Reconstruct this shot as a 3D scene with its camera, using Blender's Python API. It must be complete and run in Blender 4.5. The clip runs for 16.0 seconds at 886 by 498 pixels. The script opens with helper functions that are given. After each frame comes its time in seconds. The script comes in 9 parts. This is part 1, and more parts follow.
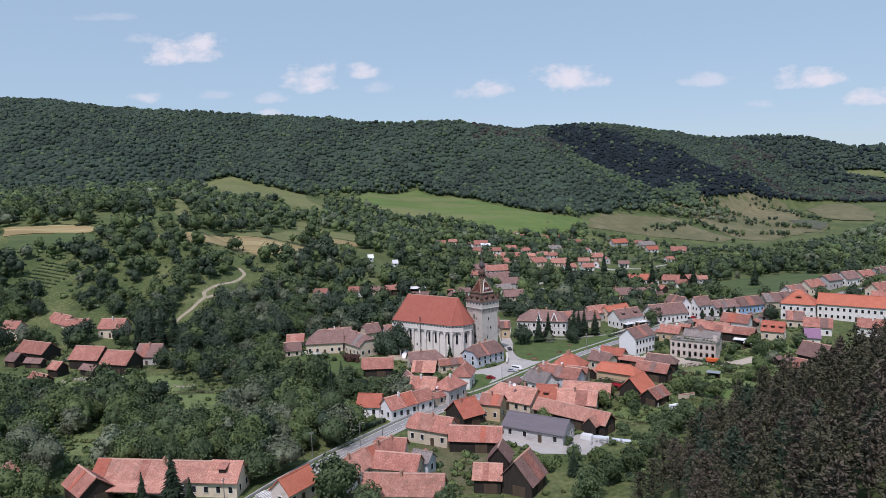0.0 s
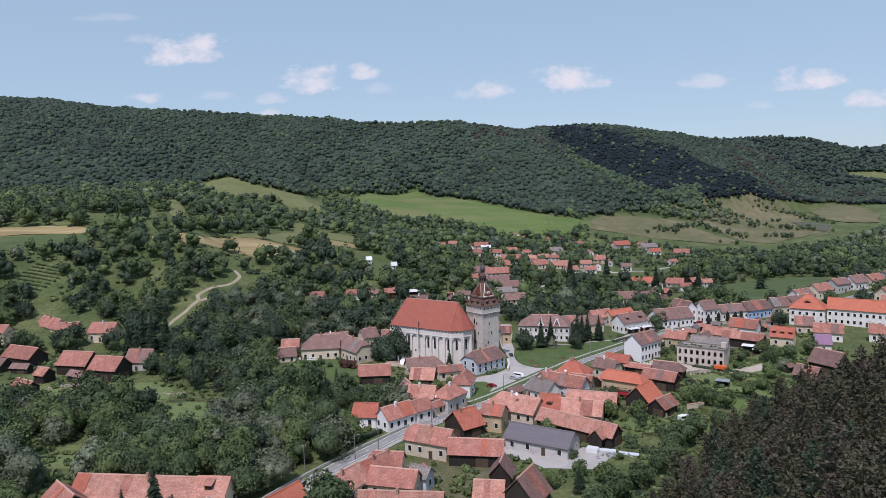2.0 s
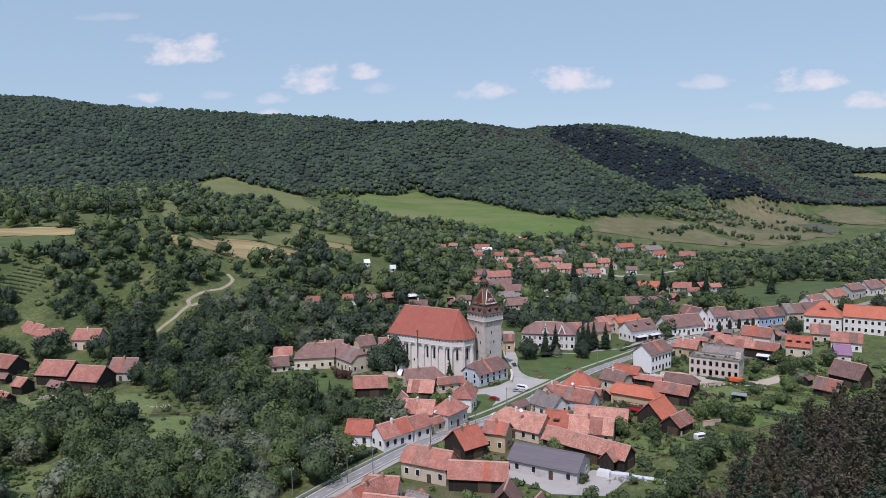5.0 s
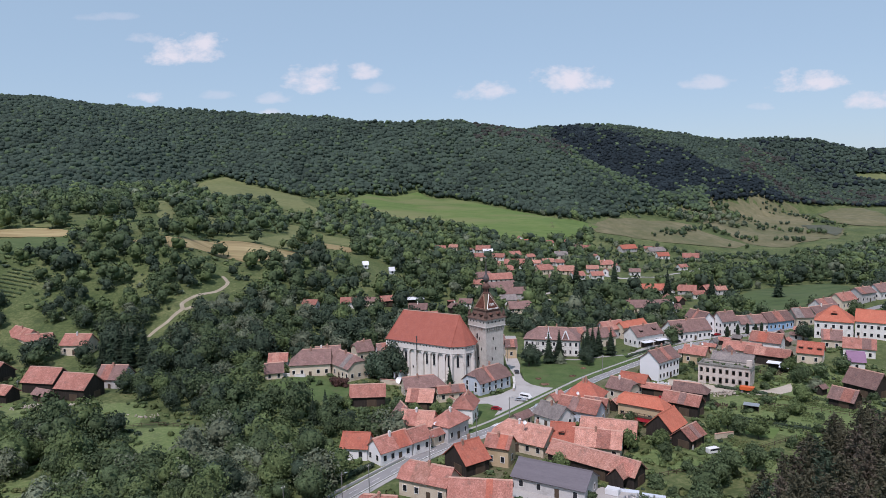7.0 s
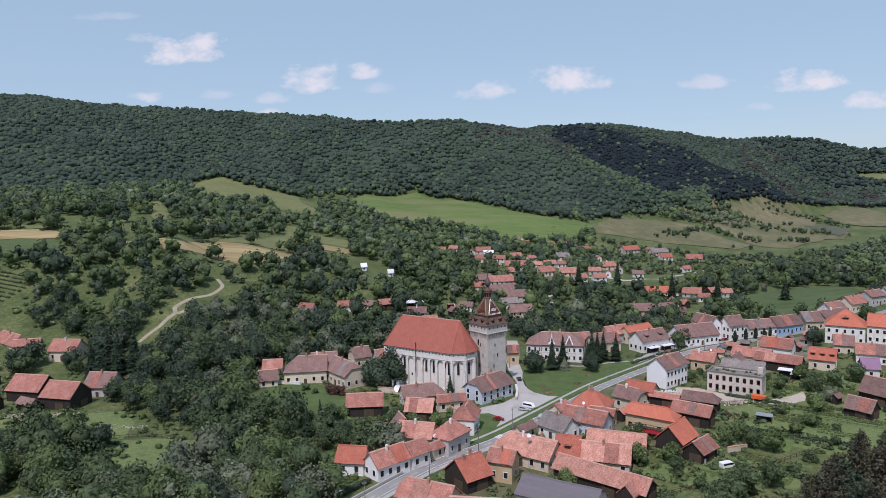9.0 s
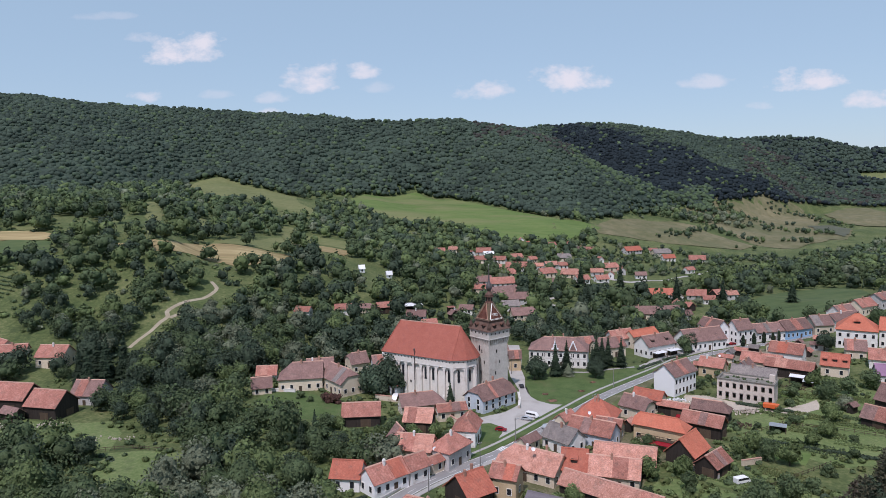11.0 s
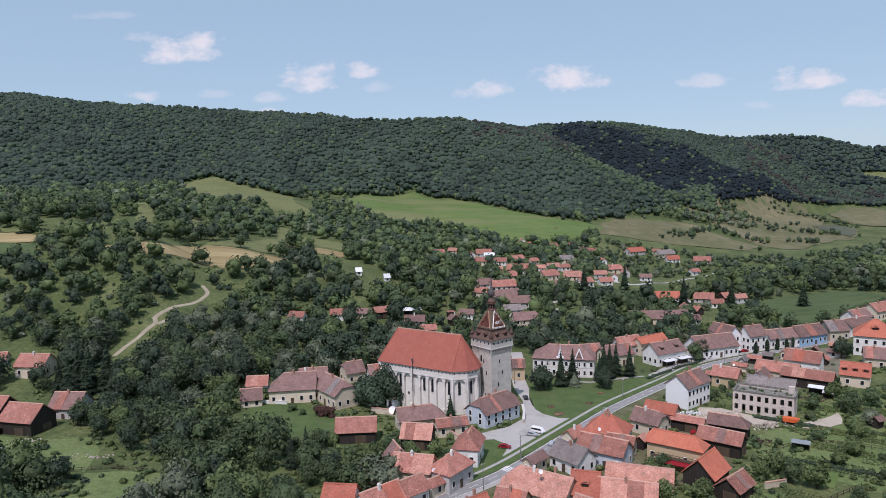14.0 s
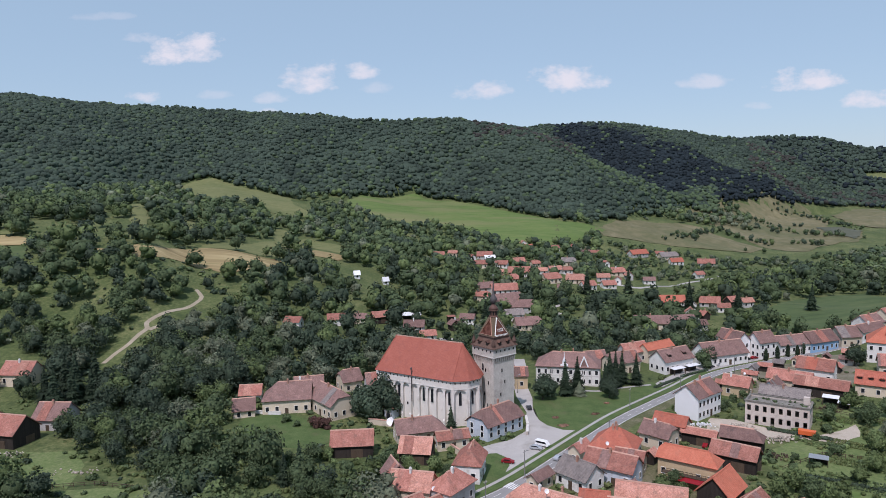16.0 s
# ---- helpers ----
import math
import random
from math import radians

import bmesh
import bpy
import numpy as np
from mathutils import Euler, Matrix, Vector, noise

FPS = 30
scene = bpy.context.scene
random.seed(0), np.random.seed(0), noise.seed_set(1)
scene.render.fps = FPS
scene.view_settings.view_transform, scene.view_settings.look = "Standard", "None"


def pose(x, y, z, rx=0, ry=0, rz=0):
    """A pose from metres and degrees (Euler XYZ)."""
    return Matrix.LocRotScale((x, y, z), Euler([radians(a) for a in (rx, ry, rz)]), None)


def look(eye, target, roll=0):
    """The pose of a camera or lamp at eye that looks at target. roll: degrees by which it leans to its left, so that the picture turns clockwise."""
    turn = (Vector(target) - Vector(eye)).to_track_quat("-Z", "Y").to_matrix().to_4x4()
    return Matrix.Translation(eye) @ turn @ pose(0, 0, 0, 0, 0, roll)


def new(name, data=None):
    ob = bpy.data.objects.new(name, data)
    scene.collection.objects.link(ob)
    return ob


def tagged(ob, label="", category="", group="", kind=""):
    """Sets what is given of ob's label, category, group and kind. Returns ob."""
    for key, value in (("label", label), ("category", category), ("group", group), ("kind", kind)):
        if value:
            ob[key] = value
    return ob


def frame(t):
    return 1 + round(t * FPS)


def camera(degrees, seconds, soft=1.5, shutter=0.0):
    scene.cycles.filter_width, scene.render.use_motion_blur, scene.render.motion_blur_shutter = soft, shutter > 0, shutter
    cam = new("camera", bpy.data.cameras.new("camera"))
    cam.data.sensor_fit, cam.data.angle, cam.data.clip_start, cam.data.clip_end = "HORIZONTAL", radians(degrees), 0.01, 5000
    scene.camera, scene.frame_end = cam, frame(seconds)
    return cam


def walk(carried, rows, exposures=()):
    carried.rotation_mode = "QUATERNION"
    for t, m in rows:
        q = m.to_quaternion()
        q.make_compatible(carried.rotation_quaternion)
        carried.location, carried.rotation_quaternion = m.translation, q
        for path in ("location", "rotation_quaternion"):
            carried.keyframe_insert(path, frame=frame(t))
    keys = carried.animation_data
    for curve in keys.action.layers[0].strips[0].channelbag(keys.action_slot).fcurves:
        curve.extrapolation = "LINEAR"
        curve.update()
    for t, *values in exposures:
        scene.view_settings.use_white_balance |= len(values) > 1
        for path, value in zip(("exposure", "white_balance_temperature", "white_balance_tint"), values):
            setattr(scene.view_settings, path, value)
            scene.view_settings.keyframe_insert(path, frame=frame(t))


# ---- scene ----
cam = camera(65.0, 16.0, soft=0.8)
PLAN_UNIT = 1.3  # metres in one unit of the plan
PATH = [
    (0, (-11.799, -251.511, 68.635), (-11.601, -151.961, 59.150), -1.406),
    (1, (-11.682, -247.344, 68.527), (-11.475, -147.785, 59.132), -1.344),
    (2, (-11.593, -243.100, 68.531), (-11.391, -143.534, 59.186), -1.282),
    (3, (-11.530, -238.806, 68.615), (-11.343, -139.243, 59.285), -1.226),
    (4, (-11.489, -234.488, 68.755), (-11.320, -134.928, 59.437), -1.177),
    (5, (-11.469, -230.164, 68.930), (-11.310, -130.595, 59.616), -1.139),
    (6, (-11.466, -225.851, 69.122), (-11.315, -126.283, 59.807), -1.110),
    (7, (-11.479, -221.562, 69.316), (-11.321, -122.002, 59.993), -1.093),
    (8, (-11.503, -217.302, 69.502), (-11.324, -117.740, 60.168), -1.089),
    (9, (-11.537, -213.075, 69.673), (-11.331, -113.511, 60.321), -1.099),
    (10, (-11.578, -208.879, 69.824), (-11.339, -109.324, 60.448), -1.113),
    (11, (-11.621, -204.711, 69.959), (-11.327, -105.155, 60.547), -1.133),
    (12, (-11.665, -200.559, 70.078), (-11.323, -101.005, 60.626), -1.149),
    (13, (-11.705, -196.411, 70.191), (-11.317, -96.858, 60.704), -1.169),
    (14, (-11.737, -192.247, 70.310), (-11.308, -92.698, 60.805), -1.185),
    (15, (-11.759, -188.046, 70.448), (-11.308, -88.501, 60.974), -1.188),
    (16, (-11.767, -183.782, 70.624), (-11.319, -84.229, 61.236), -1.175),
]
walk(cam, [(t, look(Vector(eye) * PLAN_UNIT, Vector(target) * PLAN_UNIT, roll)) for t, eye, target, roll in PATH], [(0, 0.0, 6350, 25), (16, 0.0, 6350, 25)])

# ---- light ----
SUN_EL, SUN_AZ = 58.0, 199.0  # height and compass bearing (clockwise from +y) of the sun, degrees
sun_dir = Vector((math.cos(radians(SUN_EL)) * math.sin(radians(SUN_AZ)), math.cos(radians(SUN_EL)) * math.cos(radians(SUN_AZ)), math.sin(radians(SUN_EL))))
sun = new("sun", bpy.data.lights.new("sun", "SUN"))
sun.data.energy, sun.data.angle, sun.data.color = 3.1, radians(0.6), (1.0, 0.965, 0.92)
sun.matrix_world = look(sun_dir * 900, (0, 0, 0))

world = bpy.data.worlds.new("sky")
scene.world = world
world.use_nodes = True
wn, wl = world.node_tree.nodes, world.node_tree.links
sky = wn.new("ShaderNodeTexSky")
sky.sky_type, sky.sun_disc, sky.sun_elevation, sky.sun_rotation = "NISHITA", False, radians(SUN_EL), radians(SUN_AZ)
sky.altitude, sky.air_density, sky.dust_density, sky.ozone_density = 450, 1.0, 0.6, 1.6


def wmath(op, a, b=None, c=None):
    n = wn.new("ShaderNodeMath")
    n.operation = op
    for slot, v in zip(n.inputs, (a, b, c)):
        if v is None:
            continue
        if isinstance(v, (int, float)):
            slot.default_value = v
        else:
            wl.new(v, slot)
    return n.outputs[0]


coord = wn.new("ShaderNodeTexCoord").outputs["Generated"]
sep = wn.new("ShaderNodeSeparateXYZ")
wl.new(coord, sep.inputs[0])
ahead = wmath("MAXIMUM", sep.outputs[1], 0.05)
su, sv = wmath("DIVIDE", sep.outputs[0], ahead), wmath("DIVIDE", sep.outputs[2], ahead)
flat = wn.new("ShaderNodeCombineXYZ")
wl.new(su, flat.inputs[0]), wl.new(wmath("MULTIPLY", sv, 1.6), flat.inputs[1])


def wnoise(scale, detail):
    n = wn.new("ShaderNodeTexNoise")
    n.inputs["Scale"].default_value, n.inputs["Detail"].default_value, n.inputs["Roughness"].default_value = scale, detail, 0.62
    wl.new(flat.outputs[0], n.inputs["Vector"])
    return n.outputs["Fac"]


billow, wisp = wnoise(30, 4), wnoise(9, 3)
# fair-weather clouds low over the far ridge, flat below and heaped above: bearing, height, half width, half height, thickness
CLOUDS = [
    (-0.358, 0.194, 0.062, 0.022, 1.0), (-0.336, 0.206, 0.040, 0.018, 1.0), (-0.412, 0.213, 0.026, 0.010, 0.5), (-0.178, 0.155, 0.040, 0.026, 0.95),
    (-0.104, 0.162, 0.028, 0.014, 0.85), (-0.086, 0.138, 0.024, 0.010, 0.3), (-0.408, 0.132, 0.028, 0.011, 0.7), (-0.318, 0.132, 0.026, 0.008, 0.3),
    (-0.233, 0.126, 0.030, 0.010, 0.5), (-0.242, 0.104, 0.022, 0.009, 0.7), (0.065, 0.132, 0.044, 0.016, 0.8), (0.185, 0.146, 0.056, 0.022, 1.0),
    (0.378, 0.138, 0.040, 0.013, 0.55), (0.520, 0.138, 0.058, 0.020, 0.95), (0.612, 0.109, 0.040, 0.016, 0.85), (0.455, 0.102, 0.020, 0.007, 0.35), (-0.46, 0.243, 0.045, 0.007, 0.25),
]
cover = None
for u0, v0, a0, b0, thick in CLOUDS:
    du = wmath("DIVIDE", wmath("SUBTRACT", su, u0), a0 * 1.2)
    rise = wmath("SUBTRACT", sv, v0 - 0.3 * b0)
    dv = wmath("ADD", wmath("DIVIDE", wmath("MAXIMUM", rise, 0.0), b0 * 1.35), wmath("DIVIDE", wmath("MINIMUM", rise, 0.0), b0 * 0.8))
    r2 = wmath("ADD", wmath("MULTIPLY", du, du), wmath("MULTIPLY", dv, dv))
    lumps = wmath("ADD", wmath("MULTIPLY", wmath("SUBTRACT", billow, 0.5), 2.3), wmath("MULTIPLY", wmath("SUBTRACT", wisp, 0.5), 0.8))
    body = wmath("SUBTRACT", wmath("ADD", 0.66, lumps), r2)
    body = wmath("MULTIPLY", wmath("SMOOTH_MIN", wmath("MAXIMUM", wmath("MULTIPLY", body, 1.35), 0.0), 1.0, 0.35), thick)
    cover = body if cover is None else wmath("MAXIMUM", cover, body)
front = wmath("GREATER_THAN", sep.outputs[1], 0.1)
cover = wmath("MULTIPLY", wmath("MULTIPLY", cover, front), 0.92)
haze = wn.new("ShaderNodeMixRGB")  # milky summer air
haze.blend_type = "MIX"
haze.inputs[2].default_value = (5.5, 8.35, 9.75, 1)
wl.new(sky.outputs[0], haze.inputs[1])
haze.inputs[0].default_value = 0.55
puff = wn.new("ShaderNodeMixRGB")
puff.inputs[2].default_value = (8.85, 9.2, 9.4, 1)
wl.new(cover, puff.inputs[0]), wl.new(haze.outputs[0], puff.inputs[1])
bg = wn.new("ShaderNodeBackground")
bg.inputs["Strength"].default_value = 0.085
wl.new(puff.outputs[0], bg.inputs["Color"])
out = next((n for n in wn if n.type == "OUTPUT_WORLD"), None) or wn.new("ShaderNodeOutputWorld")
wl.new(bg.outputs[0], out.inputs["Surface"])


# ---- materials ----
def material(name, tones, rough=0.9, spots=(0.35, 4.0), bump=0.15, stretch=(1, 1, 1), local=False, metal=0.0, piece=0.12, stain=None, stain_scale=0.25, sheen=None):
    """A surface of two or three tones: broad patches, fine grain, relief, and a small difference from piece to piece."""
    m = bpy.data.materials.new(name)
    m.use_nodes = True
    nt = m.node_tree
    n, link = nt.nodes, nt.links
    bsdf = next(q for q in n if q.type == "BSDF_PRINCIPLED")
    bsdf.inputs["Roughness"].default_value, bsdf.inputs["Metallic"].default_value = rough, metal
    bsdf.inputs["Specular IOR Level"].default_value = 0.25
    tc = n.new("ShaderNodeTexCoord") if local else n.new("ShaderNodeNewGeometry")
    src = tc.outputs["Object" if local else "Position"]
    mp = n.new("ShaderNodeMapping")
    mp.inputs["Scale"].default_value = stretch
    link.new(src, mp.inputs[0])

    def tex(scale, detail, rough_=0.6):
        t = n.new("ShaderNodeTexNoise")
        t.inputs["Scale"].default_value, t.inputs["Detail"].default_value, t.inputs["Roughness"].default_value = scale, detail, rough_
        link.new(mp.outputs[0], t.inputs["Vector"])
        return t.outputs["Fac"]

    broad, fine = tex(spots[0], 4), tex(spots[1], 3, 0.7)
    ramp = n.new("ShaderNodeValToRGB")
    el = ramp.color_ramp.elements
    el[0].position, el[1].position = 0.36, 0.64
    el[0].color, el[1].color = (*tones[0], 1), (*tones[-1], 1)
    if len(tones) == 3:
        e = el.new(0.5)
        e.color = (*tones[1], 1)
    mixf = n.new("ShaderNodeMath")
    mixf.operation = "MULTIPLY_ADD"
    link.new(fine, mixf.inputs[0])
    mixf.inputs[1].default_value = 0.55
    sub = n.new("ShaderNodeMath")
    sub.operation = "MULTIPLY"
    link.new(broad, sub.inputs[0])
    sub.inputs[1].default_value = 0.45
    link.new(sub.outputs[0], mixf.inputs[2])
    link.new(mixf.outputs[0], ramp.inputs[0])
    colour = ramp.outputs[0]
    if stain:
        st = n.new("ShaderNodeMixRGB")
        st.inputs[2].default_value = (*stain, 1)
        sr = n.new("ShaderNodeValToRGB")
        sr.color_ramp.elements[0].position, sr.color_ramp.elements[1].position = 0.54, 0.70
        sr.color_ramp.elements[1].color = (0.75, 0.75, 0.75, 1)
        link.new(tex(stain_scale, 5, 0.65), sr.inputs[0])
        link.new(sr.outputs[0], st.inputs[0])
        link.new(colour, st.inputs[1])
        colour = st.outputs[0]
    if piece:
        info = n.new("ShaderNodeObjectInfo")
        hsv = n.new("ShaderNodeHueSaturation")
        val = n.new("ShaderNodeMapRange")
        val.inputs["To Min"].default_value, val.inputs["To Max"].default_value = 1 - piece, 1 + piece
        link.new(info.outputs["Random"], val.inputs["Value"])
        link.new(val.outputs[0], hsv.inputs["Value"])
        link.new(colour, hsv.inputs["Color"])
        colour = hsv.outputs[0]
    link.new(colour, bsdf.inputs["Base Color"])
    if bump:
        b = n.new("ShaderNodeBump")
        b.inputs["Strength"].default_value, b.inputs["Distance"].default_value = bump, 0.08
        link.new(fine, b.inputs["Height"])
        link.new(b.outputs[0], bsdf.inputs["Normal"])
    return m


def tile_roof(name, tones, stain, piece=0.2, spread_=0.34):
    """Clay tiles in rows across the slope: row relief, tiles of slightly different firing, dark weathered patches."""
    m = material(name, tones, 0.85, (0.42, 2.3), 0.0, (1, 1, 1), True, 0.0, piece, stain, 0.62)
    n, link = m.node_tree.nodes, m.node_tree.links
    bsdf = next(q for q in n if q.type == "BSDF_PRINCIPLED")
    tc = n.new("ShaderNodeTexCoord")
    mp = n.new("ShaderNodeMapping")
    mp.inputs["Scale"].default_value = (2.6, 2.6, 3.6)
    link.new(tc.outputs["Object"], mp.inputs[0])
    cell = n.new("ShaderNodeTexVoronoi")
    cell.inputs["Scale"].default_value = 2.9
    link.new(mp.outputs[0], cell.inputs["Vector"])
    bw = n.new("ShaderNodeRGBToBW")
    link.new(cell.outputs["Color"], bw.inputs[0])
    rng_ = n.new("ShaderNodeMapRange")
    rng_.inputs["To Min"].default_value, rng_.inputs["To Max"].default_value = 1 - spread_, 1 + spread_
    link.new(bw.outputs[0], rng_.inputs["Value"])
    hsv = n.new("ShaderNodeHueSaturation")
    link.new(rng_.outputs[0], hsv.inputs["Value"])
    old = bsdf.inputs["Base Color"].links[0].from_socket
    link.new(old, hsv.inputs["Color"])
    link.new(hsv.outputs[0], bsdf.inputs["Base Color"])
    wave = n.new("ShaderNodeTexWave")
    wave.bands_direction = "Z"
    wave.inputs["Scale"].default_value, wave.inputs["Distortion"].default_value = 1.7, 0.6
    link.new(tc.outputs["Object"], wave.inputs["Vector"])
    b = n.new("ShaderNodeBump")
    b.inputs["Strength"].default_value, b.inputs["Distance"].default_value = 0.5, 0.06
    link.new(wave.outputs["Fac"], b.inputs["Height"])
    link.new(b.outputs[0], bsdf.inputs["Normal"])
    return m


def foliage(name, dark, light, rough=0.75, spots=(0.3, 2.4), relief=0.6, spread_=0.23):
    m = material(name, (tuple(0.74 * c for c in dark), tuple(1.2 * c for c in light)), rough, spots, relief, piece=0.22)
    n, link = m.node_tree.nodes, m.node_tree.links
    bsdf = next(q for q in n if q.type == "BSDF_PRINCIPLED")
    geo = n.new("ShaderNodeNewGeometry")
    rr = n.new("ShaderNodeMapRange")
    rr.inputs["To Min"].default_value, rr.inputs["To Max"].default_value = 1 - spread_, 1 + spread_
    link.new(geo.outputs["Random Per Island"], rr.inputs["Value"])
    hsv = n.new("ShaderNodeHueSaturation")
    link.new(rr.outputs[0], hsv.inputs["Value"])
    link.new(bsdf.inputs["Base Color"].links[0].from_socket, hsv.inputs["Color"])
    link.new(hsv.outputs[0], bsdf.inputs["Base Color"])
    bsdf.inputs["Specular IOR Level"].default_value = 0.15
    for q in n:
        if q.type == "BUMP":
            q.inputs["Distance"].default_value = 0.1
    return m


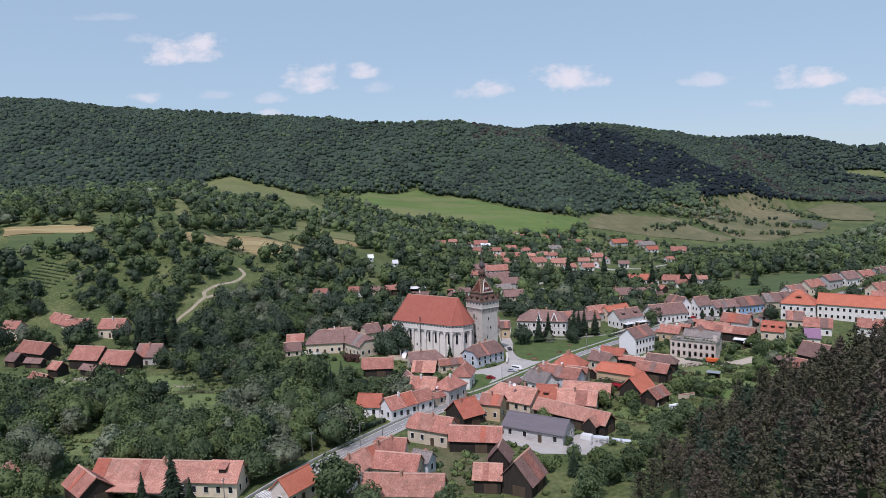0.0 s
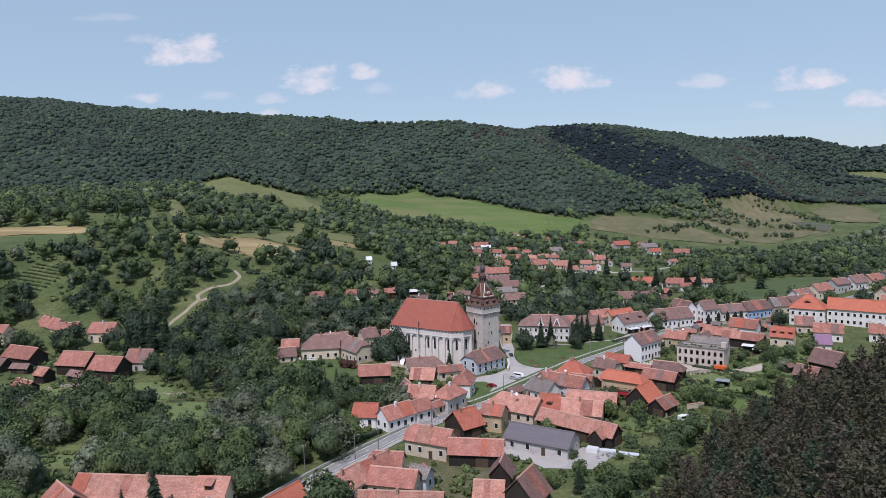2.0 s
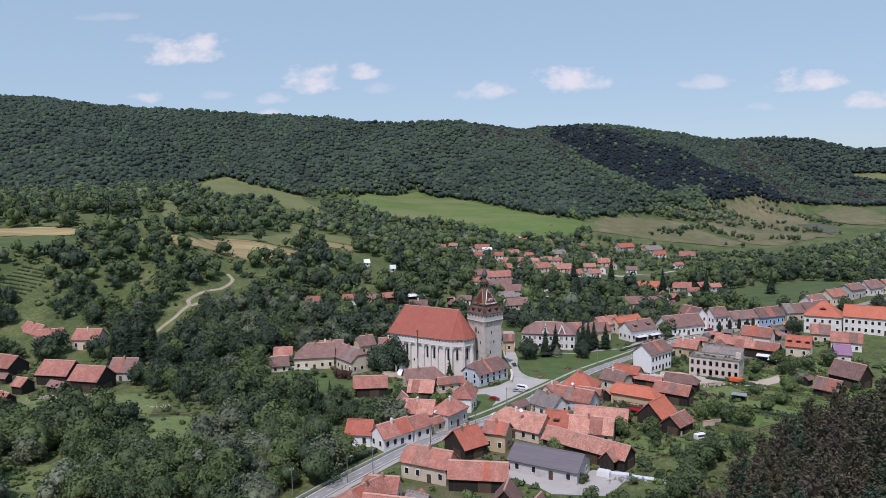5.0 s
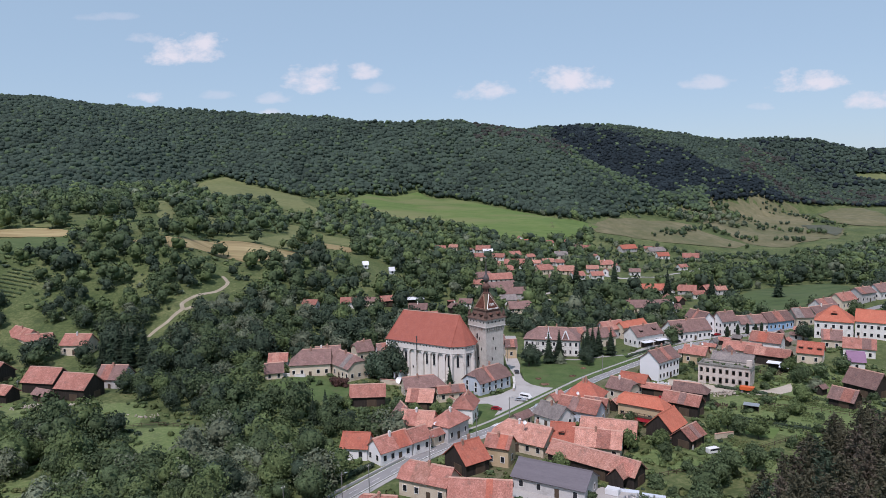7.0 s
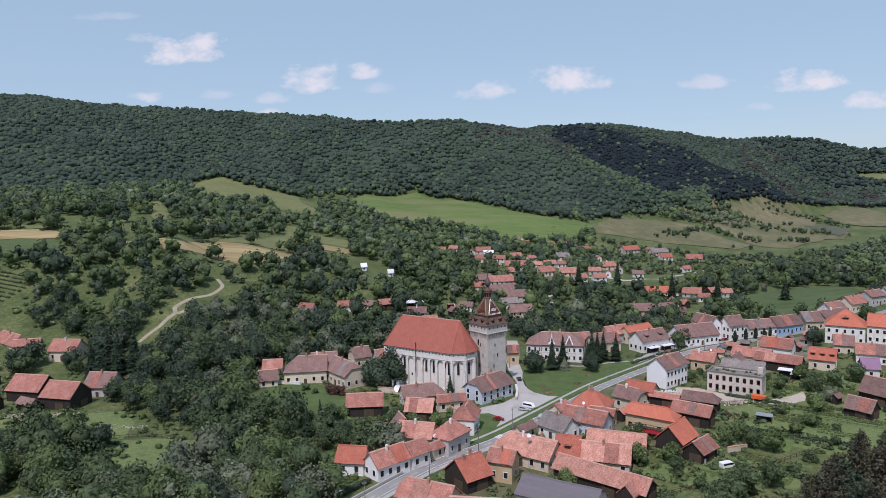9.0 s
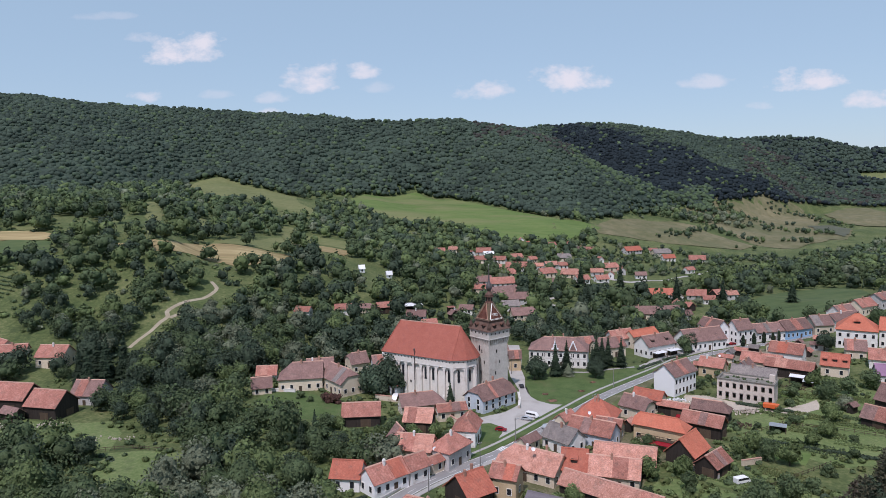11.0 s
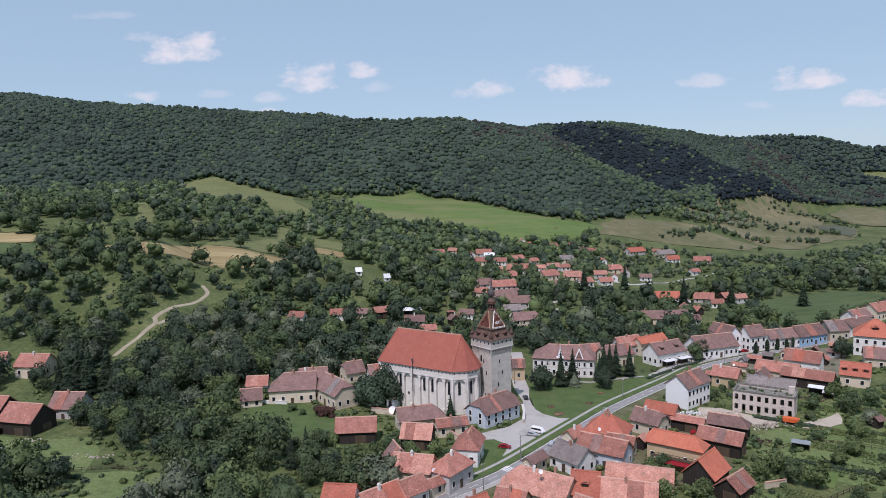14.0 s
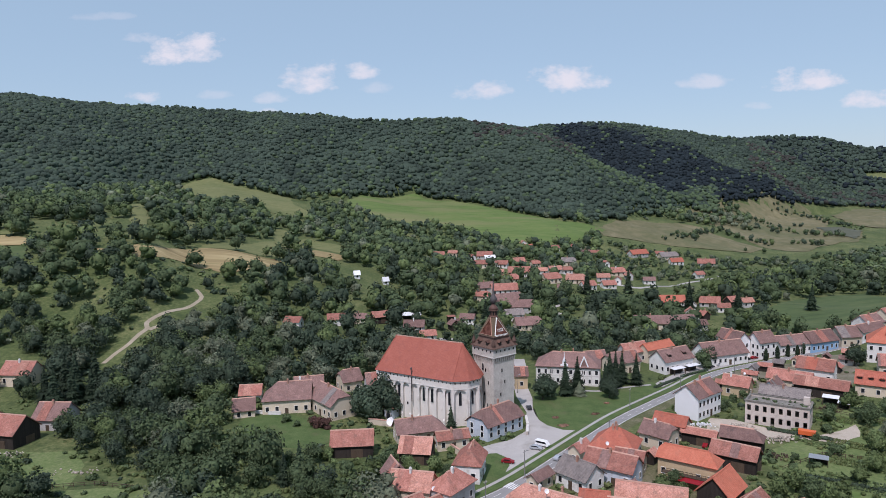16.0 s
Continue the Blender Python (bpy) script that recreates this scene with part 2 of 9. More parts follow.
M = {
    "old_tile": tile_roof("old_clay_tile", ((0.265, 0.108, 0.082), (0.35, 0.150, 0.116), (0.45, 0.215, 0.172)), (0.185, 0.112, 0.092)),
    "pale_tile": tile_roof("pale_clay_tile", ((0.33, 0.150, 0.110), (0.43, 0.208, 0.158), (0.54, 0.292, 0.236)), (0.25, 0.155, 0.125)),
    "brown_tile": tile_roof("brown_clay_tile", ((0.165, 0.098, 0.086), (0.215, 0.130, 0.115), (0.275, 0.170, 0.150)), (0.12, 0.09, 0.085)),
    "red_tile": tile_roof("red_clay_tile", ((0.35, 0.105, 0.072), (0.41, 0.128, 0.086), (0.47, 0.165, 0.112)), (0.24, 0.125, 0.10), 0.1, 0.22),
    "orange_tile": tile_roof("new_orange_tile", ((0.43, 0.128, 0.080), (0.48, 0.150, 0.094), (0.53, 0.185, 0.120)), (0.40, 0.15, 0.10), 0.06, 0.14),
    "church_tile": tile_roof("church_red_tile", ((0.325, 0.100, 0.072), (0.36, 0.114, 0.083), (0.40, 0.134, 0.10)), (0.29, 0.10, 0.08), 0.0, 0.12),
    "grey_metal": material("grey_metal_roof", ((0.14, 0.125, 0.14), (0.19, 0.17, 0.19)), 0.55, (0.3, 3), 0.05, (0.3, 3, 3), True),
    "grey_tile": tile_roof("grey_weathered_tile", ((0.16, 0.14, 0.135), (0.21, 0.185, 0.175), (0.27, 0.23, 0.21)), (0.12, 0.10, 0.10)),
    "mauve_metal": material("mauve_metal_roof", ((0.27, 0.15, 0.25), (0.33, 0.19, 0.30)), 0.5, (0.3, 3), 0.05, local=True),
    "white_metal": material("white_metal_roof", ((0.72, 0.74, 0.77), (0.80, 0.81, 0.83)), 0.4, (0.3, 3), 0.05, local=True),
    "ridge_tile": material("ridge_tile", ((0.45, 0.25, 0.19), (0.58, 0.36, 0.29)), 0.85, (0.6, 6), 0.1),
    "white_plaster": material("white_plaster", ((0.70, 0.69, 0.67), (0.80, 0.79, 0.77)), 0.9, (0.25, 3), 0.08, stain=(0.50, 0.47, 0.43), stain_scale=0.3, piece=0.05),
    "clean_white": material("clean_white_paint", ((0.80, 0.80, 0.81), (0.84, 0.84, 0.85)), 0.9, (0.2, 3), 0.05, piece=0.03),
    "cream_plaster": material("cream_plaster", ((0.58, 0.49, 0.38), (0.68, 0.60, 0.48)), 0.9, (0.25, 3), 0.1, stain=(0.42, 0.35, 0.27), stain_scale=0.35),
    "yellow_plaster": material("yellow_plaster", ((0.46, 0.35, 0.22), (0.56, 0.44, 0.29)), 0.9, (0.25, 3), 0.1, stain=(0.44, 0.33, 0.20), stain_scale=0.35, piece=0.05),
    "pink_plaster": material("pink_plaster", ((0.56, 0.49, 0.44), (0.66, 0.585, 0.53)), 0.92, (0.25, 3), 0.12, stain=(0.40, 0.345, 0.30), stain_scale=0.5, piece=0.03),
    "blue_plaster": material("blue_plaster", ((0.50, 0.555, 0.625), (0.58, 0.635, 0.705)), 0.92, (0.25, 3), 0.1, stain=(0.42, 0.43, 0.44), stain_scale=0.35, piece=0.03),
    "sky_plaster": material("sky_blue_plaster", ((0.25, 0.42, 0.62), (0.30, 0.48, 0.68)), 0.92, (0.25, 3), 0.1, piece=0.03),
    "grey_plaster": material("grey_plaster", ((0.42, 0.41, 0.41), (0.52, 0.51, 0.50)), 0.92, (0.25, 3), 0.12, stain=(0.32, 0.30, 0.29), stain_scale=0.4),
    # dark old boards, toned down further for the shade under the eaves
    "dark_wood": material("dark_barn_wood", ((0.022, 0.018, 0.016), (0.052, 0.042, 0.036)), 0.9, (0.4, 5), 0.3, (5, 5, 0.5), True),
    "brown_wood": material("brown_wood", ((0.07, 0.05, 0.036), (0.115, 0.082, 0.058)), 0.85, (0.4, 5), 0.2, (5, 5, 0.5), True),
    "church_plaster": material("church_plaster", ((0.66, 0.625, 0.58), (0.77, 0.735, 0.69)), 0.92, (0.22, 2.5), 0.15, stain=(0.46, 0.41, 0.36), stain_scale=0.22, piece=0.03),
    "tower_stone": material("tower_stone", ((0.42, 0.395, 0.36), (0.51, 0.485, 0.445), (0.60, 0.57, 0.53)), 0.95, (0.35, 2.2), 0.35, stain=(0.33, 0.28, 0.25), stain_scale=0.3, piece=0.05),
    "weathered": material("weathered_wall_top", ((0.15, 0.14, 0.125), (0.26, 0.245, 0.22)), 0.95, (0.4, 4), 0.3, stain=(0.08, 0.095, 0.05), stain_scale=0.5),
    "trim": material("pale_stone_trim", ((0.58, 0.56, 0.53), (0.68, 0.66, 0.63)), 0.9, (0.5, 5), 0.1, piece=0.04),
    "glass": material("window_glass", ((0.012, 0.014, 0.018), (0.03, 0.033, 0.04)), 0.12, (0.5, 2), 0.0, piece=0.3),
    "frame": material("white_window_frame", ((0.66, 0.65, 0.63), (0.76, 0.75, 0.73)), 0.6, (0.5, 4), 0.0),
    "dark_frame": material("brown_window_frame", ((0.10, 0.065, 0.045), (0.15, 0.10, 0.07)), 0.6, (0.5, 4), 0.0),
    # near-black of solid blocks that stand in for the shade inside openings
    "void": material("unlit_room", ((0.010, 0.009, 0.009), (0.02, 0.018, 0.017)), 0.95, (0.5, 4), 0.0),
    "brick": material("chimney_brick", ((0.34, 0.18, 0.13), (0.48, 0.30, 0.23)), 0.9, (0.8, 8), 0.3),
    "asphalt": material("asphalt", ((0.23, 0.225, 0.225), (0.30, 0.293, 0.29)), 0.9, (0.15, 6), 0.1, stain=(0.18, 0.178, 0.178), stain_scale=0.12, piece=0),
    "gravel": material("pale_gravel", ((0.36, 0.34, 0.325), (0.46, 0.44, 0.42)), 0.95, (0.12, 3), 0.3, stain=(0.30, 0.285, 0.26), stain_scale=0.1, piece=0),
    "earth": material("trodden_earth", ((0.105, 0.10, 0.06), (0.175, 0.16, 0.115), (0.26, 0.235, 0.19)), 0.95, (0.2, 2), 0.4, stain=(0.08, 0.095, 0.04), stain_scale=0.15, piece=0),
    "sand": material("trodden_sand", ((0.38, 0.33, 0.27), (0.52, 0.455, 0.385)), 0.95, (0.2, 2.5), 0.3, stain=(0.24, 0.22, 0.15), stain_scale=0.15, piece=0),
    "paving": material("paving", ((0.33, 0.315, 0.30), (0.42, 0.405, 0.39)), 0.92, (0.2, 4), 0.2, piece=0),
    "dirt": material("dirt_track", ((0.27, 0.23, 0.165), (0.42, 0.365, 0.28)), 0.95, (0.15, 2), 0.3, piece=0),
    "road_paint": material("road_paint", ((0.70, 0.70, 0.69), (0.80, 0.80, 0.79)), 0.7, (0.6, 6), 0.05),
    "lawn": material("mown_lawn", ((0.051, 0.088, 0.027), (0.075, 0.118, 0.038), (0.112, 0.148, 0.056)), 0.95, (0.18, 2.2), 0.4, stain=(0.107, 0.115, 0.054), stain_scale=0.11, piece=0),
    "leaf": foliage("broad_leaves", (0.050, 0.077, 0.036), (0.089, 0.126, 0.060)),
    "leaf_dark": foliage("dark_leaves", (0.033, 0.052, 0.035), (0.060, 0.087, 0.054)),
    "leaf_light": foliage("light_leaves", (0.076, 0.114, 0.042), (0.129, 0.172, 0.071)),
    "leaf_willow": foliage("silver_willow_leaves", (0.097, 0.119, 0.075), (0.156, 0.180, 0.119)),
    "leaf_red": foliage("copper_leaves", (0.060, 0.030, 0.026), (0.10, 0.055, 0.045)),
    "needle": foliage("spruce_needles", (0.012, 0.022, 0.014), (0.030, 0.048, 0.026)),
    "pine": foliage("pine_needles", (0.066, 0.066, 0.043), (0.086, 0.084, 0.053)),
    "pine_dry": foliage("dry_pine_branches", (0.088, 0.074, 0.056), (0.108, 0.092, 0.070)),
    # leans blue: the haze of distance is put into this leaf colour
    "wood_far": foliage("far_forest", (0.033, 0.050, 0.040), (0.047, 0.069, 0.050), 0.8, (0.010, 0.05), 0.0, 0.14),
    # blue-black tone that carries the shade on the side ridge's flank
    "wood_far_shade": foliage("far_forest_shade", (0.012, 0.019, 0.024), (0.018, 0.027, 0.032), 0.8, (0.02, 0.12), 0.0, 0.12),
    "wood_rust": foliage("browned_conifers", (0.034, 0.034, 0.032), (0.050, 0.047, 0.041), 0.8, (0.02, 0.12), 0.0, 0.12),
    # paler green: side light on the spur put into the colour, plus stray trees
    "wood_far_light": foliage("lighter_forest", (0.056, 0.086, 0.046), (0.074, 0.108, 0.056), 0.8, (0.02, 0.12), 0.0, 0.12),
    "bark": material("bark", ((0.06, 0.048, 0.038), (0.12, 0.10, 0.08)), 0.95, (0.8, 6), 0.4, (3, 3, 0.6)),
    "metal": material("galvanised_metal", ((0.40, 0.41, 0.42), (0.52, 0.53, 0.54)), 0.4, (0.5, 5), 0.0, metal=0.6),
    "pole_concrete": material("weathered_pole", ((0.16, 0.155, 0.15), (0.24, 0.235, 0.225)), 0.9, (0.5, 5), 0.15),
    "concrete": material("concrete", ((0.38, 0.37, 0.36), (0.48, 0.47, 0.46)), 0.9, (0.5, 5), 0.15),
    "white_paint": material("white_car_paint", ((0.78, 0.78, 0.78), (0.82, 0.82, 0.82)), 0.25, (0.5, 2), 0.0, piece=0.02),
    "silver_paint": material("silver_car_paint", ((0.48, 0.50, 0.53), (0.54, 0.56, 0.58)), 0.25, (0.5, 2), 0.0, metal=0.4, piece=0.02),
    "dark_paint": material("dark_car_paint", ((0.03, 0.03, 0.035), (0.05, 0.05, 0.055)), 0.25, (0.5, 2), 0.0, piece=0.3),
    "red_paint": material("dark_red_car_paint", ((0.24, 0.015, 0.02), (0.29, 0.02, 0.03)), 0.25, (0.5, 2), 0.0, piece=0.02),
    "orange_paint": material("orange_lorry_paint", ((0.66, 0.12, 0.04), (0.72, 0.16, 0.05)), 0.4, (0.5, 2), 0.0, piece=0.02),
    "rubber": material("tyre_rubber", ((0.02, 0.02, 0.02), (0.035, 0.035, 0.035)), 0.8, (1, 5), 0.0),
    "copper": material("brown_copper_roof", ((0.10, 0.055, 0.045), (0.16, 0.085, 0.065)), 0.6, (0.5, 4), 0.1),
    "slate": material("dark_spire_metal", ((0.07, 0.062, 0.065), (0.11, 0.10, 0.10)), 0.5, (0.5, 4), 0.1),
    "skirt_shingle": material("brown_shingle", ((0.085, 0.052, 0.042), (0.15, 0.095, 0.075)), 0.8, (0.6, 5), 0.3),
    "glaze_red": material("glazed_red_tile", ((0.19, 0.075, 0.055), (0.28, 0.115, 0.08)), 0.5, (0.8, 6), 0.2, piece=0.03),
    "glaze_white": material("glazed_white_tile", ((0.72, 0.70, 0.66), (0.80, 0.78, 0.74)), 0.5, (0.8, 6), 0.1, piece=0.02),
    "glaze_green": material("glazed_green_tile", ((0.12, 0.085, 0.055), (0.18, 0.13, 0.085)), 0.5, (0.8, 6), 0.1, piece=0.02),
    "rubble": material("rubble", ((0.36, 0.30, 0.25), (0.56, 0.50, 0.44)), 0.95, (0.5, 3), 0.5),
    "flower": foliage("flower_bed", (0.10, 0.07, 0.05), (0.26, 0.14, 0.10)),
    "straw": material("stubble_field", ((0.19, 0.145, 0.072), (0.29, 0.225, 0.112), (0.41, 0.33, 0.175)), 0.95, (0.03, 0.11), 0.3, (0.12, 1.6, 1), piece=0, stain=(0.17, 0.18, 0.07), stain_scale=0.05),
    "meadow_bright": material("bright_meadow", ((0.080, 0.128, 0.036), (0.106, 0.162, 0.046), (0.140, 0.180, 0.062)), 0.95, (0.012, 0.12), 0.2, (0.35, 1.6, 1), stain=(0.185, 0.18, 0.085), stain_scale=0.010, piece=0),
    "meadow_rough": material("rough_meadow", ((0.061, 0.094, 0.034), (0.094, 0.128, 0.047), (0.143, 0.165, 0.070)), 0.95, (0.08, 1.3), 0.5, stain=(0.051, 0.078, 0.029), stain_scale=0.14, piece=0),
    "meadow_pale": material("pale_meadow", ((0.115, 0.135, 0.052), (0.145, 0.160, 0.066), (0.19, 0.19, 0.085)), 0.95, (0.02, 0.25), 0.2, (0.6, 1.2, 1), stain=(0.095, 0.125, 0.042), stain_scale=0.022, piece=0),
    "scrub": material("dry_grassland", ((0.105, 0.110, 0.052), (0.150, 0.140, 0.075), (0.205, 0.180, 0.105)), 0.95, (0.010, 0.09), 0.2, (1, 0.6, 1), stain=(0.090, 0.108, 0.048), stain_scale=0.012, piece=0),
    "yard": material("trodden_yard", ((0.070, 0.080, 0.034), (0.115, 0.115, 0.058), (0.20, 0.18, 0.125)), 0.95, (0.12, 1.5), 0.4, stain=(0.065, 0.085, 0.03), stain_scale=0.14, piece=0),
    "crop": material("green_crop", ((0.050, 0.078, 0.032), (0.072, 0.106, 0.042), (0.100, 0.128, 0.052)), 0.95, (0.03, 0.14), 0.3, (0.3, 1.2, 1), piece=0, stain=(0.12, 0.13, 0.06), stain_scale=0.03),
    "garden_grass": material("garden_grass", ((0.087, 0.129, 0.044), (0.129, 0.174, 0.062), (0.193, 0.218, 0.098)), 0.95, (0.06, 0.7), 0.4, stain=(0.072, 0.103, 0.039), stain_scale=0.12, piece=0),
    "grey_crop": material("grey_green_crop", ((0.075, 0.085, 0.06), (0.11, 0.115, 0.08)), 0.95, (0.03, 0.5), 0.3, (1, 0.3, 1), piece=0),
    "grass": material("rough_grass", ((0.047, 0.074, 0.025), (0.088, 0.114, 0.041), (0.168, 0.178, 0.077)), 0.95, (0.03, 0.55), 0.6, stain=(0.039, 0.062, 0.023), stain_scale=0.09, piece=0),
}


# ---- builders ----
def mesh_np(name, verts, quads=None, tris=None, mat=None, smooth_=False):
    """A mesh from arrays of corners, four-cornered and three-cornered faces."""
    me = bpy.data.meshes.new(name)
    verts = np.asarray(verts, np.float32).reshape(-1, 3)
    groups = [np.asarray(g, np.int32).reshape(-1, k) for g, k in ((quads, 4), (tris, 3)) if g is not None and len(g)]
    loops = np.concatenate([g.ravel() for g in groups])
    sizes = np.concatenate([np.full(len(g), g.shape[1], np.int32) for g in groups])
    me.vertices.add(len(verts))
    me.vertices.foreach_set("co", verts.ravel())
    me.loops.add(len(loops))
    me.loops.foreach_set("vertex_index", loops)
    me.polygons.add(len(sizes))
    me.polygons.foreach_set("loop_start", np.concatenate([[0], np.cumsum(sizes)[:-1]]).astype(np.int32))
    me.polygons.foreach_set("use_smooth", np.full(len(sizes), True) if smooth_ is True else (sizes == 3) if smooth_ == "cores" else np.full(len(sizes), False))
    me.update(calc_edges=True)
    if mat:
        me.materials.append(mat)
    return me


def part(name, bm, mat, parent, label="", smooth_=False):
    me = bpy.data.meshes.new(name)
    bmesh.ops.recalc_face_normals(bm, faces=bm.faces)
    bm.to_mesh(me)
    bm.free()
    me.materials.append(mat)
    if smooth_:
        me.polygons.foreach_set("use_smooth", [True] * len(me.polygons))
    return piece(name, me, parent, None, label)


def piece(name, me, parent, m=None, label=""):
    ob = new(name, me)
    ob.parent = parent
    if m is not None:
        ob.matrix_basis = m
    if label:
        tagged(ob, label)
    return ob


def empty(name, m, label, category, group="", kind=""):
    ob = new(name)
    ob.empty_display_size = 0.3
    ob.matrix_world = m
    return tagged(ob, label, category, group, kind)


def add_box(bm, sx, sy, sz, m=None, z0=0.0):
    """A box that stands on z0, centred in x and y."""
    m = m or Matrix()
    vs = [bm.verts.new(m @ Vector((x * sx / 2, y * sy / 2, z0 + z * sz))) for x, y, z in ((-1, -1, 0), (1, -1, 0), (1, 1, 0), (-1, 1, 0), (-1, -1, 1), (1, -1, 1), (1, 1, 1), (-1, 1, 1))]
    for f in ((3, 2, 1, 0), (4, 5, 6, 7), (0, 1, 5, 4), (1, 2, 6, 5), (2, 3, 7, 6), (3, 0, 4, 7)):
        bm.faces.new([vs[i] for i in f])
    return vs


def add_prism(bm, outline, z0, z1, m=None):
    m = m or Matrix()
    lo = [bm.verts.new(m @ Vector((x, y, z0))) for x, y in outline]
    hi = [bm.verts.new(m @ Vector((x, y, z1))) for x, y in outline]
    bm.faces.new(lo[::-1])
    bm.faces.new(hi)
    for i in range(len(lo)):
        j = (i + 1) % len(lo)
        bm.faces.new((lo[i], lo[j], hi[j], hi[i]))


def add_lathe(bm, rings, sides=8, turn=0.0, m=None):
    """Rings of (radius, height) joined upwards; a radius of 0 closes to a point."""
    m = m or Matrix()
    old = None
    for r, z in rings:
        row = [bm.verts.new(m @ Vector((r * math.cos(turn + 2 * math.pi * i / sides), r * math.sin(turn + 2 * math.pi * i / sides), z))) for i in range(sides)] if r > 1e-4 else [bm.verts.new(m @ Vector((0, 0, z)))]
        if old is None:
            if len(row) > 2:
                bm.faces.new(row[::-1])
        else:
            for i in range(sides):
                j = (i + 1) % sides
                if len(row) == 1 and len(old) > 1:
                    bm.faces.new((old[i], old[j], row[0]))
                elif len(old) == 1 and len(row) > 1:
                    bm.faces.new((old[0], row[j], row[i]))
                elif len(row) > 1:
                    bm.faces.new((old[i], old[j], row[j], row[i]))
        old = row
    if len(old) > 2:
        bm.faces.new(old)


def box_mesh(name, sx, sy, sz, mat, z0=0.0):
    bm = bmesh.new()
    add_box(bm, sx, sy, sz, None, z0)
    bmesh.ops.recalc_face_normals(bm, faces=bm.faces)
    me = bpy.data.meshes.new(name)
    bm.to_mesh(me)
    bm.free()
    me.materials.append(mat)
    return me


SHARED = {}


def shared(key, make):
    if key not in SHARED:
        SHARED[key] = make()
    return SHARED[key]


# ---- the lie of the land ----
AZ = np.array([-0.64, -0.48, -0.40, -0.32, -0.16, 0.0, 0.16, 0.32, 0.48, 0.64])
DIST = np.array([250, 300, 340, 380, 430, 500, 600, 700, 800, 950.0])
RISE = np.array([
    [0, 10, 28, 43, 53, 60, 65, 72, 84, 95],
    [0, 8, 24, 43, 51, 58, 63, 68, 78, 90],
    [0, 9, 24, 41, 49, 61, 65, 69, 76, 88],
    [0, 6, 17, 29, 35, 43, 54, 65, 74, 86],
    [0, 2, 7, 15, 24, 30, 37, 48, 63, 72],
    [0, 0, 2, 6, 11, 15, 21, 35, 53, 58],
    [0, 0, 0, 2, 4, 8, 13, 32, 44, 50],
    [0, 0, 0, 0, 1, 2, 3, 17, 27, 40],
    [0, 0, 0, 1, 2, 2, 3, 6, 9, 20],
    [0, 3, 5, 5, 5, 5, 5, 7, 13, 24],
])
STEP = 10.0
FINE = np.arange(0, 4700 + STEP, STEP)
PROFILE = []
for row in RISE:
    z = np.interp(FINE, DIST, row)
    for _ in range(2):
        z = np.convolve(np.pad(z, 2, mode="edge"), np.ones(5) / 5, mode="valid")
    PROFILE.append(z)
PROFILE = np.array(PROFILE)
# wooded ridges: bearing, distance and height of the foot, distance and height of the crest
HOME_RIDGE = (
    [-0.64, -0.58, -0.5, -0.36, -0.3, -0.23, -0.16, -0.1, 0, 0.06, 0.11, 0.176, 0.22, 0.26, 0.3, 0.34, 0.38, 0.43],
    [634, 639, 654, 754, 755, 755, 771, 782, 797, 764, 731, 710, 730, 761, 817, 873, 850, 900],
    [67, 67, 66, 71, 68, 62, 59, 56, 52, 44, 37, 31, 30, 29, 30, 32, 34, -30],
    [955, 960, 970, 984, 989, 986, 967, 949, 945, 960, 956, 917, 885, 870, 870, 885, 905, 930],
    [196, 196, 184, 176, 171, 166, 160, 150, 151, 145.5, 139.5, 114, 87, 72, 57, 40, 29, -30],
)
SIDE_RIDGE = (
    [0.1, 0.17, 0.22, 0.26, 0.3, 0.34, 0.38, 0.41, 0.45, 0.5, 0.53, 0.565, 0.6, 0.64],
    [930, 930, 930, 915, 900, 895, 890, 908, 929, 948, 960, 970, 979, 990],
    [66, 61.3, 58, 54, 50, 49, 48, 47, 44.9, 39.3, 36, 32.8, 29.6, 26],
    [1150, 1150, 1150, 1150, 1150, 1150, 1150, 1141, 1121, 1101, 1083, 1062, 1041, 1040],
    [151.7, 156.1, 158.2, 154.5, 147.3, 141, 132.9, 127.5, 113.1, 89.3, 67.4, 39.9, 19.4, 9.6],
)
FAR_RIDGE = (
    [0.36, 0.41, 0.455, 0.5, 0.54, 0.585, 0.61, 0.64, 0.7],
    [1210, 1210, 1210, 1210, 1210, 1210, 1210, 1210, 1210],
    [78, 74, 70, 66, 62, 58, 58, 58, 58],
    [1480, 1480, 1480, 1480, 1480, 1480, 1480, 1480, 1480],
    [140.7, 144.5, 146.5, 147.5, 140.7, 124.4, 118.8, 120, 117.4],
)
RIDGES = (HOME_RIDGE, SIDE_RIDGE, FAR_RIDGE)


def smooth(lo, hi, v):
    u = np.clip((v - lo) / (hi - lo), 0, 1)
    return u * u * (3 - 2 * u)


def base_land(a, d):
    """Valley floor and open slopes, by bearing and distance."""
    a = np.clip(a, -0.639, 0.639)
    k = np.clip(np.searchsorted(AZ, a, side="right") - 1, 0, len(AZ) - 2)
    fa = (a - AZ[k]) / (AZ[k + 1] - AZ[k])
    fa = fa * fa * (3 - 2 * fa) * 0.5 + fa * 0.5
    di = np.clip(d, 0, 4690) / STEP
    m = np.clip(di.astype(int), 0, len(FINE) - 2)
    fd = di - m
    lo = PROFILE[k, m] * (1 - fd) + PROFILE[k, m + 1] * fd
    hi = PROFILE[k + 1, m] * (1 - fd) + PROFILE[k + 1, m + 1] * fd
    return lo * (1 - fa) + hi * fa


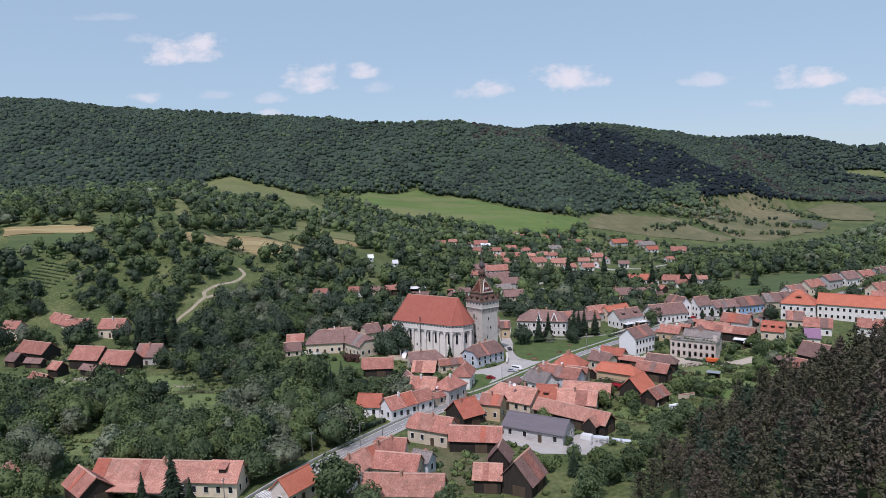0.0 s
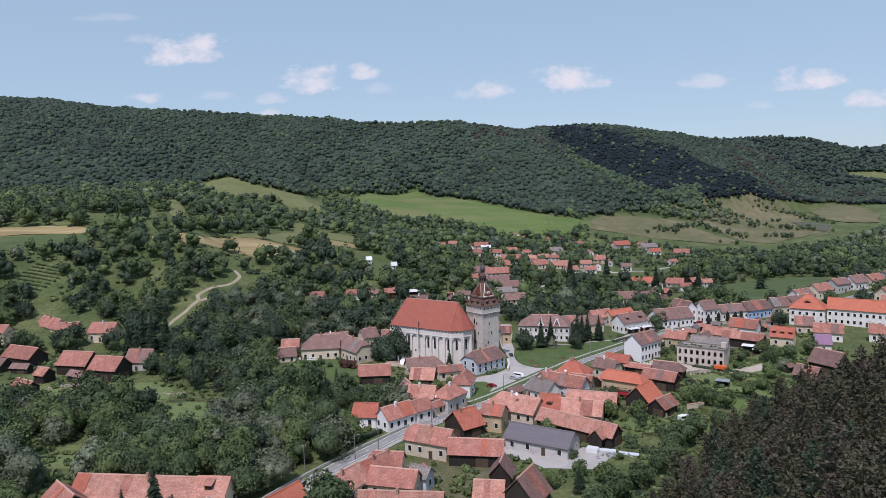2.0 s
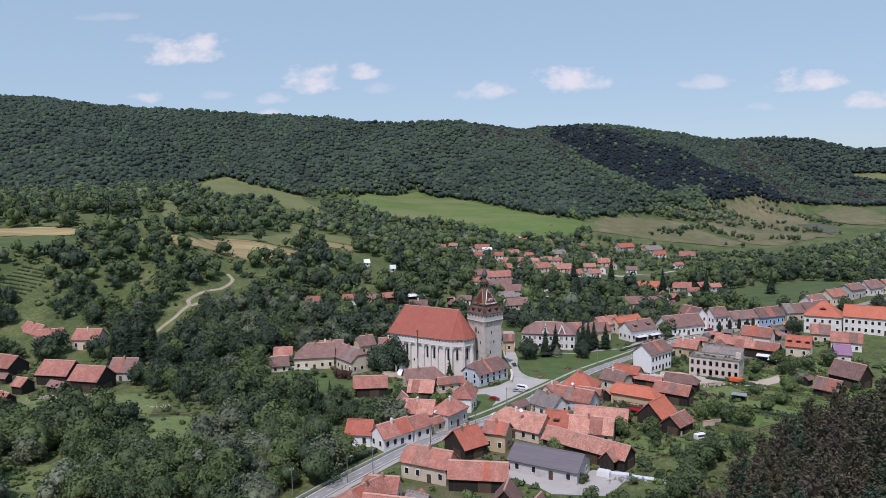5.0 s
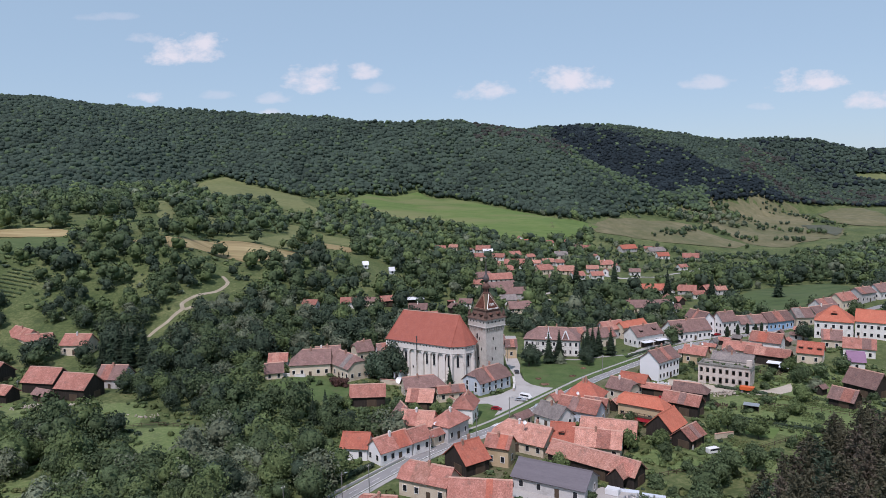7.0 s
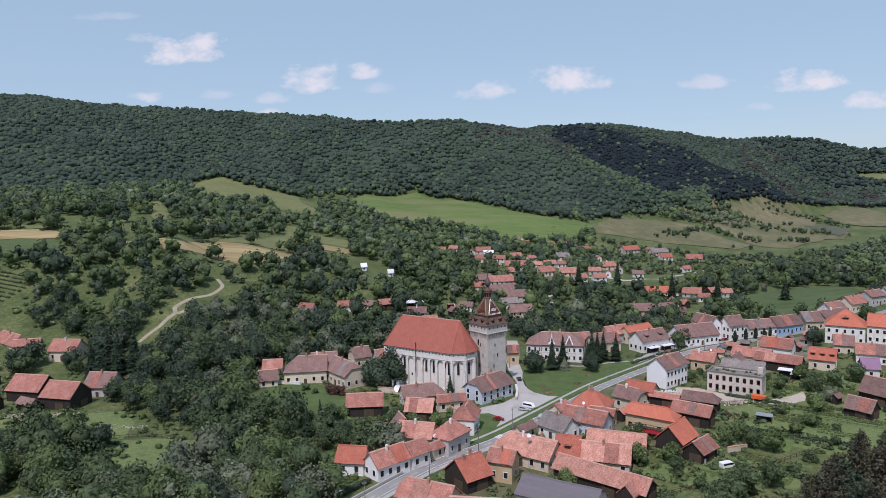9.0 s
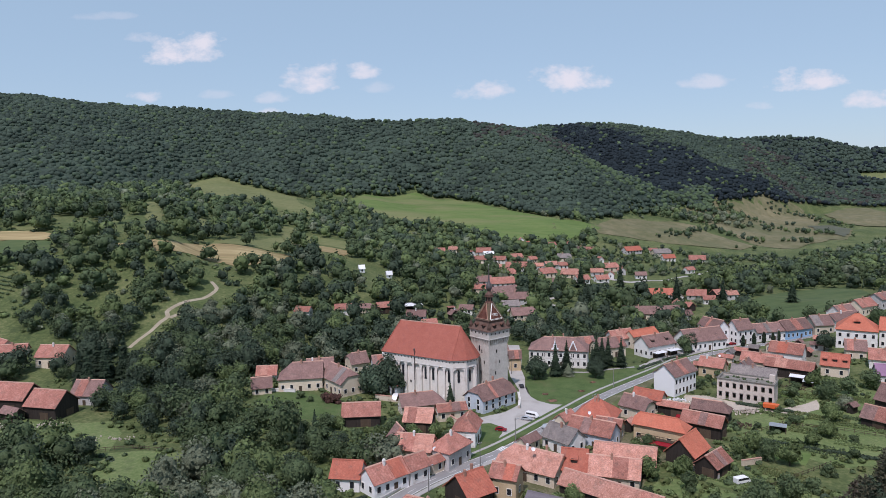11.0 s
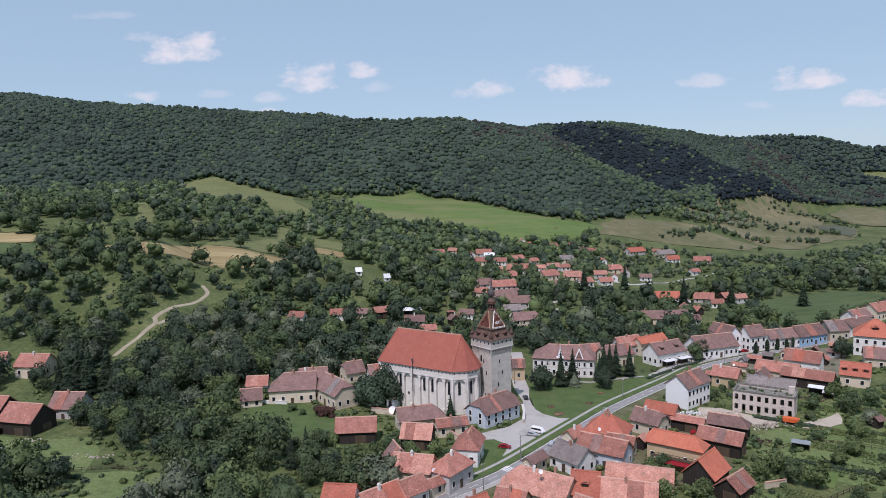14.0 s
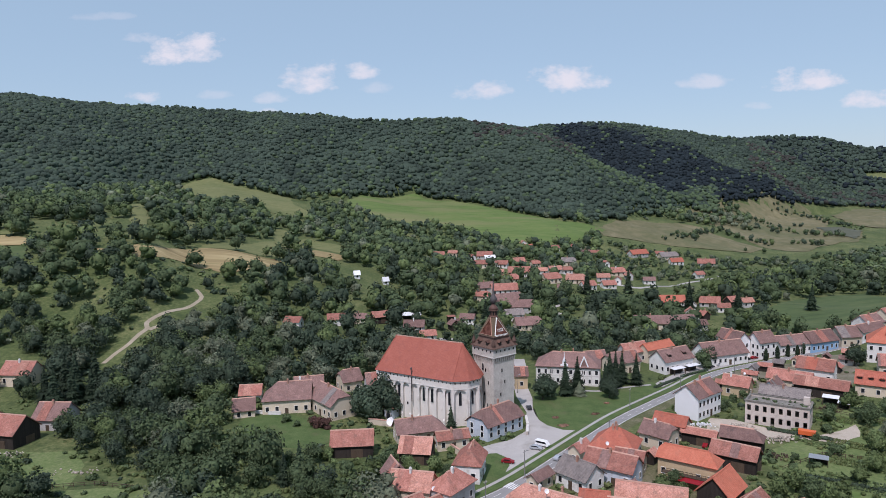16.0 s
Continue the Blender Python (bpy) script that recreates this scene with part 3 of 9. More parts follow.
def ridge_land(ridge, a, d):
    """One wooded ridge: up from its foot to its crest, then gently down behind."""
    ra, fd, fz, cd, cz = (np.asarray(c, float) for c in ridge)
    foot_d, foot_z, crest_d, crest_z = (np.interp(a, ra, c) for c in (fd, fz, cd, cz))
    u = (d - foot_d) / (crest_d - foot_d)
    up = np.clip(u, 0, 1)
    rise = 0.65 * up + 0.35 * np.sin(up * math.pi / 2)
    z = foot_z - 6 + (crest_z - foot_z + 6) * rise - 150 * np.clip(-u, 0, 2)
    return z - np.clip(d - crest_d, 0, 260) * 0.22, up


def height(x, y):
    """The lie of the land: a level valley floor, slopes round it, wooded ridges, and the knoll beside the flight."""
    x, y = np.asarray(x, float), np.asarray(y, float)
    d = np.clip(y + 217.0, 0, 4690)
    a = (x + 11.5) / np.maximum(d, 120)
    z = base_land(a, d)
    for ridge in RIDGES:
        zr, up = ridge_land(ridge, a, d)
        folds = 5.0 * np.sin(x / 47 + y / 130 + 0.9 * np.sin(y / 105)) + 3.0 * np.sin(x / 23 - y / 60 + 1.7)
        zr = zr + folds * np.sin(np.clip(up, 0, 1) * math.pi) * 1.1
        z = 3.0 * np.logaddexp(z / 3.0, zr / 3.0)
    # small unevenness
    mid = smooth(270, 420, d)
    z = z + mid * (1.2 * np.sin(x / 21 + 0.6) * np.sin(y / 27) + 0.6 * np.sin(x / 9 + y / 13))
    # the knoll
    knoll = 15 + 0.45 * (x - 30) - 0.40 * (y + 140)
    knoll = 4 * np.logaddexp(0, knoll / 4)
    knoll = np.minimum(knoll, 60) * smooth(2, 34, x) * smooth(-60, -92, y)
    return z + knoll


def ground_at(x, y):
    return float(height(x, y))


# ---- the ground ----
def ground_sheet():
    """One sheet from behind the flight to the horizon, finer where it is near."""
    ys = np.concatenate([np.arange(-420, 140, 5.0), np.arange(140, 1000, 9.0), np.arange(1000, 1500, 16.0), np.arange(1500, 4500, 70.0)])
    ts = np.concatenate([np.linspace(-1, 1, 161)])
    half = np.interp(ys, [-420, 0, 600, 1600, 4500], [330, 380, 900, 1900, 4300])
    x = ts[None, :] * half[:, None]
    y = np.repeat(ys[:, None], len(ts), 1)
    z = height(x, y)
    v = np.stack([x, y, z], -1).reshape(-1, 3)
    r, c = np.meshgrid(np.arange(len(ys) - 1), np.arange(len(ts) - 1), indexing="ij")
    i = (r * len(ts) + c).ravel()
    q = np.stack([i, i + 1, i + len(ts) + 1, i + len(ts)], -1)
    ob = new("ground", mesh_np("ground", v, q, None, M["grass"], True))
    return tagged(ob, "rough green grassland of the valley floor and hillsides", "ground", kind="structure")


ground_sheet()


def inside(poly, x, y):
    hit_ = np.zeros(np.shape(x), bool)
    for (x0, y0), (x1, y1) in zip(poly, poly[1:] + poly[:1]):
        cross = (y0 > y) != (y1 > y)
        with np.errstate(divide="ignore", invalid="ignore"):
            hit_ ^= cross & (x < (x1 - x0) * (y - y0) / (y1 - y0 + 1e-9) + x0)
    return hit_


def patch(name, poly, mat, label, category, lift=0.06, cell=4.0, kind="structure", rough_edge=0.0):
    """A piece of land cover that lies on the ground, cut to its outline."""
    bm = bmesh.new()
    pts = [Vector((x, y, 0)) for x, y in poly]
    if rough_edge:
        dense = []
        for a, b in zip(pts, pts[1:] + pts[:1]):
            steps = max(2, int((b - a).length / (rough_edge * 2.5)))
            for s in range(steps):
                p = a.lerp(b, s / steps)
                dense.append(p + Vector((noise.noise(p * 0.11), noise.noise(p * 0.11 + Vector((9, 4, 2))), 0)) * rough_edge)
        pts = dense
    bm.faces.new([bm.verts.new(p) for p in pts])
    bmesh.ops.triangulate(bm, faces=bm.faces)
    xs, ys = [p.x for p in pts], [p.y for p in pts]
    for axis, lo, hi in ((0, min(xs), max(xs)), (1, min(ys), max(ys))):
        k = lo + cell
        while k < hi:
            co = Vector((k, 0, 0)) if axis == 0 else Vector((0, k, 0))
            no = Vector((1, 0, 0)) if axis == 0 else Vector((0, 1, 0))
            bmesh.ops.bisect_plane(bm, geom=bm.verts[:] + bm.edges[:] + bm.faces[:], plane_co=co, plane_no=no)
            k += cell
    for v in bm.verts:
        v.co.z = ground_at(v.co.x, v.co.y) + lift
    for f in bm.faces:
        if f.normal.z < 0:
            f.normal_flip()
    me = bpy.data.meshes.new(name)
    bm.to_mesh(me)
    bm.free()
    me.materials.append(mat)
    return tagged(new(name, me), label, category, kind=kind)


def ribbon(name, line, width, mat, label, category, lift=0.05, depth=0.0, offset=0.0, step=3.0, kind="structure"):
    """A strip along a line on the ground; depth gives it edges."""
    pts = [Vector((x, y, 0)) for x, y in line]
    dense = []
    for k in range(len(pts) - 1):
        p0, p1, p2, p3 = pts[max(k - 1, 0)], pts[k], pts[k + 1], pts[min(k + 2, len(pts) - 1)]
        n = max(2, int((p2 - p1).length / step))
        for s in range(n):
            t = s / n
            dense.append(0.5 * (2 * p1 + (p2 - p0) * t + (2 * p0 - 5 * p1 + 4 * p2 - p3) * t * t + (3 * p1 - p0 - 3 * p2 + p3) * t ** 3))
    dense.append(pts[-1])
    verts, quads = [], []
    for k, p in enumerate(dense):
        d = (dense[min(k + 1, len(dense) - 1)] - dense[max(k - 1, 0)]).normalized()
        side = Vector((d.y, -d.x, 0))
        for e, dz in ((-0.5, -depth), (-0.5, 0), (0.5, 0), (0.5, -depth)):
            q = p + side * (offset + e * width)
            verts.append((q.x, q.y, ground_at(q.x, q.y) + lift + dz))
    for k in range(len(dense) - 1):
        for e in (range(3) if depth else (1,)):
            a = 4 * k + e
            quads.append((a, a + 1, a + 5, a + 4))
    me = mesh_np(name, verts, quads, None, mat)
    return tagged(new(name, me), label, category, kind=kind)


# fields and meadows of the slopes
STUBBLE = [(-188, 169), (-176, 171), (-164, 177), (-153, 221), (-129, 218), (-103, 217), (-100, 208), (-110, 188), (-121, 169), (-130, 174), (-147, 176), (-159, 158), (-177, 164)]
STRIP = [(-110, 256), (-93, 272), (-72, 258), (-74, 241), (-93, 244)]
LEFT_STUBBLE = [(-285, 183), (-268, 187), (-249, 188), (-226, 180), (-223, 171), (-245, 173), (-258, 171), (-274, 166)]
LEFT_CROP = [(-272, 164), (-256, 167), (-244, 174), (-221, 169), (-212, 150), (-225, 146), (-245, 149), (-261, 147)]
MOWN = [(-170, 215), (-154, 230), (-132, 259), (-108, 318), (-69, 284), (-71, 262), (-102, 285), (-113, 248), (-97, 224), (-120, 223), (-144, 222)]
UPPER = [(-278, 514), (-281, 559), (-255, 576), (-224, 555), (-204, 550), (-191, 547), (-164, 536), (-150, 486), (-126, 451), (-120, 431), (-141, 418), (-156, 417), (-178, 445), (-197, 458), (-222, 467), (-257, 488)]
VALLEY = [(-107, 540), (-94, 567), (-63, 576), (-38, 591), (1, 573), (38, 543), (61, 529), (88, 508), (105, 485), (131, 486), (146, 475), (128, 443), (100, 408), (78, 399), (48, 398), (24, 421), (-1, 438), (-23, 455), (-44, 434), (-61, 460), (-85, 476), (-99, 509)]
PASTURE = [(134, 471), (168, 522), (200, 550), (239, 555), (257, 533), (263, 500), (279, 470), (283, 440), (257, 416), (233, 421), (209, 430), (187, 442), (167, 448), (140, 449)]
FAR_PASTURE = [(281, 642), (346, 720), (413, 808), (476, 874), (488, 843), (494, 786), (477, 722), (472, 671), (434, 613), (431, 538), (395, 485), (350, 456), (306, 421), (288, 451), (288, 506), (281, 549), (274, 591)]
HEDGED = [(491, 705), (548, 753), (576, 759), (563, 700), (550, 645), (502, 571), (467, 577), (460, 611)]
GREY_CROP = [(421, 613), (442, 590), (436, 547), (397, 495), (396, 542)]
VEGETABLES = [(155, 171), (188, 203), (235, 212), (225, 173), (172, 135), (143, 129)]
FAR_MEADOW = [(752, 1083), (785, 1076), (813, 1038), (793, 1007), (756, 1045)]
GRASSY = [[(-229, 307), (-219, 301), (-196, 260), (-182, 219), (-193, 225)], [(-184, 289), (-179, 305), (-166, 288), (-162, 269), (-174, 264)], [(-137, 341), (-127, 339), (-110, 305), (-108, 271), (-120, 271)], [(-261, 200), (-242, 193), (-226, 183), (-250, 190)], [(-352, 468), (-345, 471), (-318, 431), (-322, 422)]]
patch("mown_slope", MOWN, M["meadow_pale"], "pale mown grass round the stubble field", "meadow", 0.18, 8, rough_edge=2)
patch("stubble_field", STUBBLE, M["straw"], "pale gold stubble field on the slope", "field", 0.3, 6, rough_edge=1.5)
patch("stubble_strip", STRIP, M["straw"], "narrow pale stubble strip on the slope", "field", 0.3, 6, rough_edge=1)
patch("stubble_band", LEFT_STUBBLE, M["straw"], "pale mown band across the slope", "field", 0.3, 6, rough_edge=2)
patch("crop_field", LEFT_CROP, M["crop"], "green crop field beside the stubble", "field", 0.25, 6, rough_edge=2)
for poly in GRASSY:
    patch("slope_clearing", poly, M["meadow_pale"], "pale grassy opening between the slope trees", "meadow", 0.3, 8, rough_edge=2)
patch("upper_meadow", UPPER, M["meadow_pale"], "pale mown meadow below the forest", "meadow", 0.4, 14, rough_edge=4)
patch("valley_meadow", VALLEY, M["meadow_bright"], "bright green mown meadow below the forest", "meadow", 0.4, 14, rough_edge=4)
patch("dry_pasture", PASTURE, M["scrub"], "dry brownish pasture with bushes", "pasture", 0.4, 14, rough_edge=4)
patch("far_pasture", FAR_PASTURE, M["scrub"], "dry brownish pasture at the forest's foot", "pasture", 0.4, 14, rough_edge=4)
patch("hedged_pasture", HEDGED, M["scrub"], "dry brownish pasture beyond the hedgerows", "pasture", 0.8, 14, rough_edge=3)
patch("grey_crop", GREY_CROP, M["grey_crop"], "dull grey-green crop below the pasture", "field", 0.9, 14, rough_edge=3)
patch("far_meadow", FAR_MEADOW, M["meadow_pale"], "pale meadow on the far slope", "meadow", 2.0, 30, rough_edge=4)
patch("vegetable_field", VEGETABLES, M["crop"], "green vegetable field with rows", "field", 0.2, 6, rough_edge=1)

# the main road, its edge lines, footpath and verge
ROAD = [(-75, -150), (-62, -122), (-51, -99), (-43.9, -86.2), (-34, -71), (-16.3, -47.2), (3.3, -29.3), (17.0, -13.0), (29.1, 2.0), (40.4, 15.7), (52, 27.5), (68, 43), (87.5, 62.5), (111.6, 76), (136, 87), (155, 95.5), (180, 106), (206, 118), (240, 136), (300, 165)]
ribbon("road", ROAD, 3.8, M["asphalt"], "grey asphalt main road through the village", "road", 0.07, 0.15)
for off in (-1.66, 1.66):
    ribbon("edge_line", ROAD[1:17], 0.12, M["road_paint"], "white painted edge line on the asphalt", "road marking", 0.085, 0, off)
ribbon("footpath", ROAD[5:14], 0.95, M["paving"], "pale paved footpath along the road", "footpath", 0.13, 0.12, -4.8)
ribbon("verge", ROAD[5:13], 4.2, M["lawn"], "narrow grass verge between road and footpath", "verge", 0.085, 0, -4.32)
ribbon("pavement", ROAD[1:7], 1.4, M["paving"], "pale pavement beside the road", "pavement", 0.13, 0.15, 2.9)
ribbon("kerb_strip", ROAD[5:13], 3.2, M["yard"], "trodden strip between road and houses", "pavement", 0.062, 0.0, 3.9)
ribbon("street_pavement", ROAD[11:17], 7.0, M["paving"], "grey paved strip before the street houses", "pavement", 0.055, 0.0, -6.8)
ribbon("road_wall", ROAD[1:6], 0.28, M["concrete"], "low pale concrete wall along the road's valley side", "wall", 0.62, 0.75, -2.7)
for k, t in enumerate(range(4, 44)):
    base, nxt = ROAD[2 + t // 4], ROAD[3 + t // 4]
    f0, f1 = (t % 4) / 4 + 0.02, (t % 4) / 4 + 0.13
    a = (base[0] + (nxt[0] - base[0]) * f0, base[1] + (nxt[1] - base[1]) * f0)
    b = (base[0] + (nxt[0] - base[0]) * f1, base[1] + (nxt[1] - base[1]) * f1)
    ribbon("centre_dash", [a, b], 0.09, M["road_paint"], "white painted dash in the road's middle", "road marking", 0.088)
for cx, cy, d in ((-52.5, -101.5, Vector((0.52, 0.85, 0))), (4.3, -28.1, Vector((0.66, 0.75, 0)))):
    n = 7
    side = Vector((d.y, -d.x, 0))
    for k in range(n):
        c = Vector((cx, cy, 0)) + side * (k - (n - 1) / 2) * 0.62
        ribbon("crossing_bar", [tuple((c - d * 1.5).xy), tuple((c + d * 1.5).xy)], 0.34, M["road_paint"], "white bar of a zebra crossing", "road marking", 0.09)

# the farmyards behind the street houses
patch("farmyards", [(-42, -112), (-36, -97), (-24, -80), (-6, -58), (9, -38), (24, -20), (40, 1), (56, 16), (66, 3), (70, -13), (58, -32), (40, -40), (33, -56), (15, -62), (2, -80), (-8, -104)], M["yard"], "trodden earth of the farmyards with grass", "yard", 0.03, 6, rough_edge=2.0)
patch("street_yards", [(75, 50), (92, 63), (113, 71), (138, 82), (150, 84), (140, 60), (124, 42), (104, 30), (86, 30)], M["earth"], "trodden earth yards behind the street", "yard", 0.03, 6, rough_edge=2.0)
# the church square
patch("square", [(-2, -23), (2, -24.5), (8, -17), (15, -8), (22, 0.5), (27, 7), (22, 9), (18, 14), (16.3, 20), (16.2, 28), (17.5, 38), (17.5, 50), (20, 70), (21, 88), (15.5, 88), (13, 60), (12.5, 40), (13.8, 24), (11.5, 8), (7, 2), (1, -1.5), (-6, -6), (-3, -12)], M["gravel"], "pale gravel square before the church annex", "square", 0.06, 5)
patch("park_lawn", [(16.6, 17.0), (18.4, 12.2), (22.2, 8.4), (27.4, 7.6), (30.5, 11.5), (38, 21), (50, 33.5), (62, 45.5), (62, 53), (48, 47), (36, 46), (26, 46), (19, 44), (17, 34), (16.6, 25)], M["lawn"], "mown green park lawn", "lawn", 0.08, 5)
ribbon("park_path", [(60, 50), (50, 47.5), (40, 44), (30, 47)], 1.4, M["paving"], "pale paved path across the park", "footpath", 0.11)
patch("corner_verge", [(-3, -22.5), (1, -24.5), (-3, -32), (-6.5, -33), (-6, -26)], M["lawn"], "small grassy corner beside the square", "verge", 0.10, 4)
patch("square_grass", [(-2, -8), (2, -8), (4.2, -11), (4.8, -16), (2, -25), (-3, -29), (-3.5, -22), (-1.5, -16)], M["lawn"], "grassy wedge between corner house and square", "lawn", 0.12, 4, rough_edge=0.6)
patch("parsonage_lawn", [(-72, 26), (-60, 26.5), (-50, 20), (-44, 17), (-40, 4), (-48, -1), (-66, 0), (-74, 10)], M["lawn"], "mown lawn behind the parsonage", "lawn", 0.06, 5, rough_edge=1.2)
patch("yard_gravel", [(60, 3), (67, 15), (73, 14), (80, 6), (90, -0.5), (98, 3), (105, 7), (101, -2), (93, -6), (78, -1), (66, 1)], M["sand"], "pale gravel building yard", "yard", 0.06, 5, rough_edge=0.8)
patch("workshop_yard", [(2, -67.5), (0.8, -71.5), (9, -77.5), (12, -82), (24, -84), (31, -74), (27, -68), (15, -74)], M["gravel"], "pale concrete yard behind the workshop", "yard", 0.06, 5, rough_edge=0.8)
for k, (cx, cy, w, h_, mt) in enumerate(((97, -9, 16, 5, "garden_grass"), (104, -17, 18, 4, "meadow_bright"), (90, -21, 14, 5, "garden_grass"), (112, -3, 16, 6, "garden_grass"), (72, -34, 16, 9, "meadow_bright"), (60, -52, 26, 12, "garden_grass"), (46, -57, 22, 9, "garden_grass"), (84, -32, 12, 7, "garden_grass"), (118, 6, 18, 6, "meadow_bright"), (100, 14, 14, 8, "meadow_bright"))):
    c_, s_ = math.cos(radians(-38)), math.sin(radians(-38))
    patch("garden_plot", [(cx + c_ * u * w / 2 - s_ * v * h_ / 2, cy + s_ * u * w / 2 + c_ * v * h_ / 2) for u, v in ((-1, -1), (1, -1), (1, 1), (-1, 1))], M[mt], "green garden plot behind the houses", "garden", 0.05 + 0.008 * k, 4, rough_edge=0.7)
patch("gardens", [(66, -14), (70, -26), (84, -44), (104, -40), (132, -14), (128, 24), (112, 24), (98, 12), (92, -8), (80, -4)], M["garden_grass"], "light green garden land behind the houses", "garden", 0.03, 6, rough_edge=2.0)
# tracks
HILL_TRACK = [(-137, 69), (-136, 76), (-134, 83), (-133, 92), (-132, 97), (-134, 101), (-133, 107), (-130, 115), (-125, 122), (-123, 130), (-123, 137), (-128, 144)]
ribbon("hill_track", HILL_TRACK, 1.9, M["dirt"], "pale dirt track up the hillside", "track", 0.12)
ribbon("side_track", [(-131, 96), (-129, 100), (-126, 103)], 2.0, M["dirt"], "short pale dirt side track", "track", 0.14)
VILLAGE_LANE = [(208.9, 300.0), (196.0, 298.0), (180.0, 298.0), (165.6, 281.0), (146.8, 271.0), (130.6, 256.0), (113.4, 247.0), (107.3, 251.0), (101.1, 255.0), (88.1, 254.0)]
ribbon("village_lane", VILLAGE_LANE, 3.2, M["gravel"], "pale gravel lane of the far hamlet", "lane", 0.12)
ribbon("valley_lane", [(50.0, 170.0), (46.9, 175.0), (47.3, 181.0), (51.2, 186.0), (56.9, 192.0)], 2.6, M["gravel"], "pale gravel lane bending between the valley houses", "lane", 0.12)
ribbon("river_lane", [(-30, 110), (-10, 118), (20, 112), (45, 118)], 3.0, M["gravel"], "pale lane behind the church", "lane", 0.1)


def meadow(poly, mt, lift):
    return patch("meadow", poly, M[mt], "open grassy clearing between the trees", "meadow", lift, 5, rough_edge=4.0)


OPEN = [
    [(-105, -28), (-85, -32), (-75, -51), (-80, -59), (-95, -46)],
    [(-158, 2), (-137, -1), (-114, -10), (-109, -21), (-130, -17), (-149, -13)],
    [(-103, -24), (-80, -26), (-72, -46), (-86, -49)],
    [(-143, 3), (-111, 0), (-100, -22), (-132, -17)],
    [(-124, -58), (-108, -60), (-102, -75), (-116, -75)],
    [(-62, -30), (-52, -22), (-50, -34), (-58, -42)],
]
for k, poly in enumerate(OPEN):
    meadow(poly, "meadow_rough" if k == 5 else "garden_grass", 0.11 - 0.01 * k)


# ---- houses ----
FOOT = []  # footprints: x, y, half length, half width, cos, sin


def roof_shell(L, W, ze, zr, hip0, hip1, thick=0.18, sag=0.08):
    """A pitched roof along x with a hip of 0 (none) to 1 (full) at each end."""
    bm = bmesh.new()
    ends = []
    for s, h in ((-1, hip0), (1, hip1)):
        xe = s * L / 2
        zt = zr - h * (zr - ze)
        ridge = bm.verts.new((xe - s * h * W / 2 * 0.92, 0, zr - sag * 0.3))
        cut = [bm.verts.new((xe, k * W / 2 * h, zt)) if 0.02 < h < 0.98 else None for k in (-1, 1)]
        eave = [bm.verts.new((xe, k * W / 2, ze)) for k in (-1, 1)]
        ends.append((ridge, cut, eave, h))
    mid = bm.verts.new(((ends[0][0].co.x + ends[1][0].co.x) / 2, 0, zr - sag))
    for k in (0, 1):
        e0, e1 = ends
        loop = [e0[2][k]] + [e1[2][k]]
        if e1[1][k]:
            loop.append(e1[1][k])
        loop += [e1[0], mid, e0[0]]
        if e0[1][k]:
            loop.append(e0[1][k])
        bm.faces.new(loop if k == 0 else loop[::-1])
    for ridge, cut, eave, h in ends:
        if h > 0.02:
            low = cut if cut[0] else eave
            bm.faces.new((low[0], low[1], ridge))
    bmesh.ops.triangulate(bm, faces=bm.faces)
    bmesh.ops.recalc_face_normals(bm, faces=bm.faces)
    if sum(f.normal.z for f in bm.faces) < 0:
        bmesh.ops.reverse_faces(bm, faces=bm.faces)
    bmesh.ops.solidify(bm, geom=bm.faces[:], thickness=thick)
    return bm


def ring_bar(bm, ow, oh, iw, ih, depth, zc):
    """A rectangular frame round an opening, as one closed piece."""
    rows = []
    for y in (-depth / 2, depth / 2):
        for w, h in ((ow, oh), (iw, ih)):
            rows.append([bm.verts.new((sx * w / 2, y, zc + sz * h / 2)) for sx, sz in ((-1, -1), (1, -1), (1, 1), (-1, 1))])
    fo, fi, bo, bi = rows
    for k in range(4):
        j = (k + 1) % 4
        bm.faces.new((fo[k], fo[j], fi[j], fi[k]))
        bm.faces.new((bo[j], bo[k], bi[k], bi[j]))
        bm.faces.new((fo[j], fo[k], bo[k], bo[j]))
        bm.faces.new((fi[k], fi[j], bi[j], bi[k]))


def window_mesh(w, h, fm):
    def make():
        bm = bmesh.new()
        t = 0.1
        ring_bar(bm, w + 2 * t, h + 2 * t, w, h, 0.12, h / 2)
        me = bpy.data.meshes.new("window")
        bm.to_mesh(me)
        bm.free()
        me.materials.append(M[fm])
        return me

    return shared(("win", w, h, fm), make), shared(("pane", w, h), lambda: box_mesh("pane", w, 0.05, h, M["glass"]))


def put_window(parent, m, w=0.95, h=1.4, fm="frame"):
    a, b = window_mesh(w, h, fm)
    ob = piece("window", a, parent, m)
    piece("pane", b, ob, Matrix.Translation((0, 0.015, 0)))
    return ob


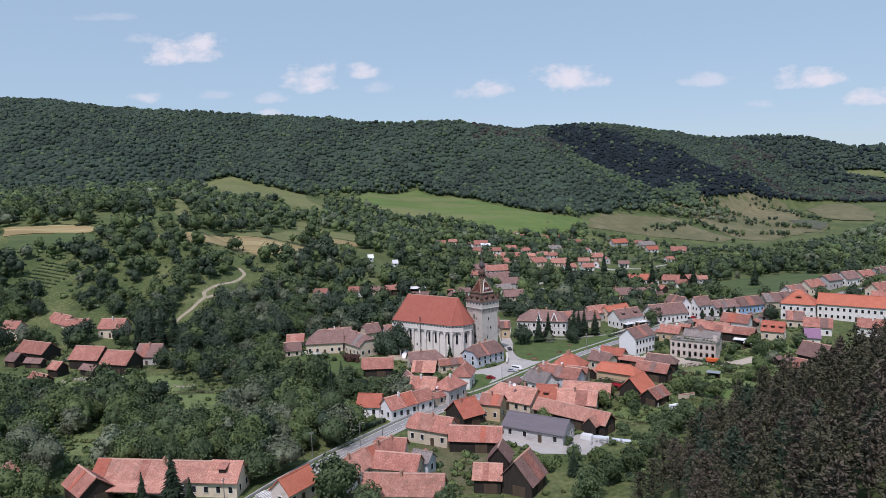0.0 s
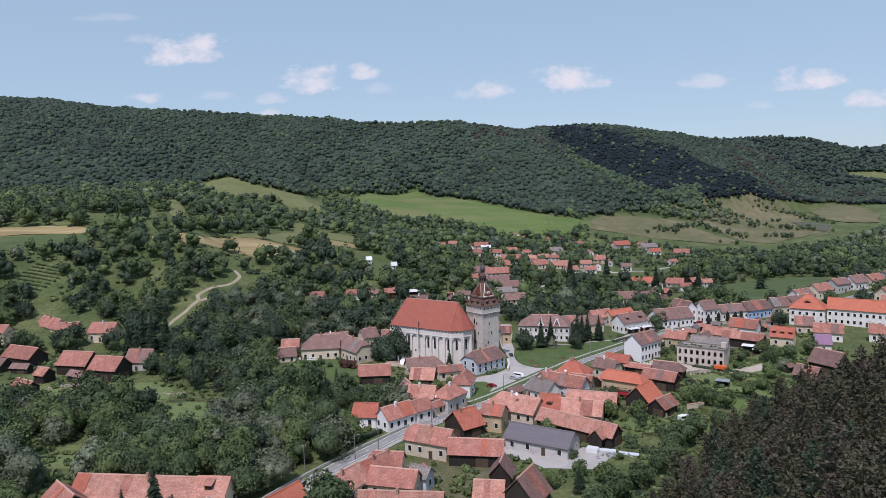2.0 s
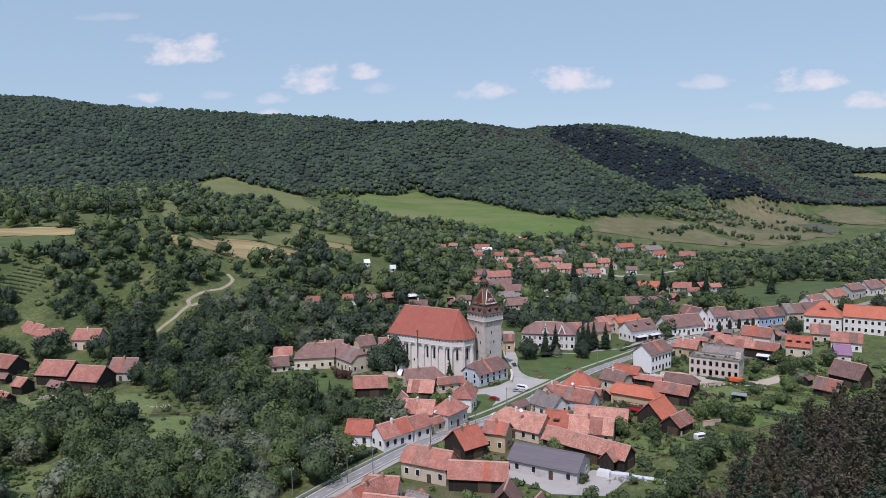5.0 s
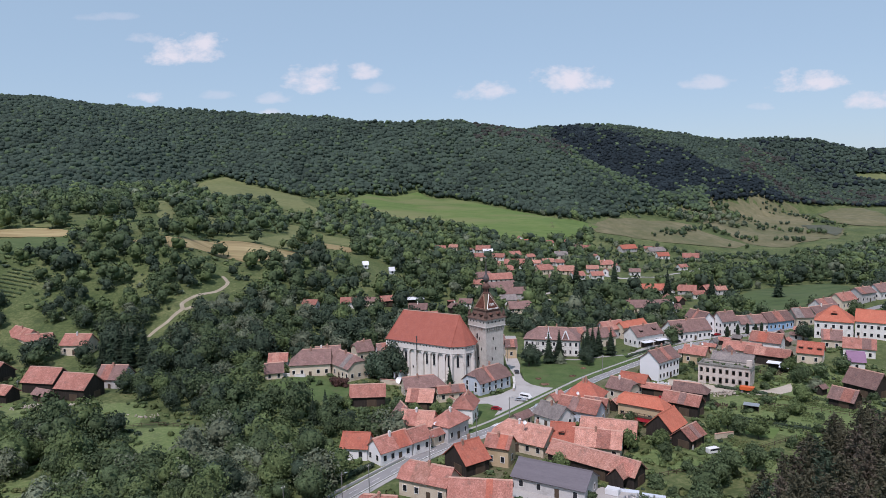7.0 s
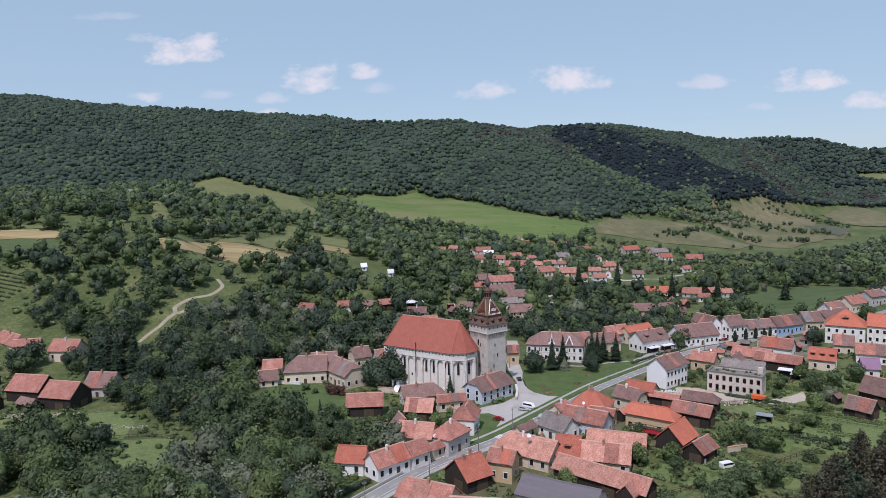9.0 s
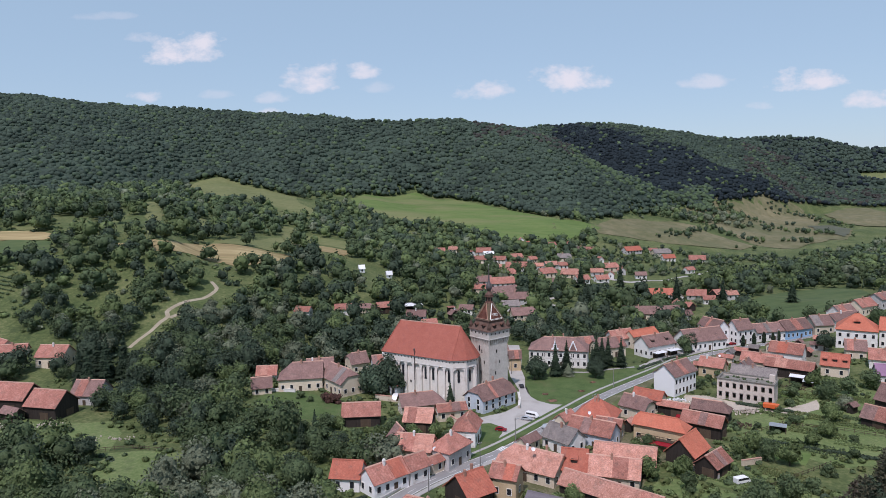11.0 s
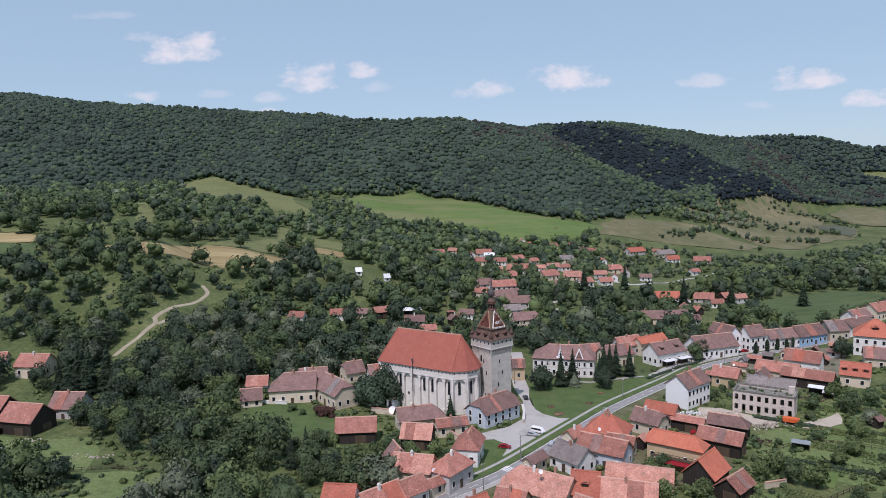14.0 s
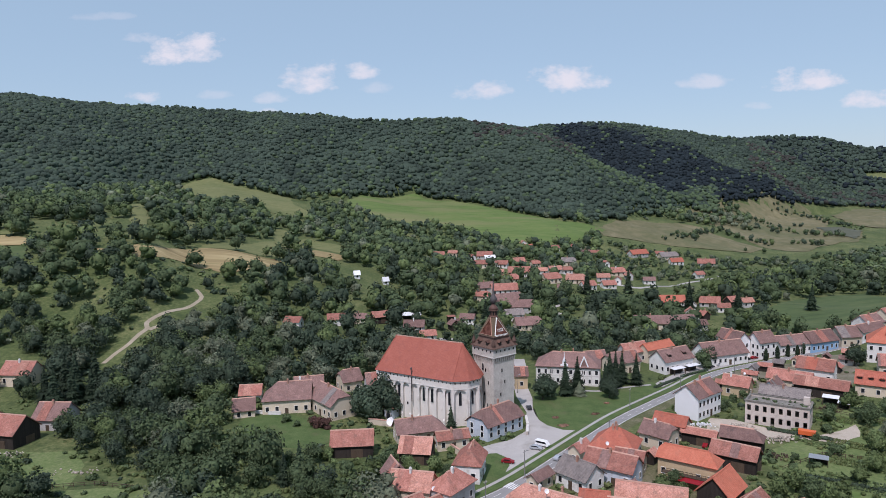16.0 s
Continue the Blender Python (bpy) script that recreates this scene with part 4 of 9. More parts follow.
def house(x, y, rot, L, W, ze, zr, roof="old_tile", wall="white_plaster", hip=(0, 0), chimneys=1, storeys=1, barn=False, win=2.6, label="", z=None, wing=None, group="village houses", frame_mat="frame", door=True, dormers=0, small=False, blind=False):
    """A house with its long side along its own x: walls with gables, a thick tiled roof, ridge tiles, chimneys, windows and a door."""
    g = ground_at(x, y) if z is None else z
    base = empty("barn" if barn else "house", pose(x, y, g, 0, 0, rot), label or ("dark timber barn with a clay tile roof" if barn else "plastered village house with a clay tile roof"), "barn" if barn else "house", group)
    wl_, ww = L - 0.8, W - 1.2
    c_, s_ = math.cos(radians(rot)), math.sin(radians(rot))
    FOOT.append((x, y, L / 2, W / 2, c_, s_))
    slope = (zr - ze) / (W / 2)
    top = ze + slope * 0.6 - 0.2
    bm = bmesh.new()
    lo = [bm.verts.new((sx * wl_ / 2, sy * ww / 2, -0.8)) for sx, sy in ((-1, -1), (1, -1), (1, 1), (-1, 1))]
    hi = [bm.verts.new((v.co.x, v.co.y, top)) for v in lo]
    bm.faces.new(lo[::-1])
    bm.faces.new((lo[0], lo[1], hi[1], hi[0]))
    bm.faces.new((lo[2], lo[3], hi[3], hi[2]))
    for s, h, (a, b) in ((-1, hip[0], (3, 0)), (1, hip[1], (1, 2))):
        if h > 0.98:
            bm.faces.new((lo[a], lo[b], hi[b], hi[a]))
            continue
        zt = zr - 0.22 - max(h, 0.0) * (zr - ze)
        k = max(h, 0.03)
        ca, cb = (bm.verts.new((s * wl_ / 2, math.copysign(ww / 2 * k, hi[q].co.y), max(zt, top + 0.02))) for q in (a, b))
        bm.faces.new((lo[a], lo[b], hi[b], cb, ca, hi[a]))
    part("wall", bm, M["dark_wood" if barn else wall], base)
    part("roof", roof_shell(L, W, ze, zr, *hip), M[roof], base)
    # ridge tiles
    x0, x1 = -L / 2 + hip[0] * W / 2 * 0.92, L / 2 - hip[1] * W / 2 * 0.92
    if x1 - x0 > 0.8 and not small:
        bm = bmesh.new()
        add_prism(bm, [(-0.24, -0.16), (0.24, -0.16), (0.1, 0.07), (-0.1, 0.07)], x0, x1, Matrix.Translation((0, 0, zr)) @ Matrix(((0, 0, 1, 0), (1, 0, 0, 0), (0, 1, 0, 0), (0, 0, 0, 1))))
        part("ridge", bm, M["ridge_tile" if roof in ("old_tile", "pale_tile", "brown_tile") else roof], base)
    # mended stretches of newer or older tiles
    luck = random.Random(int(abs(x) * 131 + abs(y) * 17))
    if roof in ("old_tile", "pale_tile", "brown_tile") and not small and max(hip) < 0.6:
        for s in (-1, 1):
            for _ in range(luck.choice((0, 0, 1, 1))):
                pw = luck.uniform(1.2, min(4.5, L * 0.4))
                px = luck.uniform(-L / 2 + pw / 2 + 0.3 + hip[0] * W / 2, L / 2 - pw / 2 - 0.3 - hip[1] * W / 2)
                v0, v1 = 0.02, 0.97
                ln = math.hypot(W / 2, zr - ze)
                up, nrm = Vector((0, -s * (W / 2) / ln, (zr - ze) / ln)), Vector((0, s * (zr - ze) / ln, (W / 2) / ln))
                foot = Vector((px, s * W / 2, ze)) + up * ln * (v0 + v1) / 2 + nrm * 0.035
                bm = bmesh.new()
                add_box(bm, pw, ln * (v1 - v0), 0.05, Matrix.Translation(foot) @ Matrix((Vector((1, 0, 0)) * -s, up, nrm)).transposed().to_4x4())
                part("mended_tiles", bm, M[luck.choice({"old_tile": ("pale_tile", "brown_tile", "pale_tile", "red_tile"), "pale_tile": ("old_tile", "old_tile", "old_tile"), "brown_tile": ("old_tile", "grey_tile", "brown_tile")}[roof])], base)
    for k in range(chimneys):
        cx = x0 + (x1 - x0) * ((k + 0.5) / chimneys * 0.7 + 0.12)
        bm = bmesh.new()
        h = 1.5 + 0.3 * (k % 2)
        sy = -0.5 if k % 2 == 0 else 0.6
        add_box(bm, 0.5, 0.5, h, Matrix.Translation((cx, sy, zr - 0.75)))
        add_box(bm, 0.64, 0.64, 0.12, Matrix.Translation((cx, sy, zr - 0.75 + h - 0.3)))
        add_box(bm, 0.4, 0.4, 0.12, Matrix.Translation((cx, sy, zr - 0.75 + h)))
        part("chimney", bm, M["brick" if (int(abs(x * 7 + k)) % 6) else "white_plaster"], base)
    for k in range(dormers):
        dx = x0 + (x1 - x0) * (k + 0.5) / dormers
        dy = -W * 0.27
        zz = ze + slope * (W / 2 + dy)
        bm = bmesh.new()
        add_box(bm, 1.3, 1.6, 0.9, Matrix.Translation((dx, dy + 0.3, zz - 0.3)))
        d = part("dormer", bm, M["dark_wood"], base)
        bm = bmesh.new()
        add_box(bm, 1.8, 2.0, 0.12, Matrix.Translation((dx, dy + 0.3, zz + 0.62)) @ Matrix.Rotation(radians(14), 4, "X"))
        part("dormer_roof", bm, M[roof], d)
    # openings on the walls
    sides = [(0, -1, wl_, ww / 2), (180, 1, wl_, ww / 2), (90, 0, ww, wl_ / 2), (-90, 0, ww, wl_ / 2)]
    for turn, _, run, off in sides:
        nx, ny = math.sin(radians(turn)), -math.cos(radians(turn))
        wy = s_ * nx + c_ * ny
        if wy > 0.35 or (blind and turn in (90, -90)):
            continue
        place = Matrix.Rotation(radians(turn), 4, "Z") @ Matrix.Translation((0, -off - 0.035, 0))
        if barn:
            if run > 5:
                me = shared("barn_door", lambda: barn_door_mesh())
                piece("barn_door", me, base, place @ Matrix.Translation((run * 0.12, 0, -0.05)))
            continue
        n = max(1, int((run - 0.8) / win))
        for level in range(storeys):
            zz = 0.95 + level * (ze - 0.4) / storeys if storeys > 1 else min(1.25, ze * 0.32)
            for k in range(n):
                wx = (k + 0.5) * run / n - run / 2
                if door and level == 0 and k == n // 2 and turn in (0, 180) and n > 2:
                    piece("door", shared("door", lambda: door_mesh()), base, place @ Matrix.Translation((wx, 0, 0)))
                    continue
                put_window(base, place @ Matrix.Translation((wx, 0, zz)), fm=frame_mat)
    return base


def ribbed(name, w, h, ribs, mat):
    """A boarded leaf: one piece with grooves between the boards."""
    bm = bmesh.new()
    prof = []
    for k in range(ribs):
        x0, x1 = -w / 2 + w * k / ribs, -w / 2 + w * (k + 1) / ribs
        prof += [(x0 + 0.02, -0.05), (x1 - 0.02, -0.05), (x1 - 0.01, -0.02), (x1 + 0.01, -0.02)]
    prof = prof[:-2] + [(w / 2, 0.04), (-w / 2, 0.04)]
    add_prism(bm, prof, 0, h)
    bmesh.ops.recalc_face_normals(bm, faces=bm.faces)
    me = bpy.data.meshes.new(name)
    bm.to_mesh(me)
    bm.free()
    me.materials.append(mat)
    return me


def barn_door_mesh():
    return ribbed("barn_door", 3.0, 2.4, 9, M["brown_wood"])


def door_mesh():
    return ribbed("door", 1.05, 2.1, 4, M["brown_wood"])


house(-25.8, -49.9, 41, 10.5, 7.1, 3.3, 6.5, roof="old_tile", wall="clean_white", hip=(0, 0), chimneys=1, win=1.8, label="white gabled house with a clay tile roof beside the road")
house(-34.2, -48.0, -9, 7.5, 7.6, 3.2, 6.4, roof="red_tile", wall="clean_white", chimneys=0, label="white garden wing with a red tile roof")
house(-19.2, -44.9, 41, 6.5, 6.5, 3.5, 6.3, roof="old_tile", wall="white_plaster", chimneys=0, win=2.0, label="white street house with an old clay tile roof")
house(-13.8, -40.6, 44, 5.5, 3.6, 2.8, 4.3, roof="old_tile", wall="cream_plaster", chimneys=0, label="low cream street house with an old tile roof")
house(-10.4, -35.5, 53, 10.3, 7.5, 4.5, 7.7, roof="old_tile", wall="grey_plaster", hip=(1, 1), chimneys=1, label="tall grey corner house with a hipped tile roof")
house(-18.9, -34.3, -15, 10, 7.7, 4.0, 7.3, roof="pale_tile", wall="cream_plaster", chimneys=1, label="long wing with a pale tile roof behind the corner house")
house(-5.5, -21.7, 76, 9.4, 7.3, 4.5, 7.6, roof="old_tile", wall="white_plaster", hip=(1, 0), chimneys=1, label="white house with a hipped tile roof by the square")
house(-18.7, -10.8, -11, 8.7, 7.7, 3.0, 6.3, roof="pale_tile", barn=True, chimneys=0, label="timber shed with a pale clay tile roof")
house(-9.6, -3.0, 15, 9.4, 4.8, 3.0, 5.0, roof="old_tile", wall="cream_plaster", chimneys=1, label="low yard building with an old tile roof")
house(-18.5, 4.3, 16, 14.5, 7.8, 3.0, 6.3, roof="brown_tile", wall="cream_plaster", hip=(0, 1), chimneys=1, label="low house with a brown tile roof below the church")
house(-35.9, -5.3, 3, 11.5, 7.7, 3.2, 6.5, roof="old_tile", barn=True, chimneys=0, label="dark timber barn with an old tile roof")
house(-23.3, -26.7, -70, 6.8, 6.2, 3.0, 6.7, roof="brown_tile", barn=True, chimneys=0, label="narrow dark barn with a steep brown roof")
house(-6.4, -57.4, 36, 7.9, 9.6, 3.0, 7.1, roof="red_tile", barn=True, chimneys=2, label="dark timber house with a patched red tile roof")
house(2.1, -54.3, -25, 6.8, 6.5, 4.8, 7.4, roof="old_tile", wall="yellow_plaster", chimneys=1, label="tall yellow plastered house with an old tile roof")
house(9.5, -44.0, -36, 16.0, 10.0, 2.9, 6.7, roof="pale_tile", wall="cream_plaster", hip=(0.6, 0), chimneys=2, label="broad house with a pale mottled tile roof")
house(-15.3, -71.2, -28, 12.7, 7.7, 4.0, 7.3, roof="old_tile", wall="cream_plaster", hip=(0.4, 0), chimneys=1, label="cream house with a half-hipped old tile roof")
house(-4.1, -77.2, -9, 13.9, 7.4, 3.0, 6.1, roof="old_tile", barn=True, chimneys=0, label="long dark timber barn with an old tile roof")
house(13.1, -69.7, -31, 17.9, 9.8, 3.0, 5.9, roof="grey_metal", wall="grey_plaster", chimneys=0, win=3.4, label="grey workshop with a dark metal roof")
long_barn = house(24.0, -61.5, -42, 23.7, 6.7, 3.0, 5.8, roof="pale_tile", barn=True, chimneys=0, label="long timber barn with a pale tile roof")
house(32.0, -42.1, -21, 14.9, 8.3, 3.0, 6.5, roof="pale_tile", barn=True, chimneys=0, label="timber barn with a pale tile roof")
house(27.3, -49.6, -20, 12.7, 8.2, 3.0, 6.5, roof="pale_tile", wall="cream_plaster", chimneys=1, label="yard house with a pale tile roof")
house(19.1, -46.0, -17, 6.5, 9.1, 3.3, 7.2, roof="red_tile", wall="cream_plaster", chimneys=0, dormers=1, label="small house with a bright red roof and a dormer")
house(19.6, -28.0, -50, 9.6, 8.0, 3.2, 6.4, roof="grey_tile", wall="white_plaster", chimneys=1, label="house with a weathered grey tile roof")
house(28.0, -25.4, -36, 12.6, 8.0, 4.0, 7.1, roof="old_tile", wall="blue_plaster", chimneys=1, label="house with an old tile roof and bluish gable")
house(32.0, -12.3, -27, 11.8, 10.6, 4.0, 8.2, roof="red_tile", wall="cream_plaster", hip=(1, 1), chimneys=3, label="house with a bright red hipped roof beside the road")
house(45.5, -4.7, -46, 9, 7.3, 3.5, 6.6, roof="brown_tile", wall="cream_plaster", hip=(0, 0.4), chimneys=1, label="house with a brown tile roof by the road")
house(51.0, 1.8, -39, 9.5, 5.7, 4.0, 6.4, roof="red_tile", wall="cream_plaster", chimneys=0, label="house with a red tile roof and open gable")
house(46.0, -25.9, -36, 14.3, 6.3, 5.0, 7.7, roof="orange_tile", wall="yellow_plaster", hip=(0.4, 1), chimneys=0, win=2.2, label="yellow guesthouse with a new orange tile roof")
house(48.6, -37.7, 47, 9.8, 8.2, 3.0, 7.1, roof="orange_tile", barn=True, chimneys=0, label="dark timber barn with a new orange tile roof")
house(52.1, -45.0, 42, 8.1, 6.4, 2.7, 5.4, roof="old_tile", barn=True, chimneys=0, label="small dark barn with an old tile roof")
house(56.3, -4.5, -36, 9.5, 3.6, 3.0, 4.5, roof="old_tile", barn=True, chimneys=0, label="open cart shed with an old tile roof")
house(59.4, -19.8, -39, 11.5, 6.4, 3.5, 6.2, roof="old_tile", barn=True, chimneys=0, label="broad dark barn with an old tile roof")
house(65.9, -8.8, -32, 10.9, 5.9, 3.5, 6.0, roof="brown_tile", barn=True, hip=(0, 1), chimneys=0, label="hipped barn with a weathered brown roof")
house(110.0, 33.7, -39, 16.1, 6.4, 3.5, 6.2, roof="old_tile", barn=True, chimneys=0, label="long dark barn with an old tile roof behind the ruin", z=0)
house(118.0, 51.5, -40, 12.1, 8.3, 4.5, 8.0, roof="old_tile", wall="white_plaster", chimneys=1, label="white house with an old tile roof by the street", z=0)
house(126.4, 34.5, -34, 9.2, 8.9, 4.0, 7.8, roof="red_tile", wall="cream_plaster", chimneys=0, dormers=3, label="house with a red tile roof and three dormers", z=0)
house(73.3, 68.8, 28, 15.1, 9.1, 4.5, 8.4, roof="brown_tile", wall="white_plaster", hip=(0, 0), chimneys=1, dormers=2, win=2.2, label="white street inn with a brown tile roof")
house(72.3, 83.7, 32, 15.5, 5.7, 5.0, 7.4, roof="orange_tile", wall="cream_plaster", chimneys=0, label="house with an orange tile roof behind the inn", z=0)
house(94.8, 77.9, 18, 19.4, 10.7, 4.0, 8.5, roof="brown_tile", wall="white_plaster", chimneys=1, win=2.2, label="white street house with a brown tile roof", z=0)
house(128.5, 90.4, 13, 15.2, 8, 4.0, 7.4, roof="brown_tile", wall="white_plaster", chimneys=1, win=2.2, label="white street house with a dark brown roof", z=0)
house(141.2, 94.4, 21, 15.5, 9.4, 4.0, 8.0, roof="brown_tile", wall="sky_plaster", hip=(0, 0), chimneys=1, win=2.0, label="sky-blue street house with a dark brown roof", z=0)
house(154.9, 98.0, 7, 9.6, 9.3, 4.0, 8.0, roof="brown_tile", wall="cream_plaster", chimneys=1, label="cream street house with a brown roof")
house(167.2, 102.7, 26, 16.4, 7.1, 4.0, 7.0, roof="brown_tile", wall="white_plaster", chimneys=1, label="street house with a dark brown roof")
hall = house(32.9, 57.2, -14, 22.6, 12, 6.5, 10.6, roof="brown_tile", wall="white_plaster", hip=(1, 1), chimneys=2, storeys=2, win=2.1, label="two-storey white town hall with a hipped brown roof")
house(-46.2, 27.8, -53, 15.2, 9.9, 4.5, 8.7, roof="brown_tile", wall="cream_plaster", hip=(0, 0.45), chimneys=1, win=2.4, label="cream parsonage with a half-hipped brown roof", z=0)
house(-75.1, 41.2, 5, 7.6, 6.9, 3.0, 5.9, roof="old_tile", wall="white_plaster", chimneys=0, label="small white house with an old tile roof", z=0)
house(-73.5, 26.8, 14, 7.2, 7.5, 2.6, 5.8, roof="brown_tile", wall="cream_plaster", chimneys=0, label="low outbuilding with a brown tile roof", z=0)
house(-44.1, 51.7, 28, 7.6, 8.5, 4.0, 7.6, roof="brown_tile", wall="cream_plaster", hip=(0.4, 0), chimneys=1, label="cream house with a brown roof behind the parsonage", z=0)
house(-150.1, 16.5, -13, 13.4, 10.5, 4.0, 8.5, roof="old_tile", barn=True, chimneys=0, label="timber barn with a reddish tile roof at the hamlet", z=0)
house(-134.5, 8.1, -15, 12.4, 10.4, 4.0, 8.4, roof="old_tile", barn=True, chimneys=0, label="timber barn with a reddish tile roof at the hamlet", z=0)
house(-128.1, 20.5, -6, 10.3, 10.0, 3.5, 7.8, roof="brown_tile", wall="grey_plaster", chimneys=1, label="plastered hamlet house with a weathered tile roof", z=0)
house(-144.4, 4.0, -27, 7.8, 4.5, 2.5, 4.4, roof="brown_tile", barn=True, chimneys=0, small=True, label="small hamlet shed with a brown tile roof", z=0)
house(-178.6, 29.7, -25, 17.0, 9.4, 4.0, 8.0, roof="old_tile", barn=True, chimneys=0, label="timber barn with a reddish tile roof at the hamlet", z=0)
house(-202.9, 54.0, -11, 8.7, 7.3, 4.5, 7.6, roof="old_tile", wall="cream_plaster", chimneys=1, label="plastered hamlet house with a weathered tile roof")
house(-156.9, 4.8, -22, 5.7, 6.1, 3.0, 5.6, roof="old_tile", barn=True, chimneys=0, label="timber barn with a reddish tile roof at the hamlet", z=0)
house(-172.3, 16.7, -13, 8.3, 4.2, 2.5, 4.3, roof="brown_tile", barn=True, chimneys=0, small=True, label="small hamlet shed with a brown tile roof", z=0)
house(-155.8, -8.5, -33, 10.4, 5.5, 2.5, 4.8, roof="old_tile", barn=True, chimneys=0, label="timber barn with a reddish tile roof at the hamlet", z=0)
house(-181.6, 19.8, -22, 6.2, 6.8, 3.0, 5.9, roof="brown_tile", barn=True, chimneys=0, small=True, label="small hamlet shed with a brown tile roof", z=0)
house(-190.1, 71.1, -38, 18.3, 8.9, 4.0, 7.800000000000001, roof="old_tile", wall="cream_plaster", chimneys=1, label="plastered hamlet house with a weathered tile roof", z=4.0)
house(-179.7, 63.9, 13, 10.5, 6.2, 4.0, 6.6, roof="old_tile", wall="cream_plaster", chimneys=1, label="plastered hamlet house with a weathered tile roof", z=4.0)
house(-158.7, 55.3, -7, 11.9, 9.4, 4.0, 8.0, roof="old_tile", wall="cream_plaster", chimneys=1, label="plastered hamlet house with a weathered tile roof", z=4.0)
farm = house(-75.2, -97.2, -7, 35.2, 8.2, 3.5, 7.0, roof="pale_tile", wall="cream_plaster", chimneys=1, label="very long farmhouse with a pale patched tile roof")
house(-92.4, -100.8, -44, 10.9, 8.1, 3.0, 6.4, roof="old_tile", barn=True, chimneys=0, label="steep-roofed dark barn beside the long farmhouse")
house(-113.4, -99.4, 77, 7.8, 8.6, 3.5, 7.1, roof="old_tile", wall="cream_plaster", chimneys=1, label="farmhouse with an old tile roof among trees")
house(-23.2, -94.1, -16, 11.4, 7, 3.2, 6.2, roof="old_tile", wall="cream_plaster", chimneys=0, label="yard building with an old tile roof")
house(-17.4, -91.0, -29, 5.4, 5.0, 3.2, 5.3, roof="grey_tile", wall="blue_plaster", chimneys=0, label="bluish outbuilding with a weathered roof")
house(-25.6, -84.2, -10, 8.5, 6.5, 3.5, 6.2, roof="old_tile", wall="cream_plaster", hip=(0.4, 0), chimneys=1, label="street house with an old tile roof")
house(-21.1, -107.0, -6, 18.0, 8.2, 3.2, 6.7, roof="pale_tile", wall="white_plaster", chimneys=1, label="long street house with a pale tile roof")
house(-2.6, -101.1, -9, 6.8, 6.5, 3.2, 6.0, roof="pale_tile", barn=True, chimneys=0, label="dark timber barn with a pale tile roof")
house(136.3, 23.1, -21, 6.0, 7.7, 3.5, 6.8, roof="mauve_metal", wall="white_plaster", chimneys=0, label="white bungalow with a mauve metal roof", z=0)
house(148.0, 40.2, -30, 11.4, 8.2, 4.0, 7.5, roof="old_tile", wall="white_plaster", chimneys=1, label="white house with an old tile roof by the gardens", z=0)
house(145.9, 55.5, -26, 7.7, 8.5, 4.0, 7.6, roof="brown_tile", wall="cream_plaster", chimneys=1, label="cream house with a brown tile roof", z=0)
house(10.2, -28.8, 46, 7.0, 4.2, 2.9, 4.5, roof="brown_tile", wall="cream_plaster", chimneys=0, small=True, label="low street shed with a brown tile roof beside the road")
house(22.4, -14.2, 48, 6.4, 4.4, 3.5, 5.5, roof="old_tile", wall="cream_plaster", chimneys=1, small=True, label="low street house with an old tile roof beside the road")


def slope_slab(base, name, x0, x1, y0, z0, y1, z1, mat, thick=0.14, label=""):
    """A stretch of roof laid along x, from the eave (y0, z0) up to (y1, z1)."""
    bm = bmesh.new()
    lo = [bm.verts.new(p) for p in ((x0, y0, z0), (x1, y0, z0), (x1, y1, z1), (x0, y1, z1))]
    hi = [bm.verts.new((v.co.x, v.co.y, v.co.z + thick)) for v in lo]
    bm.faces.new(hi)
    bm.faces.new(lo[::-1])
    for k in range(4):
        q = (k + 1) % 4
        bm.faces.new((lo[k], lo[q], hi[q], hi[k]))
    return part(name, bm, M[mat], base, label)


def cross_gable(base, x, w, y0, y1, ze, rise, mat, wall):
    """A small gabled roof that runs out of the long slope, with its boarded front."""
    bm = bmesh.new()
    pts = [(x - w / 2, y0, ze), (x, y0, ze + rise), (x + w / 2, y0, ze), (x + w / 2, y1, ze), (x, y1, ze + rise), (x - w / 2, y1, ze)]
    low = [bm.verts.new(p) for p in pts]
    top = [bm.verts.new((p[0], p[1], p[2] + 0.16)) for p in pts]
    for a, b, c, d in ((0, 1, 4, 5), (1, 2, 3, 4)):
        bm.faces.new((top[a], top[b], top[c], top[d]))
        bm.faces.new((low[d], low[c], low[b], low[a]))
    for a, b in ((0, 1), (1, 2), (2, 3), (3, 4), (4, 5), (5, 0)):
        bm.faces.new((low[a], low[b], top[b], top[a]))
    bmesh.ops.recalc_face_normals(bm, faces=bm.faces)
    g = part("gable_roof", bm, M[mat], base)
    bm = bmesh.new()
    add_prism(bm, [(x - w / 2 + 0.3, 0), (x + w / 2 - 0.3, 0), (x + w / 2 - 0.3, ze), (x, ze + rise - 0.1), (x - w / 2 + 0.3, ze)], 0, 0.2, Matrix(((1, 0, 0, 0), (0, 0, 1, y0 + 0.35), (0, 1, 0, 0), (0, 0, 0, 1))))
    bmesh.ops.recalc_face_normals(bm, faces=bm.faces)
    part("gable_front", bm, M[wall], g)


